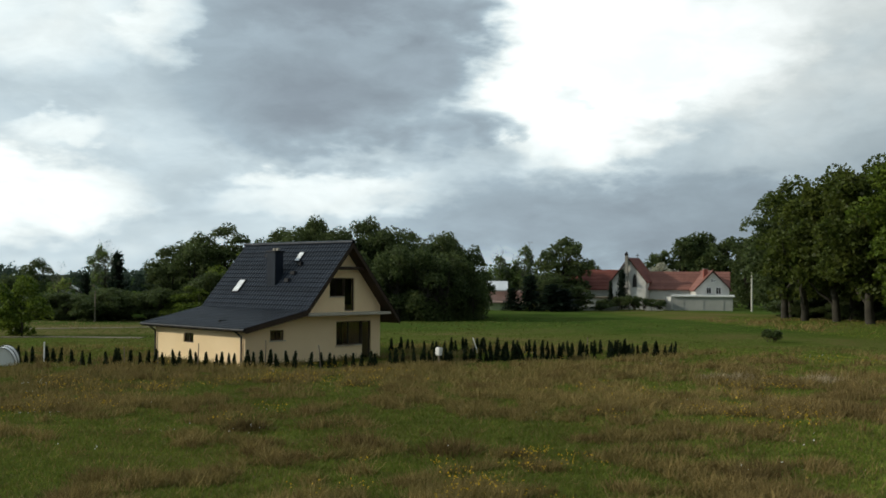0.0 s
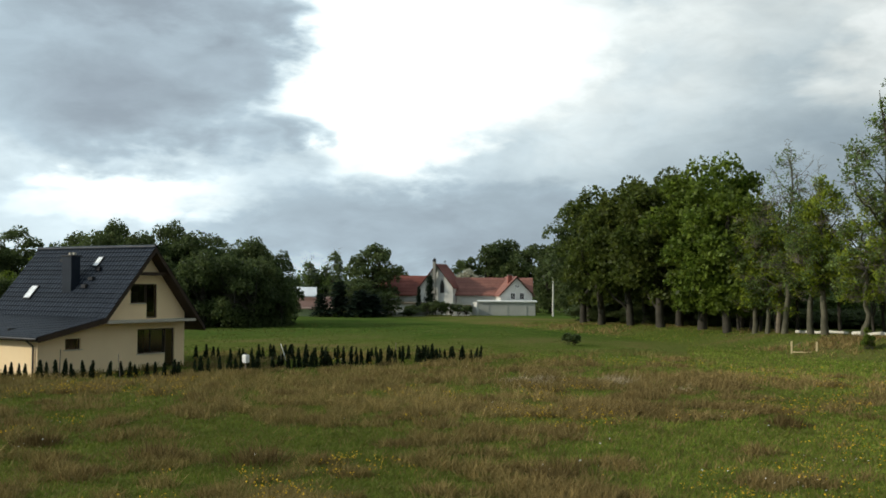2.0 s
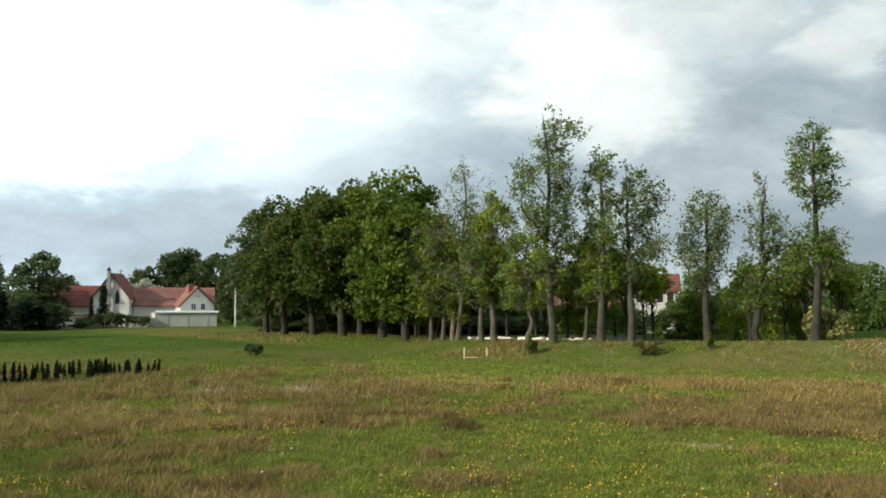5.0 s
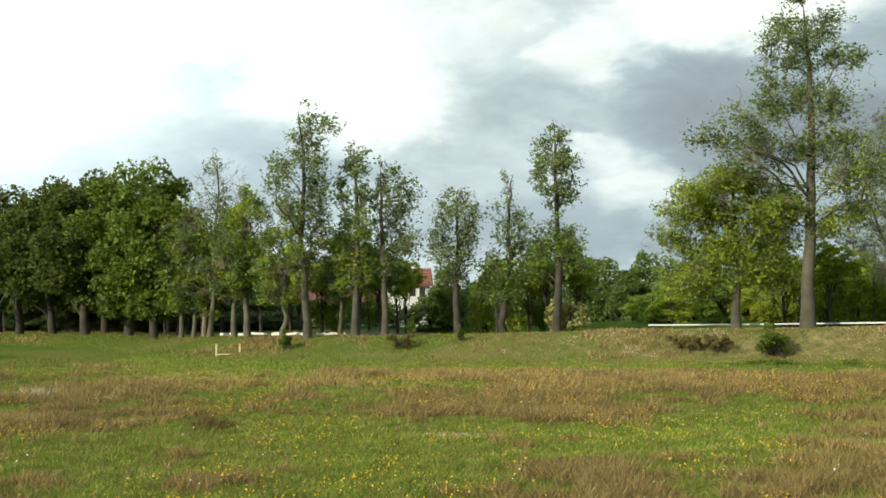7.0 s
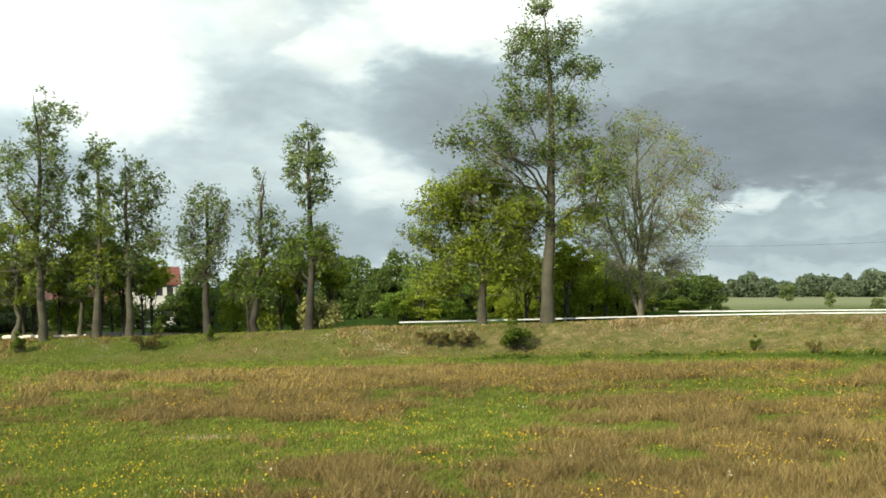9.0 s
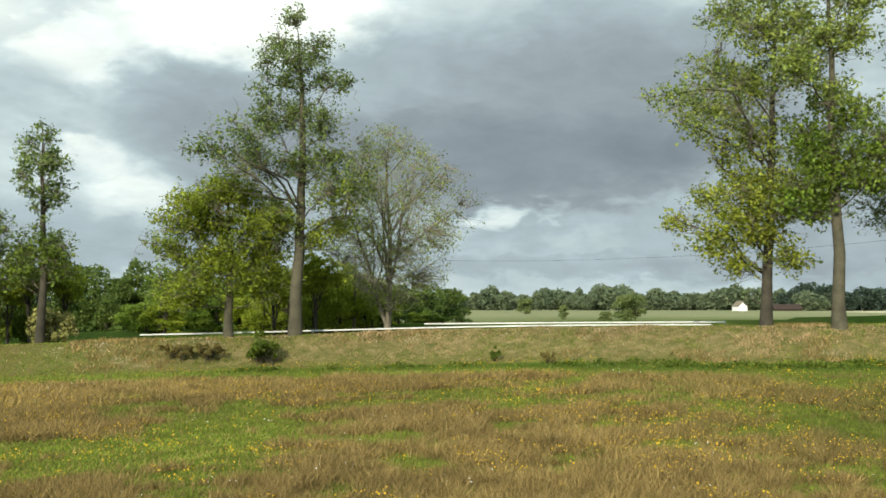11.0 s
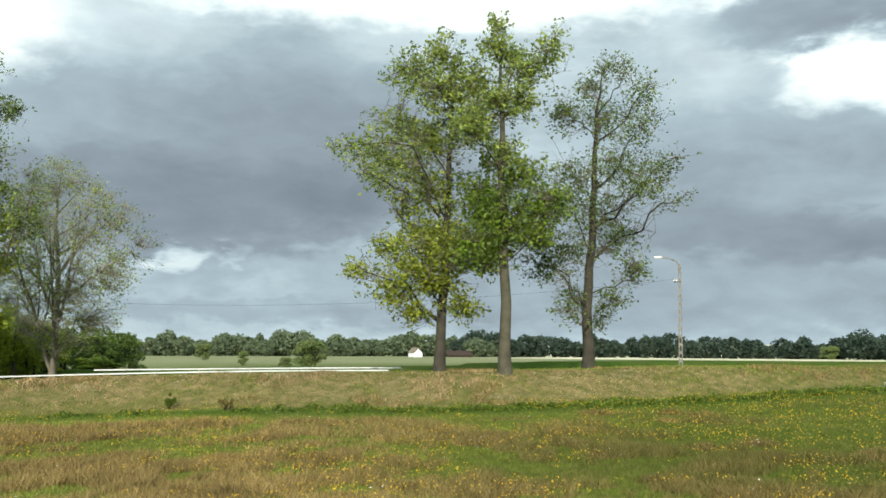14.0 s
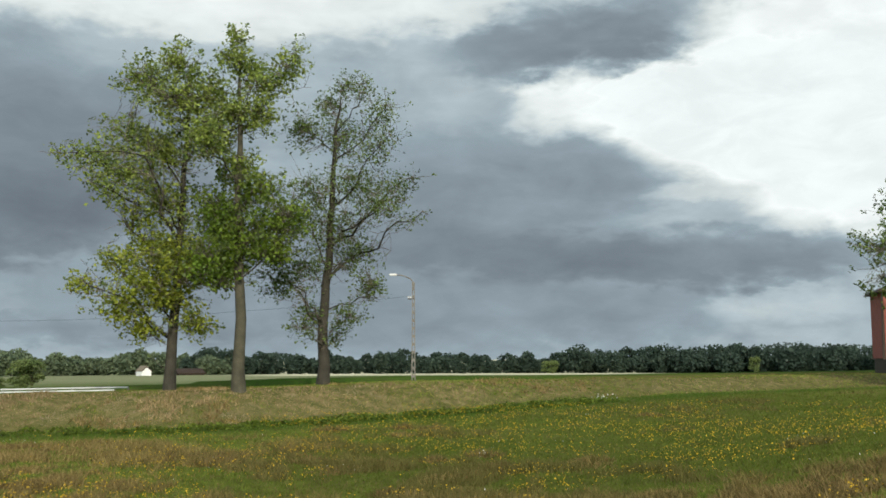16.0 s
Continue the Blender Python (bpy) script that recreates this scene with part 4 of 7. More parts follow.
young = lobed_tree("young lime tree with a high yellow-green crown", 8.2, 4.6, 0.36, 40, 5200, 0.24, 51, LEAF_YELLOW, 0.16, group=ROW)
stand(young, 14.3, 93, size=1.08)
for a, d, t, s in ((12.2, 91.5, 40, (1.0, 0.92)), (10.6, 89.5, 100, (0.9, 0.8)), (8.9, 87, 160, (0.95, 0.86)), (6.9, 86, 210, (1.0, 1.0)), (5.7, 87, 10, (0.8, 0.95)), (16.2, 96, 300, (1.0, 1.05)), (17.3, 98, 60, (0.9, 1.1)),
                   (4.2, 90, 45, (0.8, 0.85)), (4.7, 88, 130, (0.8, 0.8)), (10.1, 91, 80, (0.9, 0.95)), (15.4, 95, 140, (0.9, 0.9)), (-0.9, 86, 80, (0.8, 0.85)), (-2.6, 85, 150, (0.85, 0.85)), (-5.3, 86, 260, (0.9, 0.9)), (-3.7, 84, 20, (1.0, 1.0)), (-18.6, 84, 33, (1.0, 0.9)), (-16.3, 86, 90, (1.0, 0.8))):
    repeat(young, a, d, t, s)

# the dense avenue of old chestnuts
AVENUE = "dense old avenue trees"
# light put into the leaf tones: bright sunlit crowns, darker shaded ones
old = [lobed_tree("dense dark green chestnut tree in full leaf", 15.5, 10.5, 0.02, 64, 12000, 0.42, 40 + i, m, 0.42, group=AVENUE)
       for i, m in enumerate((LEAF_GREEN, LEAF_BROWN, LEAF_DARK))]
stand(old[0], 19.2, 100, size=1.07)
stand(old[1], 21.4, 106, size=1.07)
stand(old[2], 25.6, 126, size=1.0)
for k, a, d, t, s in ((1, 23.0, 113, 70, (1.0, 1.08)), (1, 24.6, 116, 140, (1.02, 1.03)), (0, 17.9, 95, 200, (0.9, 1.06)), (2, 20.4, 112, 40, (1.05, 1.06)), (2, 22.2, 121, 100, (1.1, 1.06)),
                      (2, 17.2, 106, 300, (0.9, 0.95)), (2, 18.8, 116, 20, (1.1, 0.95)), (2, 25.3, 132, 210, (1.0, 0.95)), (0, 16.6, 97, 310, (0.6, 0.8))):
    repeat(old[k], a, d, t, s)

for k, a, d, t, s in ((2, 23.8, 130, 10, (1.0, 0.75)), (2, 21.6, 126, 90, (1.0, 0.7)), (2, 19.6, 122, 170, (1.0, 0.7)), (2, 17.6, 118, 260, (1.0, 0.6)), (2, 15.6, 114, 350, (0.9, 0.5))):
    repeat(old[k], a, d, t, s)

# woods behind the new house
WOOD = "woods behind the house"
wood = [lobed_tree("dark green broadleaf tree in a dense wood", 11.5, 8.8, -0.25, 58, 15000, 0.30, 60 + i, LEAF_DARK, 0.3, group=WOOD, top_pow=0.6) for i in range(3)]
shrub = [lobed_tree("tall dark green willow thicket at a wood's edge", 8.0, 8.4, -0.35, 50, 13000, 0.26, 70 + i, m, 0.15, name="thicket", group=WOOD, stems=3, category="shrub") for i, m in enumerate((LEAF_DARK, LEAF_GREEN))]
stand(wood[0], 56.0, 128)
stand(wood[1], 50.1, 128)
stand(wood[2], 44.2, 128)
stand(shrub[0], 44.8, 120, size=1.12)
stand(shrub[1], 55.2, 122, size=1.05)
for k, a, d, t, s in ((0, 59.0, 130, 30, (0.8, 0.76)), (1, 57.6, 128, 80, (0.85, 0.92)), (2, 54.3, 132, 140, (0.8, 0.86)), (2, 52.5, 127, 10, (0.9, 1.04)), (0, 49.0, 130, 230, (0.9, 1.06)),
                      (1, 47.0, 127, 300, (1.0, 1.0)), (2, 45.6, 131, 60, (0.9, 0.93)), (0, 43.9, 127, 170, (0.8, 0.9)), (1, 43.4, 126, 260, (0.6, 0.86)), (1, 53.3, 138, 20, (0.9, 1.02)),
                      (0, 51.3, 136, 330, (1.0, 1.08)), (2, 48.0, 137, 75, (1.0, 1.06)), (0, 46.2, 138, 190, (1.0, 1.0)), (1, 58.4, 138, 111, (0.9, 0.85)), (2, 42.6, 127, 15, (0.75, 0.84)), (0, 47.9, 129, 99, (0.9, 1.1)), (1, 51.4, 130, 44, (0.8, 1.13))):
    repeat(wood[k], a, d, t, s)
for k, a, d, t, s in ((0, 47.0, 120, 80, (0.95, 1.2)), (0, 45.9, 123, 150, (0.8, 1.15)), (0, 43.5, 121, 200, (0.75, 1.12)), (0, 42.5, 122, 310, (0.62, 0.98)), (0, 49.3, 121, 20, (1.0, 1.15)), (0, 51.6, 122, 120, (1.0, 1.1)), (0, 53.6, 122, 280, (1.0, 1.0)),
                      (1, 58.0, 119, 300, (0.9, 0.52)), (0, 56.7, 121, 33, (1.0, 0.75)), (0, 59.8, 121, 77, (0.9, 0.5)), (0, 61.3, 122, 250, (0.9, 0.48)), (0, 62.6, 121, 160, (0.9, 0.5)), (0, 64.0, 124, 10, (1.0, 0.42)),
                      (0, 65.5, 126, 99, (1.0, 0.4)), (0, 67.2, 128, 190, (1.1, 0.45)), (0, 69.0, 128, 10, (1.1, 0.5)), (0, 71.0, 130, 60, (1.2, 0.6))):
    repeat(shrub[k], a, d, t, s)
# low dark thickets added to stand in for shade behind the avenue
for a, d, t, s in ((13.0, 126, 10, (1.1, 0.4)), (15.2, 126, 50, (1.1, 0.42)), (17.4, 128, 100, (1.1, 0.45)), (19.6, 132, 160, (1.1, 0.45)), (21.8, 136, 200, (1.1, 0.45)), (24.0, 140, 250, (1.2, 0.5)), (11.0, 126, 280, (1.0, 0.4)),
                   (25.3, 136, 10, (0.9, 0.3)), (24.0, 128, 120, (0.9, 0.3)), (22.6, 124, 170, (0.9, 0.28)), (21.0, 120, 220, (0.9, 0.28)), (19.4, 115, 270, (0.9, 0.28)), (17.8, 111, 320, (0.9, 0.27)), (16.2, 108, 20, (0.8, 0.26)), (14.6, 106, 60, (0.8, 0.26)), (13.0, 106, 110, (0.8, 0.26)), (11.4, 106, 150, (0.8, 0.26))):
    repeat(shrub[0], a, d, t, s)
# trees at the meadow's far end
stand(lobed_tree("round green young tree with a low crown", 5.6, 5.6, -0.12, 30, 5200, 0.25, 80, LEAF_GREEN, 0.14, group="trees by the far lane"), 66.4, 93)
repeat(wood[1], 65.7, 150, 0, (0.6, 0.66))
repeat(wood[2], 66.9, 152, 90, (0.55, 0.5))
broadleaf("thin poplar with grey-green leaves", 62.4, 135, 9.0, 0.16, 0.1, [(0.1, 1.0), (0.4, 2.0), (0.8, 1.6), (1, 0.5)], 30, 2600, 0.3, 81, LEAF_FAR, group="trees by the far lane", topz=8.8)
broadleaf("small bare-branched tree by a far lane", 64.6, 140, 5.5, 0.12, 0.2, [(0.2, 1.2), (0.6, 1.9), (1, 0.8)], 22, 700, 0.3, 82, LEAF_OLIVE, group="trees by the far lane", topz=5.3, pitch=0.8)
spruce = fir("dark green spruce standing among village trees", 8.0, 3.4, 83, LEAF_FIR, group="spruces")
stand(spruce, 61.7, 132, size=0.98)
repeat(spruce, 63.3, 130, 60, (0.75, 0.64))
# village trees
VIL = "village trees"
vt = [lobed_tree("dark green village tree in full leaf", 13.0, 9.5, -0.15, 46, 6500, 0.48, 90 + i, LEAF_DARK, 0.35, group=VIL) for i in range(2)]
stand(vt[0], 37.4, 180, size=1.1)
stand(vt[1], 31.0, 215, size=1.15)
for k, a, d, t, s in ((0, 36.0, 196, 40, (0.6, 0.78)), (0, 38.6, 162, 90, (0.85, 0.52)), (1, 29.7, 216, 140, (1.2, 1.24)), (0, 28.7, 214, 30, (1.25, 1.25)), (1, 27.4, 202, 250, (1.0, 1.1)), (1, 26.2, 196, 20, (0.95, 1.05)), (0, 32.1, 214, 75, (0.8, 1.0)), (0, 36.6, 160, 20, (0.6, 0.34)), (1, 37.7, 158, 200, (0.7, 0.42))):
    repeat(vt[k], a, d, t, s)
for a, d, h, sd in ((40.9, 185, 8.8, 95), (39.5, 185, 10.8, 96), (40.1, 188, 7.6, 97)):
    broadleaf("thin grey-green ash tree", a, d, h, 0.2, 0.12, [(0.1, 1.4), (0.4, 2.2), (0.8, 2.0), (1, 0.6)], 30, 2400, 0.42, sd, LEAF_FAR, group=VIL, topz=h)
for a, d, w, h in ((40.2, 155, 1.0, 0.42), (38.0, 153, 1.5, 0.5), (37.3, 154, 1.3, 0.42), (39.2, 155, 1.4, 0.66), (34.15, 171, 0.75, 0.82), (34.75, 171, 0.4, 0.6)):
    repeat(spruce, a, d, 40 * w, (w, h))
stand(lobed_tree("white-flowering lilac bush behind the chapel", 9.0, 7.0, 0.2, 24, 2600, 0.5, 98, material("white blossom and leaves", [(0.20, 0.22, 0.12), (0.62, 0.62, 0.55)], 0.5, 3.0, 0.8, 0, translucent=0.2, per_island=0.3), 0.2, name="lilac", category="shrub"), 31.9, 190)
bush = lobed_tree("low round dark green bush", 2.6, 3.4, 0.0, 16, 1500, 0.28, 99, LEAF_DARK, 0.05, name="bush", group="bushes", stems=3, category="shrub")
stand(bush, 33.6, 165)
for a, d, t, s in ((32.3, 165, 30, (1.1, 0.75)), (34.6, 168, 200, (1.0, 0.6)), (33.05, 166, 50, (0.8, 0.85)), (34.3, 166, 150, (1.0, 0.9)), (35.1, 166, 250, (0.9, 0.7)), (26.27, 87.5, 10, (0.62, 0.42)), (35.4, 160, 80, (1.0, 0.5))):
    repeat(bush, a, d, t, s)

# undergrowth and trees beyond the road
BEYOND = "trees beyond the road"
und = [lobed_tree("bright green leafy tree beyond the road", 8.5, 7.5, -0.25, 40, 6000, 0.34, 110 + i, m, 0.2, group=BEYOND, stems=2) for i, m in enumerate((LEAF_MID, LEAF_FRESH, LEAF_YELLOW))]
stand(und[0], -6.6, 122, size=1.08)
stand(und[1], -10.8, 112)
stand(und[2], -20.2, 101, size=0.78)
for k, a, d, t, s in ((0, -8.9, 121, 60, (0.7, 1.15)), (0, -7.8, 118, 160, (0.8, 0.85)), (0, -5.2, 120, 250, (0.9, 0.8)), (0, -9.9, 119, 20, (0.9, 0.8)), (1, -12.4, 110, 60, (0.9, 0.85)), (0, -11.6, 122, 300, (1.0, 0.95)), (1, -14.2, 112, 110, (1.0, 0.8)),
                      (2, -16.0, 105, 160, (0.8, 0.8)), (1, -15.2, 114, 60, (1.0, 0.85)), (2, -18.2, 103, 290, (0.75, 0.75)), (1, -17.2, 112, 210, (1.0, 0.8)), (1, -19.3, 110, 20, (0.9, 0.8)), (1, -21.6, 106, 65, (0.75, 0.66)), (0, -22.6, 112, 350, (0.8, 0.6)),
                      (2, -1.9, 88, 40, (0.42, 0.72)), (1, -3.2, 90, 190, (0.5, 0.84)), (2, -0.2, 92, 240, (0.45, 0.72)), (0, 1.6, 98, 20, (0.7, 0.55)), (0, 3.2, 96, 80, (0.6, 0.42)), (0, 2.3, 106, 190, (0.7, 0.6)), (0, 5.2, 104, 10, (0.6, 0.34)), (0, 7.4, 108, 60, (0.8, 0.3)), (0, 0.4, 104, 130, (0.8, 0.6)),
                      (0, 12.0, 112, 30, (1.0, 0.5)), (0, 9.6, 112, 130, (1.0, 0.42)), (0, 14.6, 116, 200, (1.0, 0.6)), (1, 6.3, 116, 99, (0.8, 0.32)), (1, 8.4, 87.5, 200, (0.5, 0.8)), (0, -24.4, 118, 30, (0.85, 0.68)), (0, -25.8, 124, 130, (0.9, 0.64)), (1, -24.6, 110, 200, (0.7, 0.2)), (2, -19.0, 97, 15, (0.5, 0.6)), (2, -20.9, 98, 75, (0.55, 0.55)), (2, -16.5, 96, 145, (0.5, 0.62)), (1, -15.0, 98, 215, (0.5, 0.5)), (2, -11.6, 99, 285, (0.5, 0.45)), (1, -17.8, 99, 325, (0.5, 0.5)), (2, -10.4, 95, 33, (0.6, 0.42)), (1, -12.6, 94, 133, (0.6, 0.46)), (2, -14.3, 95, 210, (0.62, 0.5)), (2, -15.7, 93, 80, (0.55, 0.5)), (2, -17.0, 92, 20, (0.5, 0.66)), (2, -18.4, 92, 270, (0.55, 0.72)), (2, -19.8, 92, 190, (0.55, 0.68)), (2, -21.2, 93, 110, (0.55, 0.62)), (2, -22.4, 95, 10, (0.5, 0.52)), (1, -9.2, 97, 65, (0.6, 0.4))):
    repeat(und[k], a, d, t, s)
round_bush = lobed_tree("round pale olive bush beside the road", 2.7, 4.2, 0.0, 22, 3200, 0.2, 120, material("pale olive leaves", [(0.22, 0.235, 0.08), (0.34, 0.335, 0.12)], 0.6, 5, 0.7, 0, translucent=0.25, per_island=0.3), 0.05, name="bush", group="bushes", stems=3, category="shrub")
stand(round_bush, -4.9, 80.6, size=1.25)
field_bush = lobed_tree("rounded light green bush in a field", 3.3, 4.0, -0.2, 30, 3600, 0.22, 123, LEAF_FIELD, 0.06, name="bush", group="bushes in the field", stems=3, category="shrub")
stand(field_bush, -35.9, 132, size=1.25)
for a, d, t, s in ((-34.6, 135, 140, (0.6, 0.5)), (-32.3, 150, 10, (0.45, 0.7)), (-30.2, 190, 60, (0.9, 1.0)), (-74.8, 150, 10, (0.5, 0.75)), (-63.9, 330, 10, (1.7, 1.4)), (-61.5, 352, 90, (2.0, 1.3))):
    repeat(field_bush, a, d, t, s)
# bushes on the bank
bank_bush = lobed_tree("low dark green bush on the road bank", 1.7, 2.6, 0.0, 14, 1600, 0.17, 121, LEAF_GREEN, 0.04, name="bush", group="bushes on the bank", stems=3, category="shrub")
stand(bank_bush, -15.6, 70.5, size=1.3)
olive_bush = lobed_tree("ragged olive and brown bush on the bank", 1.3, 3.2, 0.0, 14, 1500, 0.16, 122, material("brown olive leaves", [(0.13, 0.115, 0.035), (0.20, 0.165, 0.055)], 0.8, 5, 0.7, 0, translucent=0.25, per_island=0.3), 0.03, name="bush", group="bushes on the bank", stems=3, category="shrub")
stand(olive_bush, -12.9, 72)
for o, a, d, t, s in ((olive_bush, -11.2, 72.5, 40, (1.0, 0.9)), (olive_bush, 4.6, 76, 100, (0.8, 1.0)), (bank_bush, 10.9, 79, 30, (0.6, 0.9)), (bank_bush, 3.9, 79, 200, (0.5, 0.9)), (olive_bush, -31.5, 66, 40, (0.4, 0.7)), (bank_bush, -28.5, 68, 90, (0.35, 0.6)), (bank_bush, 1.2, 76.5, 9, (0.35, 0.7))):
    repeat(o, a, d, t, s)


# ------------------------------------------------------------------ far woods
def far_wood(name, label, a0, a1, dist, top, jag, seed, mat, n):
    """A far belt of trees: uneven crowns of leaf clumps standing on the ground."""
    rng = np.random.default_rng(seed)
    cs = []
    count = int(abs(a1 - a0) * dist * 0.0175 / 4.5)
    for i in range(count * 2):
        a = a0 + (a1 - a0) * (i + rng.uniform(-0.4, 0.4)) / (count * 2)
        d = dist * rng.uniform(1.0, 1.07)
        x, y = polar(a, d)
        h = top * (1 + jag * (0.5 * math.sin(a * 1.9 + seed) + 0.35 * math.sin(a * 0.63 + 2 * seed)) + rng.uniform(-jag, jag * 0.7))
        w = h * rng.uniform(0.3, 0.75)
        base = gz(x, y)
        m = n // (count * 2)
        e = rng.normal(size=(m, 3))
        e /= np.linalg.norm(e, axis=1)[:, None]
        rad = rng.uniform(0.7, 1.0, (m, 1))
        lumps = 1 + 0.18 * np.sin(e[:, :1] * 5 + a) * np.cos(e[:, 2:] * 4 + i)
        c = e * rad * lumps * np.array([w, w, h * 0.52]) + np.array([x, y, base + h * 0.5])
        cs.append(c)
    c = np.concatenate(cs)
    v, f = leaves(rng, c, dist * 0.0030, 0.6, 0.8)
    ob = fast_part(name, v, f, mat)
    return tagged(ob, label, "woods", kind="stuff")


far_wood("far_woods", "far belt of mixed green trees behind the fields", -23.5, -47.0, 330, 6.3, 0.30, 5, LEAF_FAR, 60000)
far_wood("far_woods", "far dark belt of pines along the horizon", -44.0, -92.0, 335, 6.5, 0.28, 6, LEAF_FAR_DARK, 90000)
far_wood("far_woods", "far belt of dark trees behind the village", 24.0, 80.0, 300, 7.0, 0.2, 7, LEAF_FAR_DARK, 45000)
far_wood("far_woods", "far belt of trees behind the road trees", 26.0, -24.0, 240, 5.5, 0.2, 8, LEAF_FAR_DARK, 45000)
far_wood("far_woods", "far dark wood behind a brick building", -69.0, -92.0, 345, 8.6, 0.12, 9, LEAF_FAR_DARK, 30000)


# ------------------------------------------------------------------ building materials
PLASTER = material("cream render", [(0.85, 0.645, 0.385), (0.90, 0.70, 0.435)], 0.6, 25.0, 0.9, 0.12, amount=0.04)
WHITE_WALL = material("white lime wall", [(0.52, 0.51, 0.475), (0.64, 0.63, 0.59)], 0.5, 12.0, 0.9, 0.15, amount=0.05)
GREY_WALL = material("grey concrete wall", [(0.33, 0.34, 0.31), (0.42, 0.42, 0.39)], 0.4, 9.0, 0.9, 0.2, amount=0.07)
PINK_WALL = material("faded pink wall", [(0.52, 0.36, 0.31), (0.60, 0.44, 0.38)], 0.5, 9.0, 0.9, 0.2, amount=0.05)
SLATE_TILE = material("anthracite glazed roof tile", [(0.011, 0.015, 0.023), (0.021, 0.027, 0.038)], 0.8, 12.0, 0.42, 0.1, spec=0.16, per_object=0.15)
DARK_WOOD = material("dark stained wood", [(0.028, 0.018, 0.012), (0.05, 0.03, 0.02)], 2.0, 30.0, 0.6, 0.2)
DARK_METAL = material("dark coated metal", [(0.022, 0.022, 0.025), (0.035, 0.035, 0.038)], 2.0, 20.0, 0.45, 0.05, metal=0.3)
RED_TILE = material("weathered red roof tile", [(0.15, 0.048, 0.037), (0.215, 0.07, 0.052)], 0.5, 5.0, 0.8, 0.3, per_object=0.1, amount=0.1)
PALE_TILE = material("faded red roof tile", [(0.185, 0.08, 0.062), (0.25, 0.113, 0.088)], 0.5, 5.0, 0.8, 0.3, per_object=0.1, amount=0.1)
STONE = material("pale stone sill", [(0.42, 0.38, 0.31), (0.52, 0.48, 0.40)], 1.0, 15.0, 0.85, 0.15, amount=0.06)
TIN = material("bright tin sheet", [(0.62, 0.64, 0.66), (0.78, 0.79, 0.80)], 0.5, 6.0, 0.42, 0.05, metal=0.25)
CONCRETE = material("weathered concrete", [(0.22, 0.21, 0.185), (0.33, 0.31, 0.275)], 1.5, 14.0, 0.9, 0.3)
OLD_WOOD = material("grey weathered wood", [(0.14, 0.115, 0.085), (0.23, 0.19, 0.14)], 2.0, 22.0, 0.9, 0.3)
FRESH_WOOD = material("pale fresh wood", [(0.55, 0.45, 0.25), (0.68, 0.56, 0.33)], 2.0, 22.0, 0.8, 0.2)
WHITE_PAINT = material("white painted plastic", [(0.72, 0.72, 0.70), (0.82, 0.82, 0.80)], 2.0, 18.0, 0.5, 0.03, amount=0.03)
BRICK_RED = material("red brick", [(0.26, 0.085, 0.065), (0.34, 0.12, 0.09)], 1.0, 8.0, 0.9, 0.2, per_object=0.2)
EARTH = material("bare pale earth", [(0.15, 0.13, 0.085), (0.24, 0.20, 0.135)], 0.4, 6.0, 0.95, 0.3)


def pane_material():
    m = bpy.data.materials.new("window glass")
    m.use_nodes = True
    b = m.node_tree.nodes["Principled BSDF"]
    b.inputs["Base Color"].default_value = (0.85, 0.88, 0.88, 1)
    b.inputs["Transmission Weight"].default_value = 1.0
    b.inputs["Roughness"].default_value = 0.03
    b.inputs["IOR"].default_value = 1.45
    return m


GLASS = pane_material()
# near-black colour puts the unlit rooms' shade into walls and panes
DARK_ROOM = material("dark room behind a window", [(0.02, 0.02, 0.02), (0.035, 0.03, 0.028)], 1.0, 8.0, 0.8, 0)


def strip_wall(x_breaks, top, holes, y0, y1, z0=0.0, bm=None):
    """A wall along x with its top given by top(x) and openings (x0, z0, x1, z1) right through it."""
    bm = bm or bmesh.new()
    xs = sorted(set(x_breaks) | {h[0] for h in holes} | {h[2] for h in holes})
    for a, b in zip(xs[:-1], xs[1:]):
        mid_x = (a + b) / 2
        cuts = sorted((h[1], h[3]) for h in holes if h[0] <= mid_x <= h[2])
        low = z0
        for c0, c1 in cuts:
            if c0 > low + 1e-6:
                prism([(a, low), (b, low), (b, c0), (a, c0)], y0, y1, "y", bm)
            low = max(low, c1)
        prism([(a, low), (b, low), (b, top(b)), (a, top(a))], y0, y1, "y", bm)
    bmesh.ops.remove_doubles(bm, verts=bm.verts, dist=1e-4)
    return bm


def window_part(parent, x0, z0, x1, z1, y, frame_mat, inward=0.10, name="window", bar=0, axis="y", thick=0.07):
    """A window set into an opening: a frame of four rails, an optional mullion and a pane."""
    def place(a0, b0, c0, a1, b1, c1, bm=None):
        return box(a0, b0, c0, a1, b1, c1, 0, bm) if axis == "y" else box(b0, a0, c0, b1, a1, c1, 0, bm)
    ya, yb = y + inward, y + inward + 0.06 * (1 if inward >= 0 else -1)
    ya, yb = min(ya, yb), max(ya, yb)
    fr = place(x0, ya, z0, x0 + thick, yb, z1)
    place(x1 - thick, ya, z0, x1, yb, z1, fr)
    place(x0 + thick, ya, z0, x1 - thick, yb, z0 + thick, fr)
    place(x0 + thick, ya, z1 - thick, x1 - thick, yb, z1, fr)
    for i in range(bar):
        c = x0 + (x1 - x0) * (i + 1) / (bar + 1)
        place(c - thick / 2, ya, z0 + thick, c + thick / 2, yb, z1 - thick, fr)
    w = part(name, fr, frame_mat, parent)
    part("pane", place(x0 + thick * 0.8, ya + 0.02, z0 + thick * 0.8, x1 - thick * 0.8, ya + 0.035, z1 - thick * 0.8), GLASS, w)
    return w


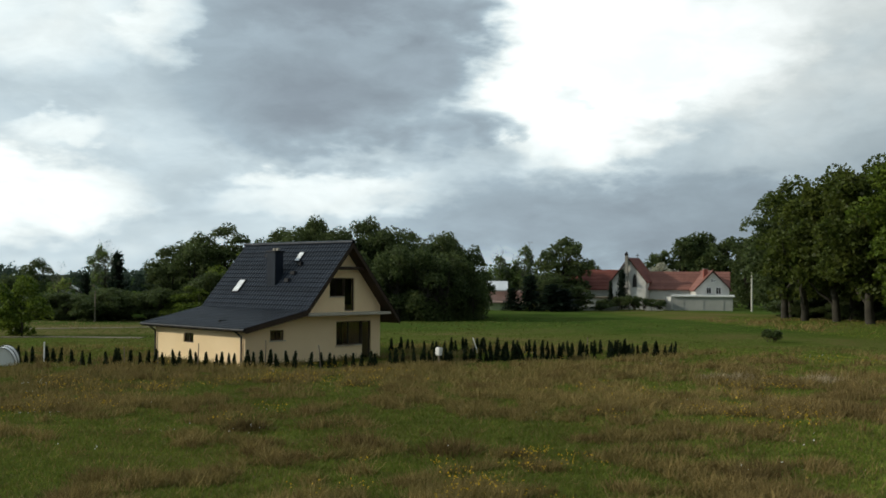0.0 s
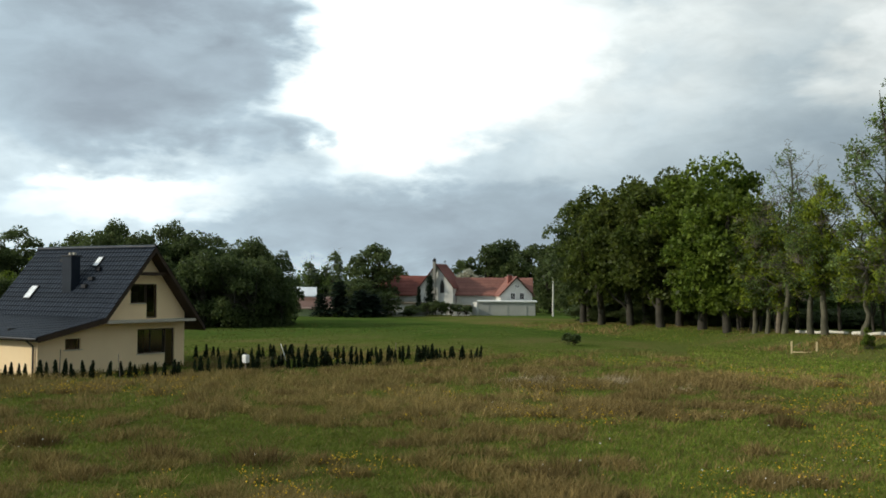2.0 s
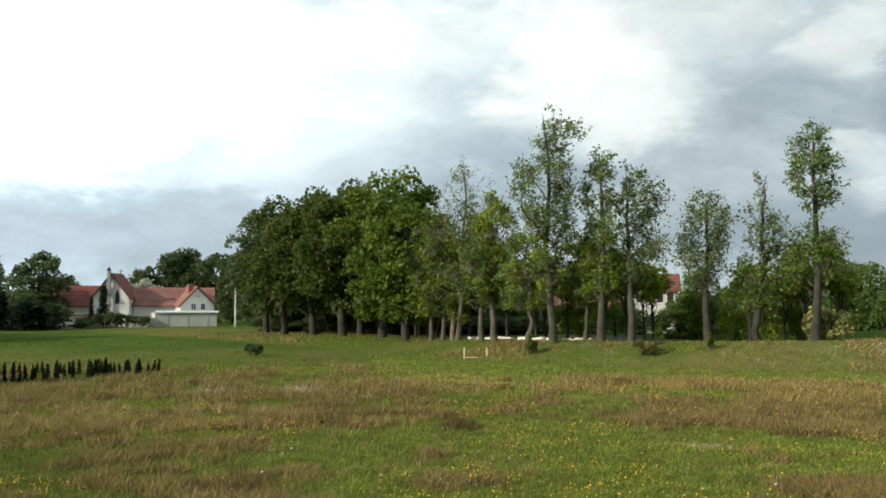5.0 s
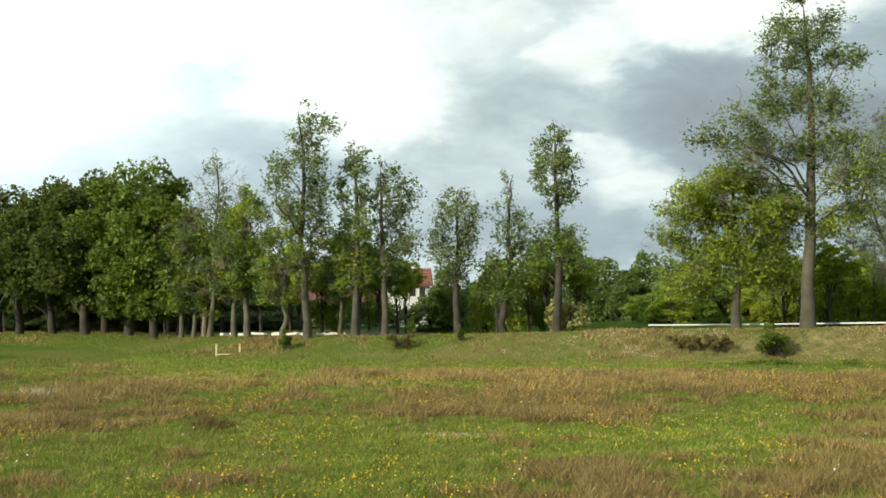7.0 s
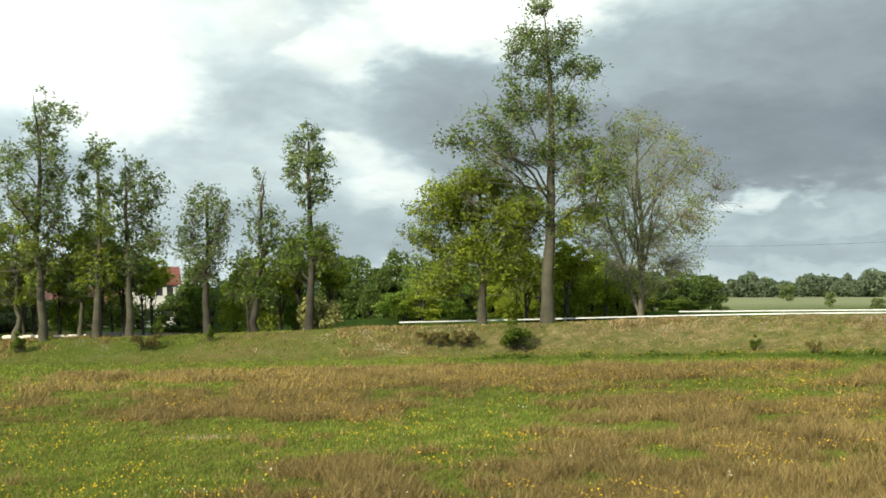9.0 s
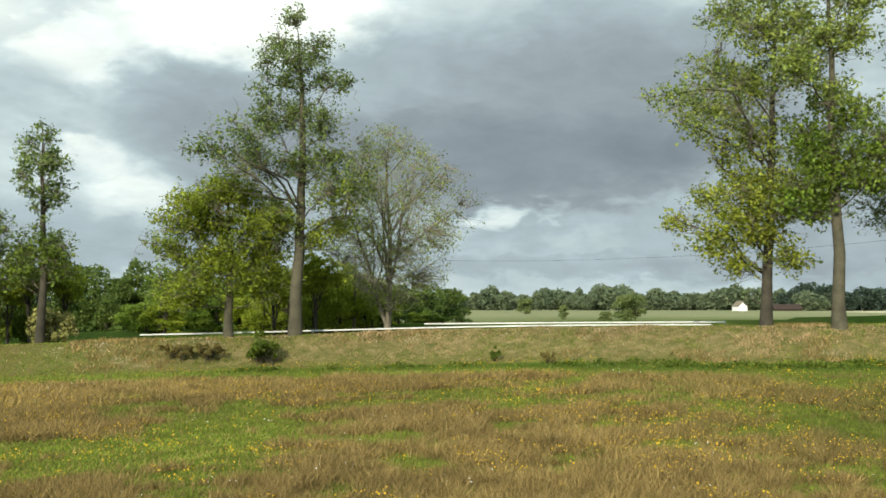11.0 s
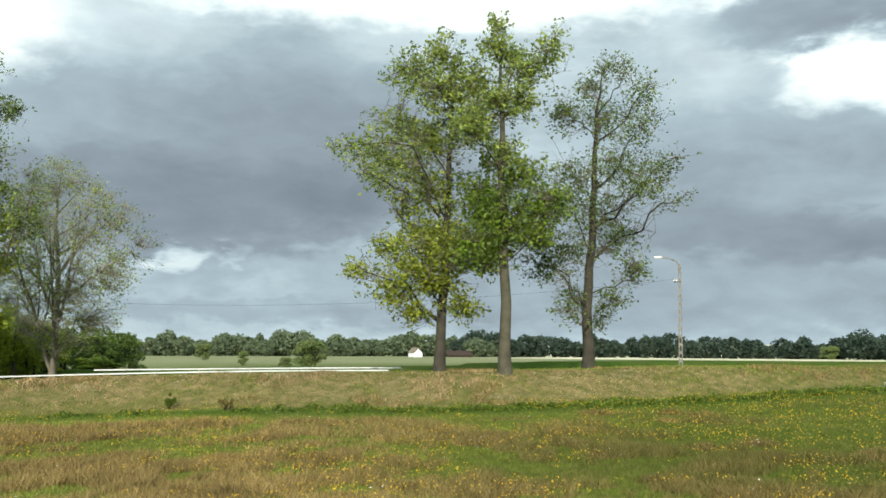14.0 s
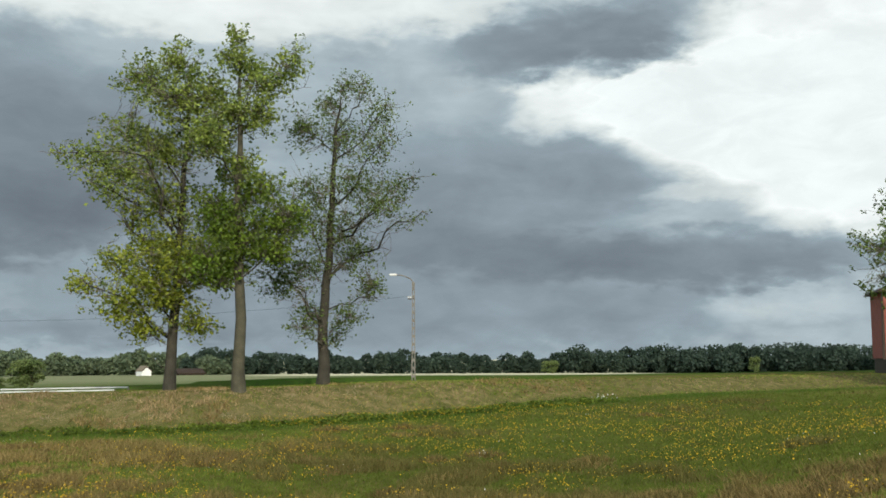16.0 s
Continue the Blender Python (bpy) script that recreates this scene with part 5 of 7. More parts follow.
# ------------------------------------------------------------------ the new house
HX, HY = polar(54.96, 59.5)
house = thing("house", "new cream-rendered house with a steep anthracite tiled roof", "house", (HX, HY, gz(HX, HY) - 0.05), 90.0)
GW, GL = 10.4, 9.7                     # gable wall, eaves wall
RX, RZ = 7.35, 7.28                    # ridge
KX, KZ = 3.85, 3.15                    # where the slope eases into the low side roof
EX, EZ = -0.55, 2.22                   # low eave
FX, FZ = 11.35, 2.45                   # high-side eave


def roof_under(x):
    if x < KX:
        z = EZ + (KZ - EZ) * (x - EX) / (KX - EX)
    elif x < RX:
        z = KZ + (RZ - KZ) * (x - KX) / (RX - KX)
    else:
        z = RZ + (FZ - RZ) * (x - RX) / (FX - RX)
    return z - 0.24


GABLE_HOLES = [(1.75, 1.45, 2.75, 2.05), (6.75, 0.95, 8.85, 2.42), (8.85, 0.0, 9.6, 2.42), (6.2, 3.97, 7.4, 5.12), (7.4, 3.07, 8.2, 5.12)]
front = strip_wall([0.0, KX, RX, GW], roof_under, GABLE_HOLES, 0.0, 0.32, -0.4)
part("wall", front, PLASTER, house, "cream rendered gable wall")
part("wall", strip_wall([0.0, KX, RX, GW], roof_under, [], GL - 0.32, GL, -0.4), PLASTER, house)
side_h = roof_under(0.0) - 0.02
side = bmesh.new()
side_holes = [(5.35, 1.15, 6.45, 1.72)]
strip_wall([0.325, GL - 0.325], lambda v: side_h, side_holes, 0.0, 0.32, -0.4, side)
for v in side.verts:
    v.co = Vector((v.co.y, v.co.x, v.co.z))
part("wall", side, PLASTER, house, "sunlit cream eaves wall")
part("wall", box(GW - 0.32, 0.325, -0.4, GW, GL - 0.325, roof_under(GW) - 0.02), PLASTER, house)
part("room_wall", box(0.4, 3.2, 0.0, GW - 0.4, 3.3, 2.6), DARK_ROOM, house)
part("room_wall", box(5.2, 3.2, 2.9, 9.4, 3.3, 4.6), DARK_ROOM, house)
window_part(house, 1.75, 1.45, 2.75, 2.05, 0.0, DARK_WOOD, bar=1)
window_part(house, 6.75, 0.95, 8.82, 2.42, 0.0, DARK_WOOD, bar=1)
window_part(house, 8.88, 0.0, 9.6, 2.42, 0.0, DARK_WOOD, name="door")
window_part(house, 6.2, 3.97, 7.38, 5.12, 0.0, DARK_WOOD, bar=0)
window_part(house, 7.42, 3.07, 8.2, 5.12, 0.0, DARK_WOOD, name="door")
window_part(house, 5.35, 1.15, 6.45, 1.72, 0.0, DARK_WOOD, bar=1, axis="x")
for x0, x1, z in ((1.65, 2.85, 1.4), (6.65, 8.8, 0.9), (6.1, 7.35, 3.92)):
    part("sill", box(x0, -0.08, z, x1, 0.1, z + 0.045, 0.01), STONE, house)
part("balcony", box(3.9, -0.95, 2.84, GW + 0.1, -0.005, 3.0, 0.02), STONE, house, "pale balcony slab")
part("collar_beam", box(RX - 1.15, -0.62, 5.62, RX + 1.15, -0.42, 5.82, 0.02), DARK_WOOD, house)


def tile_rows(x0, z0, x1, z1, y0, y1, parent, mat, pitch=0.36, tile=0.30):
    """Rows of wavy roof tiles from eave (x0, z0) up to ridge (x1, z1), each row lapping the one below."""
    ln = math.hypot(x1 - x0, z1 - z0)
    n = max(1, round(ln / pitch))
    ux, uz = (x1 - x0) / ln, (z1 - z0) / ln
    nx, nz = (-uz, ux) if ux > 0 else (uz, -ux)
    ys = np.arange(y0, y1 + 1e-6, tile / 4)
    wav = 0.022 * np.cos((ys - y0) * 2 * np.pi / tile)
    row = ln / n
    v = []
    for s, lift in ((0.0, 0.055), (row + 0.03, 0.012), (0.0, 0.0)):
        for yy, ww in zip(ys, wav):
            h = lift + (ww if lift else 0.0)
            v.append((ux * s + nx * h, yy, uz * s + nz * h))
    k = len(ys)
    f = [(i, i + 1, k + i + 1, k + i) for i in range(k - 1)] + [(2 * k + i, 2 * k + i + 1, i + 1, i) for i in range(k - 1)]
    me = bpy.data.meshes.new("course")
    me.from_pydata(v, [], f)
    me.materials.append(mat)
    for i in range(n):
        ob = new("course", me)
        ob.parent = parent
        ob.location = (x0 + ux * row * i, 0, z0 + uz * row * i)


def slab(profile, y0, y1, mat, parent, name="roof", label=""):
    return part(name, prism(profile, y0, y1, "y"), mat, parent, label)


OV = 0.8                               # verge overhang
roof = slab([(EX, EZ - 0.2), (KX, KZ - 0.22), (RX, RZ - 0.26), (FX, FZ - 0.22), (FX, FZ), (RX, RZ), (KX, KZ), (EX, EZ)], -OV, GL + OV, DARK_WOOD, house, label="steep anthracite tiled roof with a low side")
tile_rows(EX - 0.04, EZ + 0.004, KX, KZ + 0.004, -OV - 0.02, GL + OV + 0.02, roof, SLATE_TILE)
tile_rows(KX, KZ + 0.01, RX, RZ + 0.01, -OV - 0.02, GL + OV + 0.02, roof, SLATE_TILE)
tile_rows(FX + 0.04, FZ + 0.01, RX, RZ + 0.01, -OV - 0.02, GL + OV + 0.02, roof, SLATE_TILE)
ridge_path = np.array([(RX, -OV - 0.05, RZ + 0.06), (RX, GL / 2, RZ + 0.06), (RX, GL + OV + 0.05, RZ + 0.06)])
rv, rf = tubes([(ridge_path, np.array([0.13, 0.13, 0.13]))], lambda r: 8)
fast_part("ridge_cap", rv, rf, SLATE_TILE, roof)
for xa, za, xb, zb in ((EX, EZ, KX, KZ), (KX, KZ, RX, RZ), (FX, FZ, RX, RZ)):
    ln = math.hypot(xb - xa, zb - za)
    part("bargeboard", prism([(xa, za - 0.26), (xb, zb - 0.28), (xb, zb + 0.03), (xa, za + 0.03)], -OV - 0.045, -OV - 0.002, "y"), DARK_WOOD, house)
for xx, zz in ((EX - 0.08, EZ - 0.06), (FX + 0.08, FZ - 0.06)):
    gp = np.array([(xx, -OV, zz), (xx, GL / 2, zz), (xx, GL + OV, zz)])
    gv, gf = tubes([(gp, np.full(3, 0.075))], lambda r: 8)
    fast_part("gutter", gv, gf, DARK_METAL, house, smooth=True)
for yy in (0.25, GL - 0.1):
    dp = np.array([(EX - 0.05, yy, EZ - 0.1), (EX + 0.1, yy, EZ - 0.22), (-0.09, yy, EZ - 0.5), (-0.09, yy, 0.9), (-0.09, yy, -0.2)])
    dv, df = tubes([(dp, np.full(5, 0.055))], lambda r: 8)
    fast_part("downpipe", dv, df, DARK_METAL, house, smooth=True)


def on_slope(x):
    return KZ + (RZ - KZ) * (x - KX) / (RX - KX)


chim = part("chimney", box(5.0, 3.95, on_slope(5.0) - 0.3, 5.65, 4.85, 6.75, 0.02), SLATE_TILE, house, "dark clad chimney stack")
part("chimney_cap", box(4.93, 3.88, 6.75, 5.72, 4.92, 6.83, 0.01), DARK_METAL, chim)
for yy in (4.25, 4.62):
    part("flue", box(5.35, yy - 0.07, 6.83, 5.52, yy + 0.07, 7.0, 0.01), STONE, chim)
for sx, sy, sk in ((6.6, 3.4, 0.72), (5.0, 7.75, 1.0)):
    d = Vector((RX - KX, 0, RZ - KZ)).normalized()
    up = Vector((-d.z, 0, d.x))
    for nm, a0, a1, b0, b1, h0, h1, m in (("skylight", -0.55, 0.55, -0.36, 0.36, 0.04, 0.13, DARK_METAL), ("pane", -0.47, 0.47, -0.29, 0.29, 0.132, 0.145, None)):
        bmx = box(a0, b0, h0, a1, b1, h1, 0.01 if m else 0)
        for v in bmx.verts:
            v.co = Vector((sx, sy, on_slope(sx))) + d * v.co.x * sk + Vector((0, 1, 0)) * v.co.y * sk + up * v.co.z
        if m:
            sky_ob = part(nm, bmx, m, roof)
        else:
            # pale tin instead of glass paints in the sky's reflection
            part(nm, bmx, TIN, sky_ob, "skylight pane coloured pale for the sky's reflection")
for sx, sy in ((6.6, 6.9), (6.15, 2.9), (5.65, 2.9), (5.25, 3.0)):
    part("roof_step", box(sx - 0.12, sy - 0.22, on_slope(sx) + 0.05, sx + 0.12, sy + 0.22, on_slope(sx) + 0.26, 0.02), DARK_METAL, roof)

# ------------------------------------------------------------------ young hedge, stakes and posts
THUJAS = "row of young thuja shrubs"


def thuja(seed):
    rng = np.random.default_rng(seed)
    ob = thing("thuja_shrub", "young dark green cone-shaped thuja in a hedge row", "shrub", group=THUJAS)
    n = 320
    h = rng.uniform(0, 1, n) ** 1.25
    a = rng.uniform(0, 2 * np.pi, n)
    r = 0.17 * (1 - h) ** 0.7 * rng.uniform(0.55, 1.05, n) * (1 + 0.25 * np.sin(a * 3 + seed))
    c = np.column_stack([np.cos(a) * r + 0.05 * h, np.sin(a) * r, 0.04 + h * 0.92])
    v, f = leaves(rng, c, 0.14, 1.6, 0.5)
    v[:, 2] = np.maximum(v[:, 2], 0.0)
    fast_part("foliage", v, f, THUJA, ob)
    tv, tf = tubes([(np.array([(0, 0, -0.05), (0, 0, 0.5), (0.02, 0, 0.9)]), np.array([0.02, 0.015, 0.005]))], lambda q: 5)
    fast_part("stem", tv, tf, BARK, ob)
    return ob


protos = [thuja(200 + i) for i in range(4)]
hedge_rng = np.random.default_rng(7)
HEDGE_LINES = [((-63.0, 22.0), (-57.6, 27.6), 16), ((-55.6, 27.3), (-42.6, 38.9), 38), ((-43.4, 40.6), (-38.6, 54.3), 38), ((-38.4, 54.6), (-36.1, 59.8), 17),
               ((-51.0, 48.0), (-47.7, 51.3), 12), ((-47.3, 51.5), (-38.8, 58.2), 30)]
first = True
for (xa, ya), (xb, yb), count in HEDGE_LINES:
    for i in range(count):
        k = (i + hedge_rng.uniform(-0.2, 0.2)) / (count - 1)
        if hedge_rng.uniform() < 0.05:
            continue
        x, y = xa + (xb - xa) * k + hedge_rng.normal() * 0.08, ya + (yb - ya) * k + hedge_rng.normal() * 0.08
        s = hedge_rng.uniform(0.74, 1.08)
        m = pose(x, y, gz(x, y), hedge_rng.normal() * 4, hedge_rng.normal() * 4, hedge_rng.uniform(0, 360))
        src = protos[i % 4]
        if first and i < 4:
            ob = src
            ob.matrix_basis = m
        else:
            ob = copy_thing(src, m)
        ob.scale = (s * hedge_rng.uniform(0.85, 1.15), s * hedge_rng.uniform(0.85, 1.15), s)
    first = False


def stake(x, y, h, mat, label, r=0.035, tilt=(0, 0), name="stake", category="post"):
    bm = bmesh.new()
    bmesh.ops.create_cone(bm, cap_ends=True, segments=8, radius1=r, radius2=r * 0.85, depth=h + 0.2)
    bmesh.ops.translate(bm, verts=bm.verts, vec=(0, 0, (h - 0.2) / 2))
    bmesh.ops.bevel(bm, geom=[e for e in bm.edges if all(v.co.z > h * 0.9 for v in e.verts)], offset=r * 0.3, segments=1, affect="EDGES")
    ob = part(name, bm, mat, None)
    ob.matrix_world = pose(x, y, gz(x, y), tilt[0], tilt[1], 0)
    return tagged(ob, label, category)


for k, h, tl in ((0.18, 1.15, (3, 2)), (0.42, 1.35, (-2, 1)), (0.64, 1.55, (0, 2)), (0.82, 1.3, (3, -4)), (0.29, 0.9, (0, 0))):
    stake(-55.6 + 13.0 * k, 27.1 + 11.6 * k, h, OLD_WOOD, "thin weathered wooden stake in a hedge row", tilt=tl)
for x, y, h, tl in ((-60.0, 25.6, 1.0, (25, 10)), (-58.2, 26.8, 1.25, (0, 0))):
    stake(x, y, h, WHITE_PAINT, "slim white plastic post by a hedge", 0.05, tl)
for x, y, tl in ((-43.4, 47.6, (0, 0)), (-46.6, 51.6, (0, -24)), (-41.0, 56.4, (0, 0))):
    stake(x, y, 1.15, WHITE_PAINT if tl[1] else OLD_WOOD, "thin post standing in a hedge row", 0.035, tl)


def canister(x, y):
    ob = thing("canister", "white plastic canister standing on a stake", "canister", (x, y, gz(x, y)))
    bm = box(-0.19, -0.15, 0.55, 0.19, 0.15, 1.02, 0.05)
    body = part("body", bm, WHITE_PAINT, ob)
    part("cap", box(-0.06, -0.06, 1.02, 0.06, 0.06, 1.09, 0.01), DARK_METAL, body)
    part("stake", box(-0.03, -0.03, -0.2, 0.03, 0.03, 0.55), OLD_WOOD, ob)


canister(-41.8, 42.9)


def foil_tunnel(x, y, turn):
    """A low garden tunnel of white foil over hoops."""
    ob = thing("foil_tunnel", "low white foil garden tunnel behind a hedge", "tunnel", (x, y, gz(x, y)), turn)
    arc = [(math.cos(a) * 0.75, math.sin(a) * 1.05) for a in np.linspace(0, math.pi, 13)]
    inner = [(u * 0.97, v * 0.97) for u, v in reversed(arc)]
    part("cover", prism(arc + inner, -1.2, 1.2), WHITE_PAINT, ob)
    for y0, y1 in ((-1.17, -1.14), (1.14, 1.17)):
        part("end_sheet", prism([(u * 0.96, v * 0.96) for u, v in arc], y0, y1), WHITE_PAINT, ob)
    for yy in (-1.2, 0.0, 1.2):
        pts = np.array([(math.cos(a) * 0.77, yy, math.sin(a) * 1.07) for a in np.linspace(0, math.pi, 13)])
        v, f = tubes([(pts, np.full(13, 0.02))], lambda r: 5)
        fast_part("hoop", v, f, DARK_METAL, ob)


foil_tunnel(-58.6, 24.6, 60)


# ------------------------------------------------------------------ houses of the village
def gabled(name, label, az_deg, dist, turn, width, length, eave, ridge, wall, roof_mat, gable_windows=(), side_windows=(), chimney=None, over=0.35, category="house", base_z=None):
    """A house at its front gable's middle: gable in the local x-z plane at y = 0, ridge along +y."""
    x, y = polar(az_deg, dist)
    ob = thing(name, label, category, (x, y, gz(x, y) if base_z is None else base_z), turn)
    w = width / 2
    shell = prism([(-w, -0.6), (w, -0.6), (w, eave), (0, ridge - 0.12), (-w, eave)], 0, length, "y")
    part("wall", shell, wall, ob)
    sl = (ridge - eave) / w
    for s in (-1, 1):
        e = s * (w + over)
        ez = eave - sl * over
        pr = part("roof", prism([(e, ez), (0, ridge), (0, ridge + 0.18), (e, ez + 0.16)], -over, length + over, "y"), roof_mat, ob)
        n = max(3, int(math.hypot(w + over, ridge - ez) / 0.75))
        for i in range(n):
            k0, k1 = i / n, (i + 1) / n
            part("course", prism([(e * (1 - k0), ez + 0.165 + (ridge - ez + 0.02) * k0), (e * (1 - k1), ez + 0.165 + (ridge - ez + 0.02) * k1), (e * (1 - k1), ez + 0.19 + (ridge - ez + 0.02) * k1), (e * (1 - k0), ez + 0.235 + (ridge - ez + 0.02) * k0)], -over, length + over, "y"), roof_mat, pr)
        part("bargeboard", prism([(e, ez - 0.1), (0, ridge - 0.1), (0, ridge + 0.1), (e, ez + 0.1)], -over - 0.04, -over - 0.002, "y"), DARK_WOOD, ob)
    for x0, z0, x1, z1 in gable_windows:
        fr = part("window", box(x0 - 0.07, -0.05, z0 - 0.07, x1 + 0.07, -0.003, z1 + 0.07, 0.01), WHITE_PAINT, ob)
        for a, b in ((x0, (x0 + x1) / 2 - 0.03), ((x0 + x1) / 2 + 0.03, x1)):
            part("pane", box(a, -0.06, z0, b, -0.052, z1), DARK_ROOM, fr)
    for side_s, y0, z0, y1, z1 in side_windows:
        xx = side_s * w
        fr = part("window", box(min(xx, xx + side_s * 0.05), y0 - 0.07, z0 - 0.07, max(xx, xx + side_s * 0.05), y1 + 0.07, z1 + 0.07), WHITE_PAINT, ob)
        part("pane", box(min(xx + side_s * 0.052, xx + side_s * 0.06), y0, z0, max(xx + side_s * 0.052, xx + side_s * 0.06), y1, z1), DARK_ROOM, fr)
    if chimney:
        cx, cy, top = chimney
        ch = part("chimney", box(cx - 0.35, cy - 0.35, eave, cx + 0.35, cy + 0.35, top, 0.03), BRICK_RED, ob)
        part("chimney_cap", box(cx - 0.42, cy - 0.42, top, cx + 0.42, cy + 0.42, top + 0.12, 0.02), CONCRETE, ch)
    return ob


# white chapel with a pointed window and a slim turret
chapel = gabled("chapel", "white chapel with a steep red tiled roof", 33.77, 178, 18, 5.9, 6.5, 5.0, 8.75, WHITE_WALL, RED_TILE, over=0.3, category="chapel", base_z=-0.4)
arch = [(0.7, 3.9), (1.4, 3.9), (1.4, 5.2), (1.28, 5.7), (1.05, 6.2), (0.82, 5.7), (0.7, 5.2)]
lancet = part("window", prism([(a + (0.1 if a > 1.05 else -0.1), b + (0.12 if b > 4.2 else -0.1)) for a, b in arch], -0.06, -0.004, "y"), GREY_WALL, chapel, "tall pointed arch window")
part("pane", prism(arch, -0.075, -0.062, "y"), DARK_ROOM, lancet)
turret = part("turret", box(-0.5, -0.7, 0.0, 0.05, -0.36, 9.35, 0.05), CONCRETE, chapel, "slim dark turret on the gable")
part("turret_roof", prism([(-0.58, 9.35), (0.13, 9.35), (-0.22, 9.95)], -0.78, -0.28, "y"), DARK_METAL, turret)
cross_v, cross_f = tubes([(np.array([(0, 5.6, 8.7), (0, 5.6, 9.7)]), np.array([0.06, 0.06])), (np.array([(-0.3, 5.6, 9.4), (0.3, 5.6, 9.4)]), np.array([0.06, 0.06]))], lambda r: 5)
fast_part("cross", cross_v, cross_f, DARK_METAL, chapel)
gabled("house", "long white house with a bright red tiled roof", 36.9, 186, -56, 7.0, 9.0, 3.6, 6.7, WHITE_WALL, RED_TILE, side_windows=[(-1, 2.0, 1.6, 3.0, 2.8), (-1, 4.2, 1.6, 5.2, 2.8), (-1, 6.4, 1.6, 7.4, 2.8)], base_z=-0.4)
gabled("house", "white house with a faded red roof and two gable windows", 29.3, 176, 44, 5.6, 7.5, 3.7, 6.6, WHITE_WALL, PALE_TILE, gable_windows=[(-1.0, 2.9, -0.3, 3.9), (0.6, 2.9, 1.3, 3.9), (-0.25, 4.9, 0.0, 5.3), (0.15, 4.9, 0.4, 5.3)], chimney=(-0.9, 1.2, 7.0), base_z=-0.4)
gabled("house", "low white house with a long faded red roof", 32.6, 182, -60, 6.0, 13.0, 3.7, 6.4, WHITE_WALL, PALE_TILE, side_windows=[(-1, 2.0, 0.9, 3.0, 2.0)], base_z=-0.4)
gabled("house", "far house with a dark grey roof behind trees", 64.2, 175, 60, 7.0, 10.0, 1.6, 3.2, GREY_WALL, GREY_WALL, chimney=(0, 3, 3.8))
gabled("house", "far white gabled house at the edge of a wood", -41.9, 305, -20, 2.8, 4.4, 1.3, 2.6, WHITE_PAINT, OLD_WOOD, over=0.1)
gabled("barn", "far low barn with a brown roof at a wood", -43.4, 318, -110, 5.0, 8.0, 0.6, 1.8, DARK_WOOD, DARK_WOOD, category="barn")


def flat_building(name, label, a0, a1, dist, z0, z1, depth, wall, top_mat, cat="shed"):
    """A plain flat-roofed building whose front runs between two directions."""
    xa, ya = polar(a0, dist)
    xb, yb = polar(a1, dist)
    ln = math.hypot(xb - xa, yb - ya)
    ob = thing(name, label, cat, (xa, ya, 0.0), math.degrees(math.atan2(yb - ya, xb - xa)))
    part("wall", box(0, 0, min(z0, gz(xa, ya)) - 0.3, ln, depth, z1 - 0.25), wall, ob)
    part("roof", box(-0.3, -0.3, z1 - 0.248, ln + 0.3, depth + 0.3, z1, 0.03), top_mat, ob, "pale flat roof edge")
    for i in range(3):
        xx = ln * (i + 0.5) / 3
        part("pier", box(xx - 0.15, -0.06, -0.5, xx + 0.15, -0.003, z1 - 0.26), wall, ob)
    return ob


garage = flat_building("garage", "long grey flat-roofed garage with a white roof edge", 31.4, 28.25, 171, -0.5, 2.3, 6, GREY_WALL, WHITE_PAINT, "garage")
part("end_wall", prism([(-1.25, 1.2), (-0.31, 0.3), (-0.31, 0.6), (-0.95, 1.5)], -0.6, 2.02, "z"), WHITE_WALL, garage, "white end wall")
tin_shed = flat_building("shed", "low shed with a white tin roof and faded walls", 41.75, 39.6, 160, -0.5, 2.9, 5, PINK_WALL, PINK_WALL)
part("lean_roof", prism([(-0.4, 2.95), (3.6, 4.3), (3.6, 4.45), (-0.4, 3.1)], 0.0, 3.7, "x"), TIN, tin_shed, "sloping bright tin roof")
part("back_wall", prism([(0.0, 2.905), (3.5, 2.905), (3.5, 4.2), (0.2, 3.0)], 0.1, 3.6, "x"), PINK_WALL, tin_shed)
flat_building("shed", "small lean-to shed with pale green walls", 41.7, 39.5, 157.5, -0.5, 1.35, 2, material("pale green wall", [(0.36, 0.42, 0.22), (0.44, 0.48, 0.28)], 0.5, 8.0, 0.9, 0.1), PINK_WALL)
flat_building("wall", "low pale concrete yard wall", 36.3, 34.3, 166, -0.5, 0.5, 0.4, GREY_WALL, GREY_WALL, "wall")
flat_building("shed", "open shed with a sagging dark roof", 36.2, 34.2, 172, -0.5, 1.9, 4, WHITE_WALL, OLD_WOOD)
flat_building("shed", "small white shed at a yard entrance", 32.9, 31.9, 169, -0.5, 1.6, 3, WHITE_WALL, OLD_WOOD)

# villa behind the road trees
gabled("villa", "white villa with a red tiled roof behind trees", 3.0, 119, 96, 8.0, 5.4, 5.0, 6.7, WHITE_WALL, RED_TILE, category="house", base_z=0.6,
       side_windows=[(-1, 0.5 + 1.1 * i, 3.7, 1.2 + 1.1 * i, 4.7) for i in range(5)] + [(-1, 0.8 + 1.8 * i, 1.0, 1.7 + 1.8 * i, 2.3) for i in range(3)])
gabled("house", "low house with a brown roof behind the avenue", 5.9, 124, 96, 7.0, 9.5, 3.0, 4.4, PINK_WALL, PALE_TILE, side_windows=[(-1, 2.0 * i + 1, 1.2, 2.0 * i + 2, 2.4) for i in range(4)])
flat_building("shed", "long white garage behind the avenue trees", 18.0, 13.6, 124, 0, 3.2, 4, WHITE_WALL, TIN)


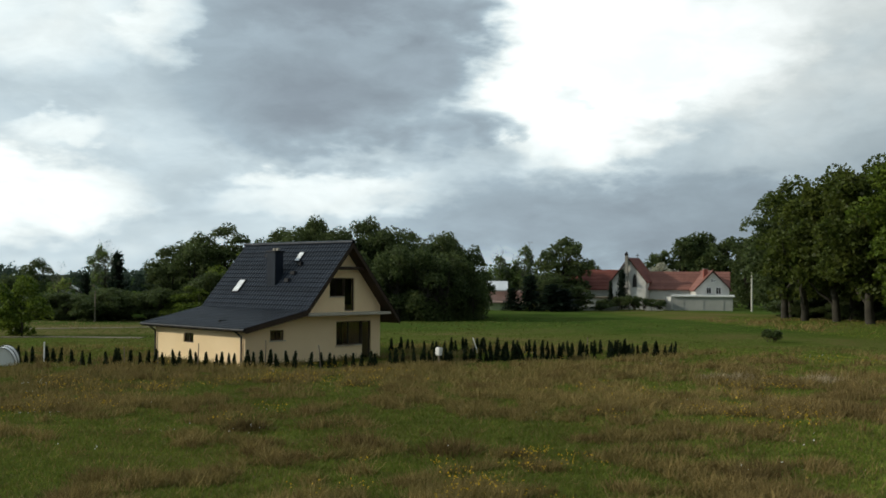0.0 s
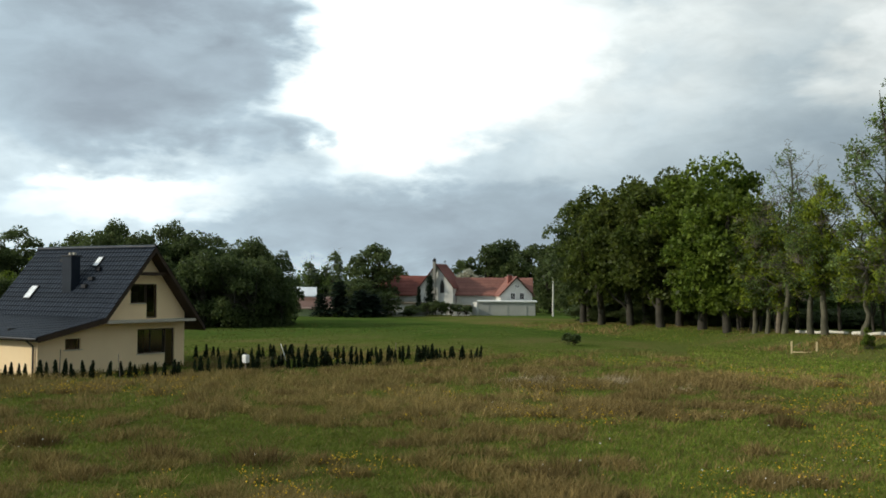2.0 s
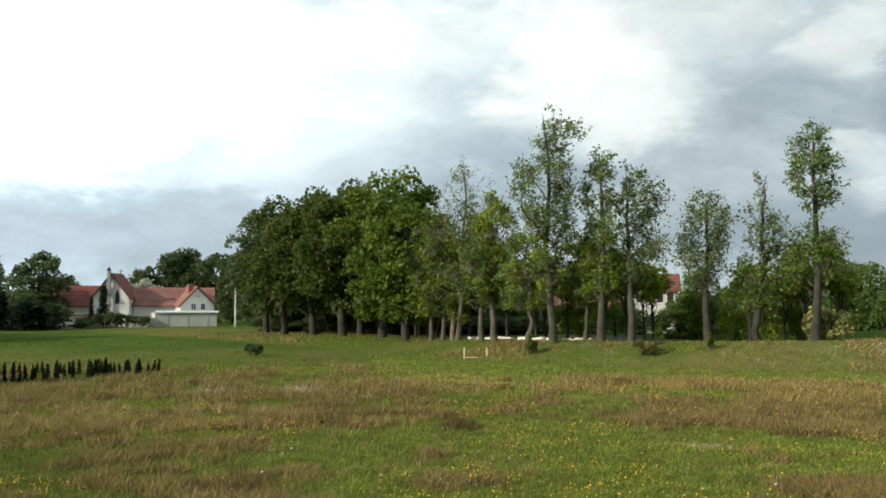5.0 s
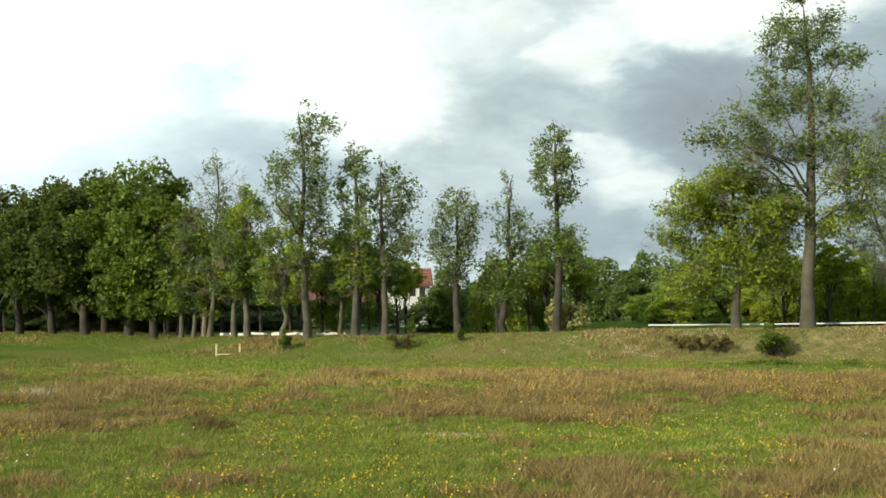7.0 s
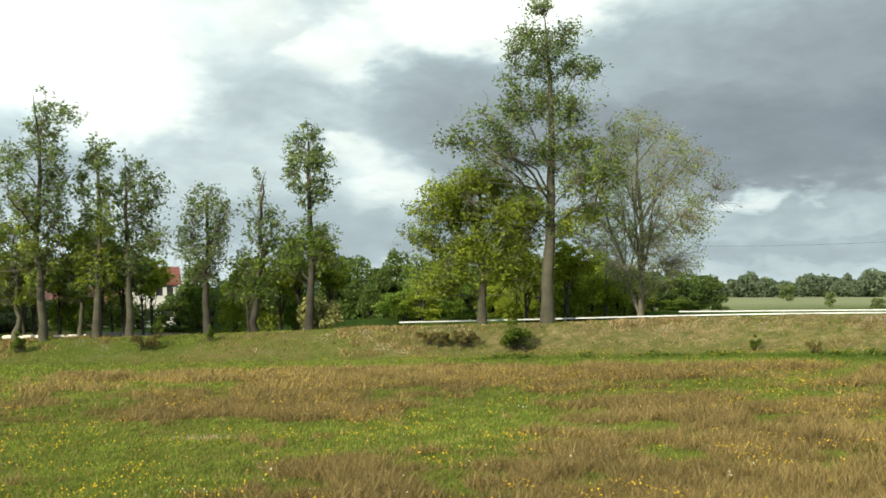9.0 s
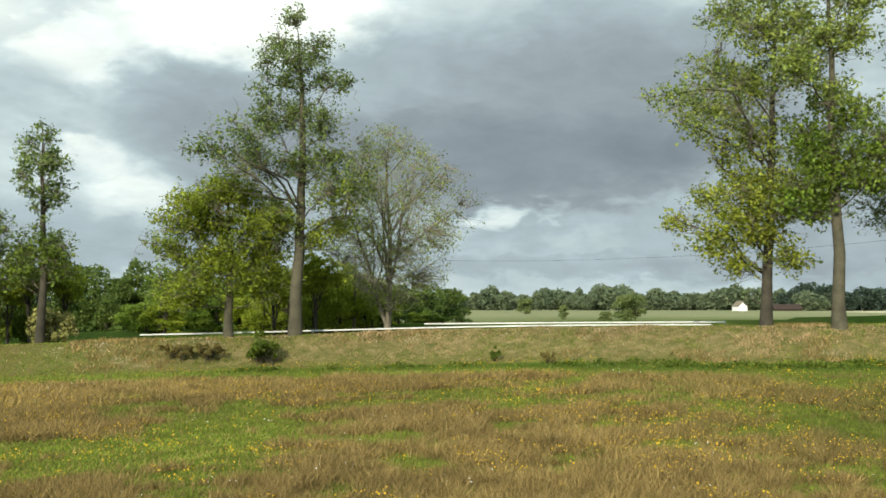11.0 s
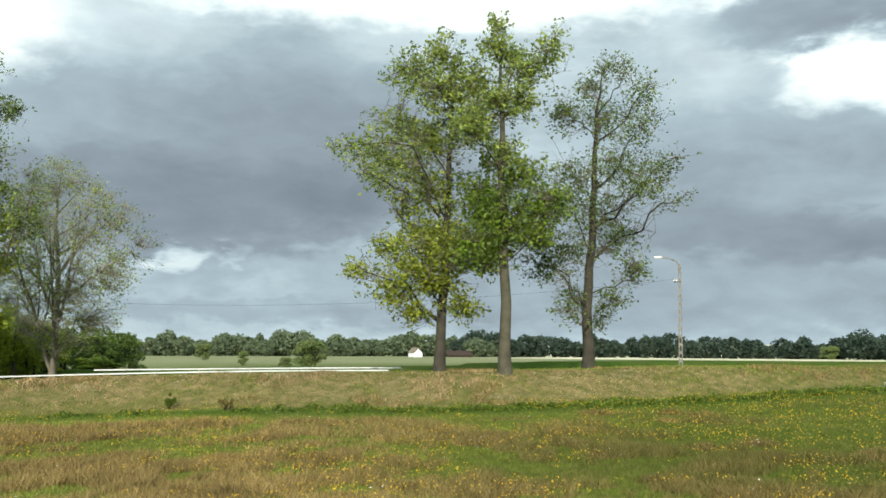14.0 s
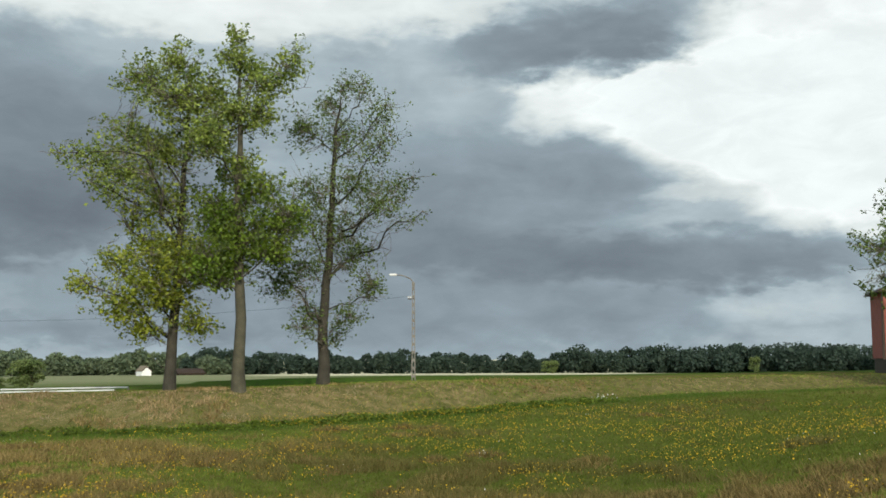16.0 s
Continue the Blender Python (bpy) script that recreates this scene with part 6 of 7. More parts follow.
def garden_path(points, width, label):
    """A narrow pale track laid on the ground through a few plan points."""
    p = []
    for (xa, ya), (xb, yb) in zip(points[:-1], points[1:]):
        p += [(xa + (xb - xa) * k, ya + (yb - ya) * k) for k in np.linspace(0, 1, 14, endpoint=False)]
    p = np.array(p)
    d = np.gradient(p, axis=0)
    d /= np.linalg.norm(d, axis=1)[:, None]
    nrm = np.column_stack([-d[:, 1], d[:, 0]]) * width / 2
    a, c = p + nrm, p - nrm
    n = len(p)
    v = np.concatenate([np.column_stack([a, ground_z(a[:, 0], a[:, 1]) + 0.05]), np.column_stack([c, ground_z(c[:, 0], c[:, 1]) + 0.05]),
                        np.column_stack([a, ground_z(a[:, 0], a[:, 1]) - 0.1]), np.column_stack([c, ground_z(c[:, 0], c[:, 1]) - 0.1])])
    f = []
    for i in range(n - 1):
        f += [(i, i + 1, n + i + 1, n + i), (2 * n + i, 2 * n + i + 1, i + 1, i), (n + i, n + i + 1, 3 * n + i + 1, 3 * n + i)]
    return tagged(mesh_object("path", v, np.array(f), EARTH), label, "path", kind="structure")


garden_path([polar(72, 92), polar(65, 90), polar(60, 87)], 1.6, "pale earth garden path behind a hedge")
garden_path([polar(72, 106), polar(64, 104), polar(58.5, 104)], 1.2, "pale earth field track by a wood")

# ------------------------------------------------------------------ road, rails of the fence, lamp and poles
def ribbon(name, off0, off1, lift, mat, label, kind="structure", u0=0.0, u1=1.0, thick=0.12):
    """A strip of road that follows the bank's edge between two offsets beyond it."""
    pts = BANK[3:13]
    fine_pts = []
    for a, b in zip(pts[:-1], pts[1:]):
        for k in np.linspace(0, 1, 6, endpoint=False):
            fine_pts.append(a + (b - a) * k)
    p = np.array(fine_pts)
    p = p[int(len(p) * u0):int(len(p) * u1)]
    for _ in range(4):
        p[1:-1] = (p[:-2] + 2 * p[1:-1] + p[2:]) / 4
    d = np.gradient(p[:, :2], axis=0)
    d /= np.linalg.norm(d, axis=1)[:, None]
    nrm = np.column_stack([-d[:, 1], d[:, 0]])
    a = p[:, :2] + nrm * off0
    b = p[:, :2] + nrm * off1
    za = np.array([gz(*q) for q in a]) + lift
    zb = np.array([gz(*q) for q in b]) + lift
    zz = np.maximum(za, zb)
    n = len(p)
    v = np.concatenate([np.column_stack([a, zz]), np.column_stack([b, zz]), np.column_stack([a, zz - thick]), np.column_stack([b, zz - thick])])
    f = []
    for i in range(n - 1):
        f += [(i, i + 1, n + i + 1, n + i), (2 * n + i, 2 * n + i + 1, i + 1, i), (n + i, n + i + 1, 3 * n + i + 1, 3 * n + i)]
    ob = mesh_object(name, v, np.array(f), mat)
    return tagged(ob, label, "road", kind=kind)


ASPHALT = material("grey asphalt", [(0.05, 0.05, 0.05), (0.075, 0.074, 0.07)], 0.4, 12.0, 0.85, 0.2)
GALVANISED = material("bright galvanised steel", [(0.50, 0.51, 0.50), (0.64, 0.64, 0.63)], 0.4, 7.0, 0.5, 0.03, metal=0.15, amount=0.04)
ribbon("road", 4.6, 11.0, 0.06, ASPHALT, "grey asphalt country road on a bank", u0=0.12, u1=0.98)


def guard_rail(offset, a0, a1, lift, label):
    """A steel crash barrier along the road: a ribbed beam on posts, between two directions."""
    pts = BANK[3:13]
    p = np.concatenate([a + (b - a) * np.linspace(0, 1, 40, endpoint=False)[:, None] for a, b in zip(pts[:-1], pts[1:])])
    for _ in range(200):
        p[1:-1] = (p[:-2] + 2 * p[1:-1] + p[2:]) / 4
    d = np.gradient(p[:, :2], axis=0)
    d /= np.linalg.norm(d, axis=1)[:, None]
    line = p[:, :2] + np.column_stack([-d[:, 1], d[:, 0]]) * offset
    ang = np.degrees(np.arctan2(-line[:, 0], line[:, 1]))
    line = line[(ang < a0) & (ang > a1)]
    run = np.concatenate([[0], np.cumsum(np.hypot(*np.diff(line, axis=0).T))])
    even = np.linspace(0, run[-1], int(run[-1] / 4.0) + 1)
    line = np.column_stack([np.interp(even, run, line[:, 0]), np.interp(even, run, line[:, 1])])
    z = bank_place(line[:, 0], line[:, 1])[1] + lift
    z = np.convolve(np.pad(z, 4, mode="edge"), np.ones(9) / 9, "valid")
    ob = thing("guard_rail", label, "guard rail", (line[0, 0], line[0, 1], z[0]))
    d = np.gradient(line, axis=0)
    d /= np.linalg.norm(d, axis=1)[:, None]
    nrm = np.column_stack([d[:, 1], -d[:, 0]])
    shape = [(0.0, 0.49), (0.04, 0.505), (0.04, 0.525), (0.0, 0.545), (0.04, 0.565), (0.04, 0.585), (0.0, 0.60), (-0.02, 0.60), (-0.02, 0.49)]
    k = len(shape)
    v = np.stack([np.column_stack([line + nrm * o, z + h]) for o, h in shape], 1).reshape(-1, 3) - np.array([line[0, 0], line[0, 1], z[0]])
    n = len(line)
    i, j = np.meshgrid(np.arange(n - 1), np.arange(k), indexing="ij")
    f = np.stack([i * k + j, i * k + (j + 1) % k, (i + 1) * k + (j + 1) % k, (i + 1) * k + j], -1).reshape(-1, 4)
    fast_part("beam", v, f, GALVANISED, ob, "ribbed steel beam")
    post = None
    for (x, y), zz, nn in list(zip(line, z, nrm))[2:]:
        if post is None:
            post = part("post", box(-0.06, -0.05, -0.9, 0.06, 0.05, 0.58), CONCRETE, ob)
            post_mesh = post.data
        else:
            post = new("post", post_mesh)
            post.parent = ob
        post.location = (x - line[0, 0] - nn[0] * 0.09, y - line[0, 1] - nn[1] * 0.09, zz - z[0])


guard_rail(2.6, -9.0, -40.5, -0.40, "galvanised steel guard rail along the road bank")
guard_rail(11.0, -24.4, -41.0, -0.42, "galvanised steel guard rail beyond the road")


LAMP_CONCRETE = material("dark weathered lamp concrete", [(0.15, 0.14, 0.125), (0.24, 0.225, 0.20)], 1.5, 14.0, 0.9, 0.3)


def lamp_post(az_deg, dist, height):
    x, y = polar(az_deg, dist)
    ob = thing("street_lamp", "tall slotted concrete lamp post with a curved arm", "street lamp", (x, y, gz(x, y)), -60)
    bm = bmesh.new()
    for s in (-1, 1):
        prism([(s * 0.16, -0.5), (s * 0.16 - s * 0.08, -0.5), (s * 0.10 - s * 0.06, height), (s * 0.10, height)], -0.07, 0.07, "y", bm)
    part("post", bm, LAMP_CONCRETE, ob, "weathered concrete twin-leg post")
    n = 12
    for i in range(n):
        z = height * (i + 0.6) / n
        w = 0.155 - 0.055 * z / height
        part("web", box(-w + 0.05, -0.06, z - 0.11, w - 0.05, 0.06, z + 0.11), LAMP_CONCRETE, ob)
    part("head_block", box(-0.11, -0.08, height, 0.11, 0.08, height + 0.25, 0.02), LAMP_CONCRETE, ob)
    arm = np.array([(0, 0, height - 0.2), (0, 0, height + 0.25), (-0.25, 0, height + 0.55), (-0.8, 0, height + 0.78), (-1.35, 0, height + 0.86)])
    v, f = tubes([(arm, np.full(5, 0.05))], lambda r: 8)
    a = fast_part("arm", v, f, LAMP_CONCRETE, ob, "curved steel arm", smooth=True)
    part("lantern", box(-1.85, -0.13, height + 0.78, -1.25, 0.13, height + 0.94, 0.05), WHITE_PAINT, a, "pale lantern head")
    part("crossarm", box(-0.42, -0.04, height - 1.05, 0.12, 0.04, height - 0.97), DARK_METAL, ob)
    for xx in (-0.38, -0.22):
        part("insulator", box(xx - 0.04, -0.05, height - 0.97, xx + 0.04, 0.05, height - 0.8, 0.015), WHITE_PAINT, ob)
    return ob


lamp_post(-56.3, 78, 7.2)


def pole(az_deg, dist, height, mat, label, r=0.12, lean=0.0, arm=True):
    x, y = polar(az_deg, dist)
    ob = thing("utility_pole", label, "pole", (x, y, gz(x, y)), az_deg)
    pts = np.array([(0, 0, -0.4), (lean * 0.5, 0, height / 2), (lean, 0, height)])
    v, f = tubes([(pts, np.array([r, r * 0.9, r * 0.75]))], lambda q: 9)
    fast_part("shaft", v, f, mat, ob, smooth=True)
    if arm:
        part("crossarm", box(lean - 0.5, -0.05, height - 0.35, lean + 0.5, 0.05, height - 0.25), mat, ob)
        for xx in (-0.45, 0.45):
            part("insulator", box(lean + xx - 0.04, -0.04, height - 0.25, lean + xx + 0.04, 0.04, height - 0.08, 0.01), WHITE_PAINT, ob)
    return ob


pole(-20.64, 92, 6.8, OLD_WOOD, "weathered wooden utility pole behind the road", lean=0.15)
pole(27.27, 163, 6.2, material("pale cast concrete", [(0.50, 0.48, 0.43), (0.62, 0.60, 0.54)], 1.0, 12.0, 0.9, 0.15), "pale concrete utility pole at a field edge", 0.15, arm=False)
pole(62.8, 118, 3.4, OLD_WOOD, "short wooden pole at a garden", 0.08, arm=False)


def cable(a, b, sag, label):
    k = np.linspace(0, 1, 18)[:, None]
    p = np.array(a) + (np.array(b) - np.array(a)) * k
    p[:, 2] -= sag * 4 * (k * (1 - k))[:, 0]
    v, f = tubes([(p, np.full(18, 0.008))], lambda r: 4)
    return tagged(fast_part("cable", v, f, DARK_METAL), label, "cable")


lx, ly = polar(-56.3, 78)
p6 = polar(-20.64, 92)
cable((lx - 0.3, ly, gz(lx, ly) + 6.4), (p6[0], p6[1], gz(*p6) + 6.6), 1.2, "thin black overhead cable between poles")

# marker in the grass: two short pale posts and a low rail
marker = thing("marker_posts", "two short pale wooden posts joined by a low rail", "posts", (*polar(14.0, 80.5), gz(*polar(14.0, 80.5))), 14.0)
part("post", box(-0.95, -0.06, -0.2, -0.81, 0.06, 0.85, 0.02), FRESH_WOOD, marker)
part("post", box(0.81, -0.06, -0.2, 0.95, 0.06, 0.85, 0.02), FRESH_WOOD, marker)
part("rail", box(-0.8, -0.03, 0.02, 0.8, 0.03, 0.10, 0.01), FRESH_WOOD, marker)
part("brace", prism([(-0.8, 0.45), (-0.2, 0.75), (-0.2, 0.8), (-0.8, 0.5)], -0.02, 0.02, "y"), OLD_WOOD, marker)


def log(a0, d0, a1, d1, r, label):
    """A felled pale trunk lying on the verge."""
    xa, ya = polar(a0, d0)
    xb, yb = polar(a1, d1)
    k = np.linspace(0, 1, 9)
    rng = np.random.default_rng(int(a0 * 100))
    p = np.column_stack([xa + (xb - xa) * k, ya + (yb - ya) * k, [gz(xa + (xb - xa) * q, ya + (yb - ya) * q) + r for q in k]])
    p[1:-1] += rng.normal(size=(7, 3)) * 0.05
    v, f = tubes([(p, r * np.linspace(1.1, 0.8, 9))], lambda q: 9)
    f = np.concatenate([f])
    ob = fast_part("log", v, f, material("peeled pale wood", [(0.58, 0.54, 0.46), (0.72, 0.69, 0.62)], 1.0, 10.0, 0.85, 0.2), smooth=True)
    return tagged(ob, label, "log", group="felled trunks on the verge")


log(14.4, 91.5, 11.8, 89.0, 0.13, "pale peeled trunk lying by the road")
log(11.6, 87.6, 9.9, 84.6, 0.15, "pale peeled trunk lying by the road")
log(9.2, 86.0, 7.6, 85.6, 0.12, "pale peeled trunk lying by the road")
stake(*polar(15.3, 91.5), 5.6, OLD_WOOD, "tall dead tree stump without bark", 0.22, (0, 3), "stump", "stump")

# brick building at the end of the view
bx, by = polar(-81.15, 126)
brick_house = thing("brick_building", "red brick building with dark timber eaves", "building", (bx, by, gz(bx, by)), -72)
part("wall", box(0.35, 0.3, -0.6, 10.0, 9.0, 1.7), DARK_WOOD, brick_house, "dark timber lower wall")
part("upper_wall", box(0.2, 0.2, 1.7, 10.2, 9.2, 9.2), BRICK_RED, brick_house, "red brick upper wall")
part("eave", prism([(-0.5, 9.2), (10.8, 9.2), (10.8, 9.6), (-0.2, 9.6)], -0.5, 9.8, "y"), DARK_WOOD, brick_house)
part("corner_board", prism([(-0.12, 1.6), (0.19, 1.6), (0.19, 9.2), (0.05, 9.2)], -0.1, 0.4, "y"), DARK_WOOD, brick_house)
for zz in (2.8, 6.0):
    for xx in (2.0, 5.0, 8.0):
        fr = part("window", box(xx - 0.6, 0.12, zz, xx + 0.6, 0.197, zz + 1.8, 0.02), WHITE_PAINT, brick_house)
        part("pane", box(xx - 0.5, 0.09, zz + 0.1, xx + 0.5, 0.115, zz + 1.7), DARK_ROOM, fr)


# ------------------------------------------------------------------ grass and flowers
def value_noise(x, y, cell, seed):
    """Smooth random field, 0 to 1."""
    rng = np.random.default_rng(seed)
    grid = rng.uniform(size=(257, 257))
    u, v = np.asarray(x) / cell + 1000.3, np.asarray(y) / cell + 1000.7
    i, j = np.floor(u).astype(int), np.floor(v).astype(int)
    fu, fv = u - i, v - j
    fu, fv = fu * fu * (3 - 2 * fu), fv * fv * (3 - 2 * fv)
    i0, j0, i1, j1 = i % 256, j % 256, (i + 1) % 256, (j + 1) % 256
    return (grid[i0, j0] * (1 - fu) + grid[i1, j0] * fu) * (1 - fv) + (grid[i0, j1] * (1 - fu) + grid[i1, j1] * fu) * fv


def brownness(x, y):
    """Where the meadow grows tall brown grass and sorrel rather than short green grass."""
    r = np.hypot(x, y)
    azd = np.degrees(np.arctan2(-x, y))
    s, _ = bank_place(x, y)
    n = 0.34 * value_noise(x, y, 6.0, 1) + 0.38 * value_noise(x, y, 2.2, 2) + 0.28 * value_noise(x, y, 0.8, 3)
    left = smooth(azd, -30, -18)
    tufty = smooth(azd, 24, 36)
    n = n + tufty * (0.14 * value_noise(x, y, 1.5, 4) + 0.16 * value_noise(x, y, 0.8, 3) - 0.17 * value_noise(x, y, 6.0, 1) - 0.065)
    belt = left * (0.14 * np.exp(-((r - 56) / 6.5) ** 2) - 0.05 * np.exp(-((r - 36) / 6.0) ** 2) + 0.05 * smooth(azd, 8, 22) * np.exp(-((r - 41) / 4.0) ** 2))
    belt = belt + (1 - left) * (0.12 * (1 - smooth(r, 38, 54)) - 0.16 * smooth(-azd, 44, 58) * smooth(r, 31, 40))
    verge = -0.35 * smooth(s, -15, -11) * (1 - smooth(s, -7.5, -5.5))
    return smooth(n + belt + verge - 0.03 * smooth(azd, -8, 12) + 0.02 * smooth(azd, 24, 40), 0.49, 0.62)


def grass_material(name):
    m = bpy.data.materials.new(name)
    m.use_nodes = True
    q = Graph(m.node_tree)
    col = q.node("ShaderNodeAttribute", attribute_name="tint").outputs["Color"]
    rnd = q.node("ShaderNodeNewGeometry").outputs["Random Per Island"]
    tone = q.mix(1.0, col, q.ramp(rnd, [(0.0, (0.84, 0.85, 0.84)), (1.0, (1.15, 1.14, 1.12))]), "MULTIPLY")
    d = q.node("ShaderNodeBsdfPrincipled")
    q.put(tone, d.inputs["Base Color"])
    d.inputs["Roughness"].default_value = 0.75
    d.inputs["Specular IOR Level"].default_value = 0.15
    t = q.node("ShaderNodeBsdfTranslucent")
    q.put(tone, t.inputs[0])
    mx = q.node("ShaderNodeMixShader")
    mx.inputs[0].default_value = 0.35
    q.put(d.outputs[0], mx.inputs[1])
    q.put(t.outputs[0], mx.inputs[2])
    q.put(mx.outputs[0], q.node("ShaderNodeOutputMaterial").inputs[0])
    return m


GRASS = grass_material("grass blades")
GREEN_A, GREEN_B = np.array((0.106, 0.168, 0.020)), np.array((0.238, 0.290, 0.046))
OLIVE_A, OLIVE_B = np.array((0.145, 0.165, 0.03)), np.array((0.25, 0.25, 0.06))
BROWN_A, BROWN_B = np.array((0.146, 0.105, 0.038)), np.array((0.39, 0.286, 0.118))
STRAW_A, STRAW_B = np.array((0.29, 0.205, 0.108)), np.array((0.54, 0.395, 0.23))
SAND_A, SAND_B = np.array((0.36, 0.29, 0.18)), np.array((0.52, 0.42, 0.29))


def blades(name, label, n, r0, r1, seed, tall=1.0, wide=1.0):
    """Blades of grass over the meadow between two distances, each one a slim bent triangle pair."""
    rng = np.random.default_rng(seed)
    r = (r0 ** 0.6 + (r1 ** 0.6 - r0 ** 0.6) * rng.uniform(size=n)) ** (1 / 0.6)
    a = radians(90) + np.radians(rng.uniform(-86, 73, n))
    x, y = np.cos(a) * r, np.sin(a) * r
    s, top = bank_place(x, y)
    hx, hy = HX - 4.8, HY + 5.2
    keep = (s < 5.0) & ~((np.abs(x - hx) < 5.2) & (np.abs(y - hy) < 5.5))
    x, y, r, s = x[keep], y[keep], r[keep], s[keep]
    n = len(x)
    b = brownness(x, y)
    straw = smooth(s, -8.0, -4.5) * smooth(x, -4, 20) * (0.22 + 0.66 * smooth(0.6 * value_noise(x, y, 3.2, 9) + 0.4 * value_noise(x, y, 1.0, 10), 0.40, 0.60)) * (1 - 0.6 * smooth(x, 50, 68))
    straw = straw * (1 - smooth(s, -0.8, 1.5) * smooth(x, 30, 45))
    field = smooth(r, 70, 84) * (s < -7) * (np.degrees(np.arctan2(-x, y)) > 20)
    pick = rng.uniform(size=n)
    brown = pick < b * 0.60 + 0.05
    verge = smooth(s, -15, -11) * (1 - smooth(s, -8.0, -6.0))
    olive = (pick > 0.74 + 0.24 * verge - 0.16 * smooth(np.degrees(np.arctan2(-x, y)), 18, 40)) & ~brown
    u = rng.uniform(size=(n, 1))
    tint = np.where(brown[:, None], BROWN_A + (BROWN_B - BROWN_A) * u, GREEN_A + (GREEN_B - GREEN_A) * u)
    tint = np.where(olive[:, None], OLIVE_A + (OLIVE_B - OLIVE_A) * u, tint)
    dry = rng.uniform(size=n) < straw
    tint = np.where(dry[:, None], STRAW_A + (STRAW_B - STRAW_A) * u, tint)
    sandy = (value_noise(x, y, 1.7, 21) * 0.6 + value_noise(x, y, 0.6, 22) * 0.4 > 0.66) & (s > -6.2) & (s < -0.8) & (x > -12) & (x < 62)
    tint = np.where(sandy[:, None], SAND_A + (SAND_B - SAND_A) * u, tint)
    pale = value_noise(x, y, 11.0, 12)[:, None]
    tuft = value_noise(x, y, 0.55, 14)[:, None]
    tint = tint * (0.78 + 0.44 * pale) * (0.72 + 0.56 * tuft)
    azr = np.degrees(np.arctan2(-x, y))
    for ca, cr, wa, wr in ((28.4, 54.0, 1.1, 1.3), (23.8, 54.5, 0.9, 1.1), (20.2, 51.5, 0.5, 0.8), (1.5, 36.5, 1.2, 0.35)):
        bare = np.exp(-((azr - ca) / wa) ** 2 - ((r - cr) / wr) ** 2) * 1.3 > rng.uniform(size=n)
        tint = np.where(bare[:, None], SAND_A + (SAND_B - SAND_A) * u, tint)
    azd = np.degrees(np.arctan2(-x, y))
    tint = tint + (np.array((0.098, 0.155, 0.025)) * (0.8 + 0.4 * u) - tint) * 0.8 * field[:, None]
    stubble = (smooth(azd, 55, 59) * smooth(r, 102, 106) * 0.8)[:, None] * (rng.uniform(size=n) < 0.75)[:, None]
    tint = tint + (STRAW_A * 0.9 + (STRAW_B - STRAW_A) * 0.5 * u - tint) * stubble
    # cloud shade painted in: grass darkens towards both ends of the meadow
    cloud_dim = (0.62 * smooth(-azd, 31, 56) * smooth(r, 28, 38) + (0.50 - 0.22 * brown) * smooth(azd, 18, 42) * (1 - field))[:, None] * (s < -7)[:, None]
    tint = tint + (np.array((0.07, 0.095, 0.016)) - tint) * cloud_dim
    rank = (smooth(s, -12.5, -10) * (1 - smooth(s, -8.2, -6.6)) * smooth(-azd, 8, 26) * 0.75)[:, None]
    tint = tint + (np.array((0.062, 0.118, 0.016)) - tint) * rank
    h = (0.075 + 0.085 * rng.uniform(size=n) + np.where(brown, 0.20 * b * (0.5 + tuft[:, 0]) + 0.10 * rng.uniform(size=n), 0.0)) * tall * np.where(dry, 0.75, 1.0)
    h = h * (1 - 0.6 * field) * np.where(s > -1, 0.6, 1.0)
    h = np.where(sandy, h * 0.45, h)
    w = (0.008 + 0.00034 * r) * wide * rng.uniform(0.7, 1.4, n)
    z = ground_z(x, y) - 0.02
    ang = rng.uniform(0, 2 * np.pi, n)
    bx_, by_ = np.cos(ang) * w, np.sin(ang) * w
    lean = rng.normal(size=(n, 2)) * 0.6 * h[:, None] + np.array((0.10, 0.02)) * h[:, None]
    root = np.column_stack([x, y, z])
    v = np.stack([root + np.column_stack([bx_, by_, np.zeros(n)]), root - np.column_stack([bx_, by_, np.zeros(n)]),
                  root + np.column_stack([lean, h])], 1).reshape(-1, 3)
    me = fast_mesh(name, v, np.arange(n * 3).reshape(n, 3), GRASS)
    attr = me.attributes.new("tint", "FLOAT_COLOR", "POINT")
    attr.data.foreach_set("color", np.repeat(np.column_stack([tint, np.ones(n)]), 3, axis=0).astype(np.float32).ravel())
    ob = new(name, me)
    return tagged(ob, label, "grass", kind="stuff")


blades("grass", "rough meadow grass in green and brown patches", 560000, 20, 44, 301)
blades("grass", "rough meadow grass with reddish brown tufts", 560000, 42, 84, 302)
blades("grass", "short green field grass beyond the hedge", 200000, 83, 128, 304)


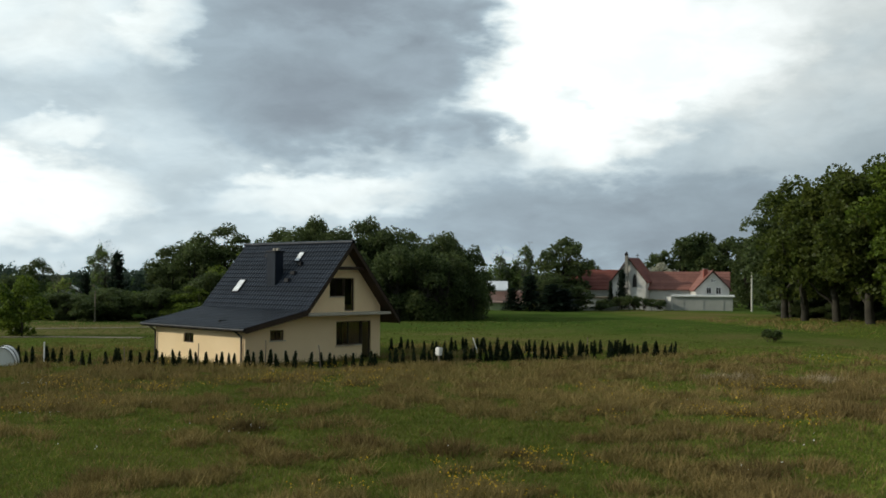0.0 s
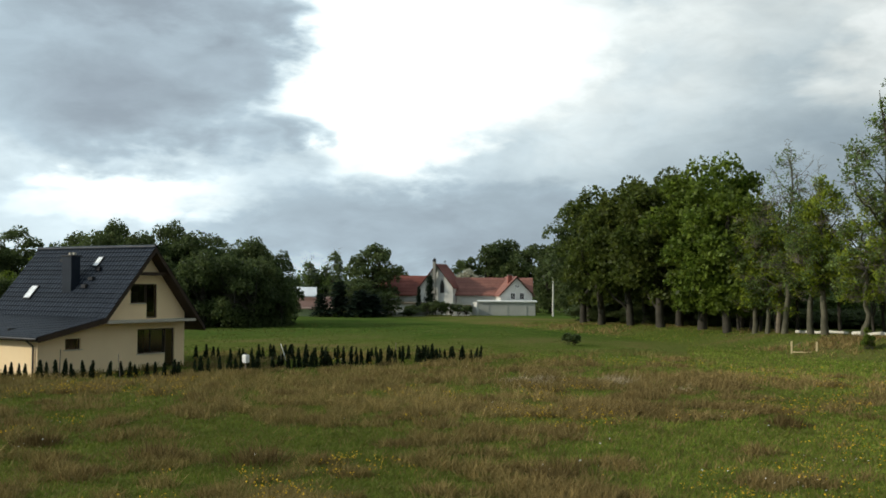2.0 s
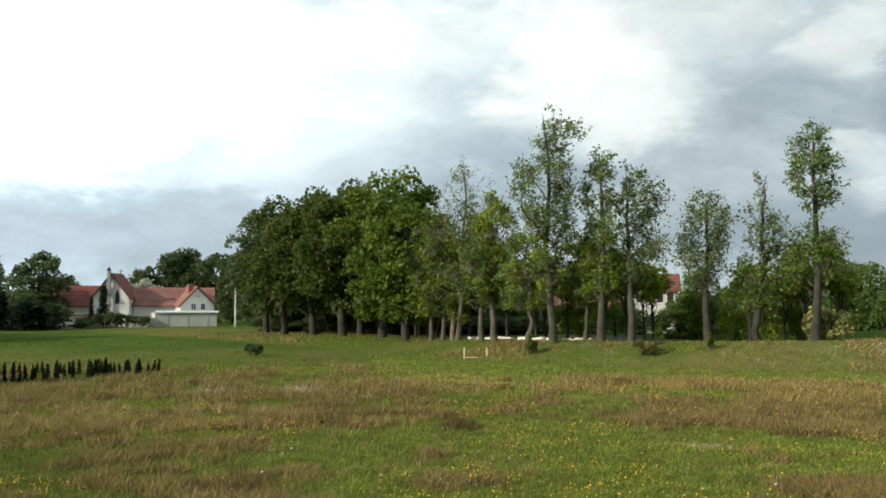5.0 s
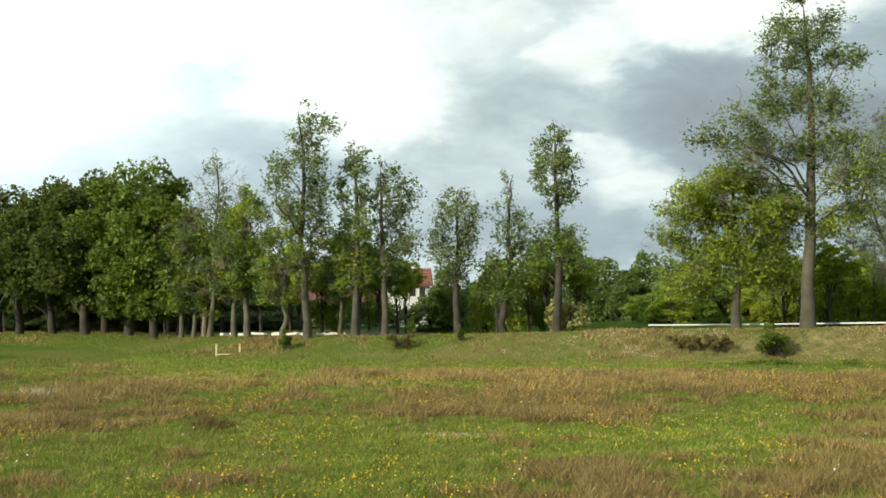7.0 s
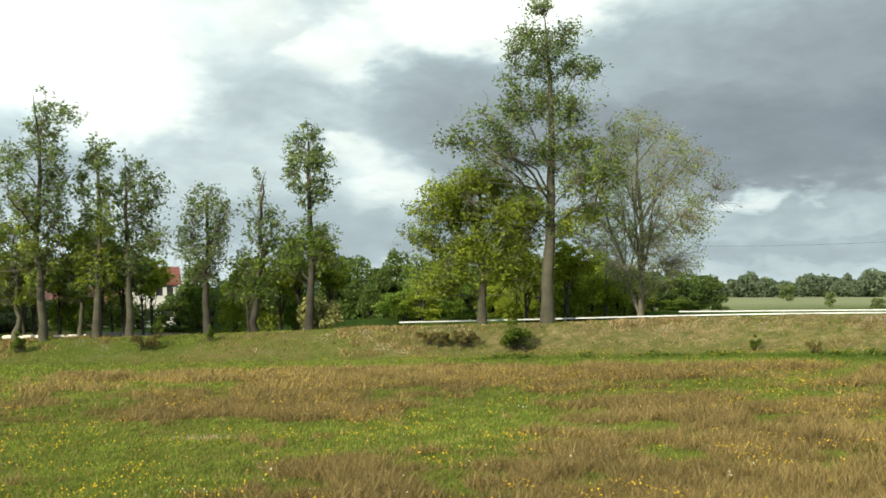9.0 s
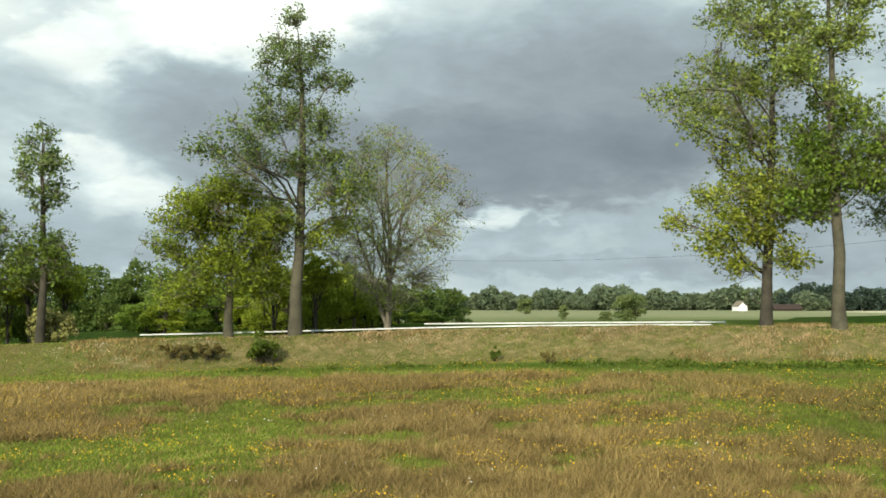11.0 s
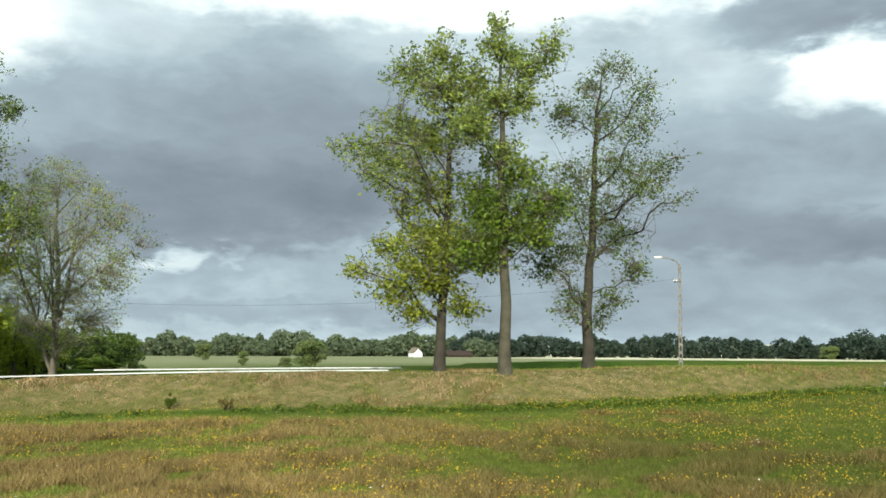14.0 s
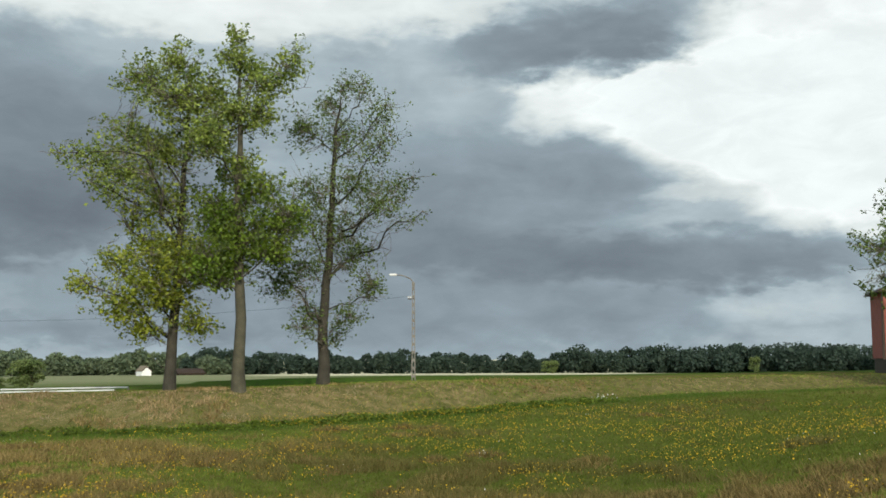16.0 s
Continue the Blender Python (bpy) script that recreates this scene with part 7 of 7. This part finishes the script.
def tussocks(n, seed):
    """Dense dark brown tufts that stand out of the meadow."""
    rng = np.random.default_rng(seed)
    vs, ts = [], []
    made = 0
    marked = [(-23.8, 20.6), (-20.8, 22.3), (-28.4, 19.9), (-16.4, 38.5), (-9.9, 38.0), (17.0, 28.2), (-13.1, 24.5)]
    while made < n:
        az_, d = rng.uniform(-72, 68), rng.uniform(24, 66)
        x, y = polar(az_, d)
        big_one = made < len(marked) * 2
        if big_one:
            x, y = marked[made % len(marked)]
            x, y = x + rng.normal() * 0.35, y + rng.normal() * 0.35
            d = math.hypot(x, y)
        elif bank_place(np.array(x), np.array(y))[0] > -9 or brownness(np.array(x), np.array(y)) < 0.35 or (x - HX + 5) ** 2 + (y - HY - 5) ** 2 < 64:
            continue
        made += 1
        k = 260
        rad = rng.uniform(0.3, 0.75)
        p = rng.normal(size=(k, 2)) * rad * np.array((1.0, 1.0))
        h = (0.58 if big_one else rng.uniform(0.28, 0.48)) * np.exp(-(np.hypot(p[:, 0], p[:, 1]) / rad) ** 2 * 0.35) * rng.uniform(0.7, 1.15, k)
        w = 0.012 + 0.0003 * d
        ang = rng.uniform(0, 2 * np.pi, k)
        root = np.column_stack([x + p[:, 0], y + p[:, 1], ground_z(x + p[:, 0], y + p[:, 1]) - 0.02])
        side_ = np.column_stack([np.cos(ang) * w, np.sin(ang) * w, np.zeros(k)])
        tip = root + np.column_stack([p * 0.2 + rng.normal(size=(k, 2)) * 0.14, h])
        vs.append(np.stack([root + side_, root - side_, tip], 1).reshape(-1, 3))
        t = (BROWN_A * 0.8 + (BROWN_B - BROWN_A) * rng.uniform(size=(k, 1)) * rng.uniform(0.3, 1.1)) * (0.78 if big_one else 1.0)
        ts.append(np.repeat(np.column_stack([t, np.ones(k)]), 3, axis=0))
    v = np.concatenate(vs)
    me = fast_mesh("tussocks", v, np.arange(len(v)).reshape(-1, 3), GRASS)
    attr = me.attributes.new("tint", "FLOAT_COLOR", "POINT")
    attr.data.foreach_set("color", np.concatenate(ts).astype(np.float32).ravel())
    return tagged(new("tussocks", me), "dense reddish brown grass tussocks in the meadow", "grass", kind="stuff")


tussocks(460, 303)


def flowers(name, label, n, seed, colour, size, limit, where):
    """Small flower heads on the tips of the grass, in drifts."""
    rng = np.random.default_rng(seed)
    many = n // 4
    a = np.repeat(rng.uniform(-84, 70, many * 6), 8)
    d = np.repeat(rng.uniform(22, 70, many * 6), 8)
    a = a + rng.normal(size=len(a)) * 26.0 / d
    d = d + rng.normal(size=len(d)) * 0.45
    pick = rng.uniform(size=len(a)) < np.repeat(rng.uniform(0.08, 0.9, many * 6), 8)
    a, d = a[pick], d[pick]
    x, y = -np.sin(np.radians(a)) * d, np.cos(np.radians(a)) * d
    s, _ = bank_place(x, y)
    drift = value_noise(x, y, 5.0, seed) * 0.5 + value_noise(x, y, 1.2, seed + 1) * 0.5 + where(a, d)
    keep = (drift > limit) & (s < -5) & (np.hypot(x - HX + 5, y - HY - 5) > 8)
    x, y, d = x[keep][:n], y[keep][:n], d[keep][:n]
    k = len(x)
    z = ground_z(x, y) + rng.uniform(0.2, 0.42, k)
    c = np.column_stack([x, y, z])
    v, f = leaves(rng, c, size, 0.5, 0.9)
    ob = fast_part(name, v, f, colour)
    return tagged(ob, label, "flowers", kind="stuff")


YELLOW = material("yellow petals", [(0.58, 0.37, 0.02), (0.74, 0.50, 0.04)], 3.0, 20.0, 0.7, 0, translucent=0.3, per_island=0.25)
WHITE_PETAL = material("white petals", [(0.70, 0.70, 0.64), (0.85, 0.85, 0.80)], 3.0, 20.0, 0.7, 0, translucent=0.3)
flowers("yellow_flowers", "scattered small yellow meadow flowers", 22000, 311, YELLOW, 0.056, 0.58,
        lambda a, d: 0.06 * smooth(-a, -12, 25) - 0.05 * smooth(a, 8, 22) - 0.12 * smooth(a, 20, 40) + 0.17 * smooth(a, 24, 36) * np.exp(-((d - 47) / 7.0) ** 2) + 0.12 * smooth(-a, 38, 56) * smooth(d, 30, 40))
flowers("white_flowers", "scattered small white meadow flowers", 420, 313, WHITE_PETAL, 0.05, 0.64, lambda a, d: 0.02 * np.ones_like(a))


def verge_weeds(n, seed):
    """Dark leafy herbs along the foot of the bank."""
    rng = np.random.default_rng(seed)
    cs, heads = [], []
    while len(cs) < n:
        az_, d = rng.uniform(-84, -14), rng.uniform(36, 76)
        x, y = polar(az_, d)
        s = float(bank_place(np.array(x), np.array(y))[0])
        if not -9.6 < s < -6.9 or rng.uniform() > 0.10 + 0.90 * float(smooth(np.array(-az_), 30, 62)):
            continue
        k = int(rng.uniform(40, 90))
        rad, high = rng.uniform(0.3, 0.8), rng.uniform(0.18, 0.42)
        p = rng.normal(size=(k, 3)) * np.array((rad, rad, 0.0)) * 0.6
        px_, py_ = x + p[:, 0], y + p[:, 1]
        hz = rng.uniform(0.05, 1.0, k) * high * np.exp(-(p[:, 0] ** 2 + p[:, 1] ** 2) / rad ** 2 * 0.5)
        cs.append(np.column_stack([px_, py_, ground_z(px_, py_) + hz]))
        if az_ < -66 and rng.uniform() < 0.12:
            m = int(rng.uniform(3, 9))
            heads.append(np.column_stack([x + rng.normal(size=m) * rad * 0.6, y + rng.normal(size=m) * rad * 0.6, np.full(m, gz(x, y) + high + 0.05)]))
    v, f = leaves(rng, np.concatenate(cs), 0.19, 0.6, 0.6)
    tagged(fast_part("weeds", v, f, LEAF_GREEN), "dark green leafy weeds along the foot of the bank", "weeds", kind="stuff")
    v, f = leaves(rng, np.concatenate(heads), 0.12, 0.2, 0.9)
    tagged(fast_part("white_umbels", v, f, WHITE_PETAL), "white flower heads among the bank weeds", "flowers", kind="stuff")


verge_weeds(240, 317)
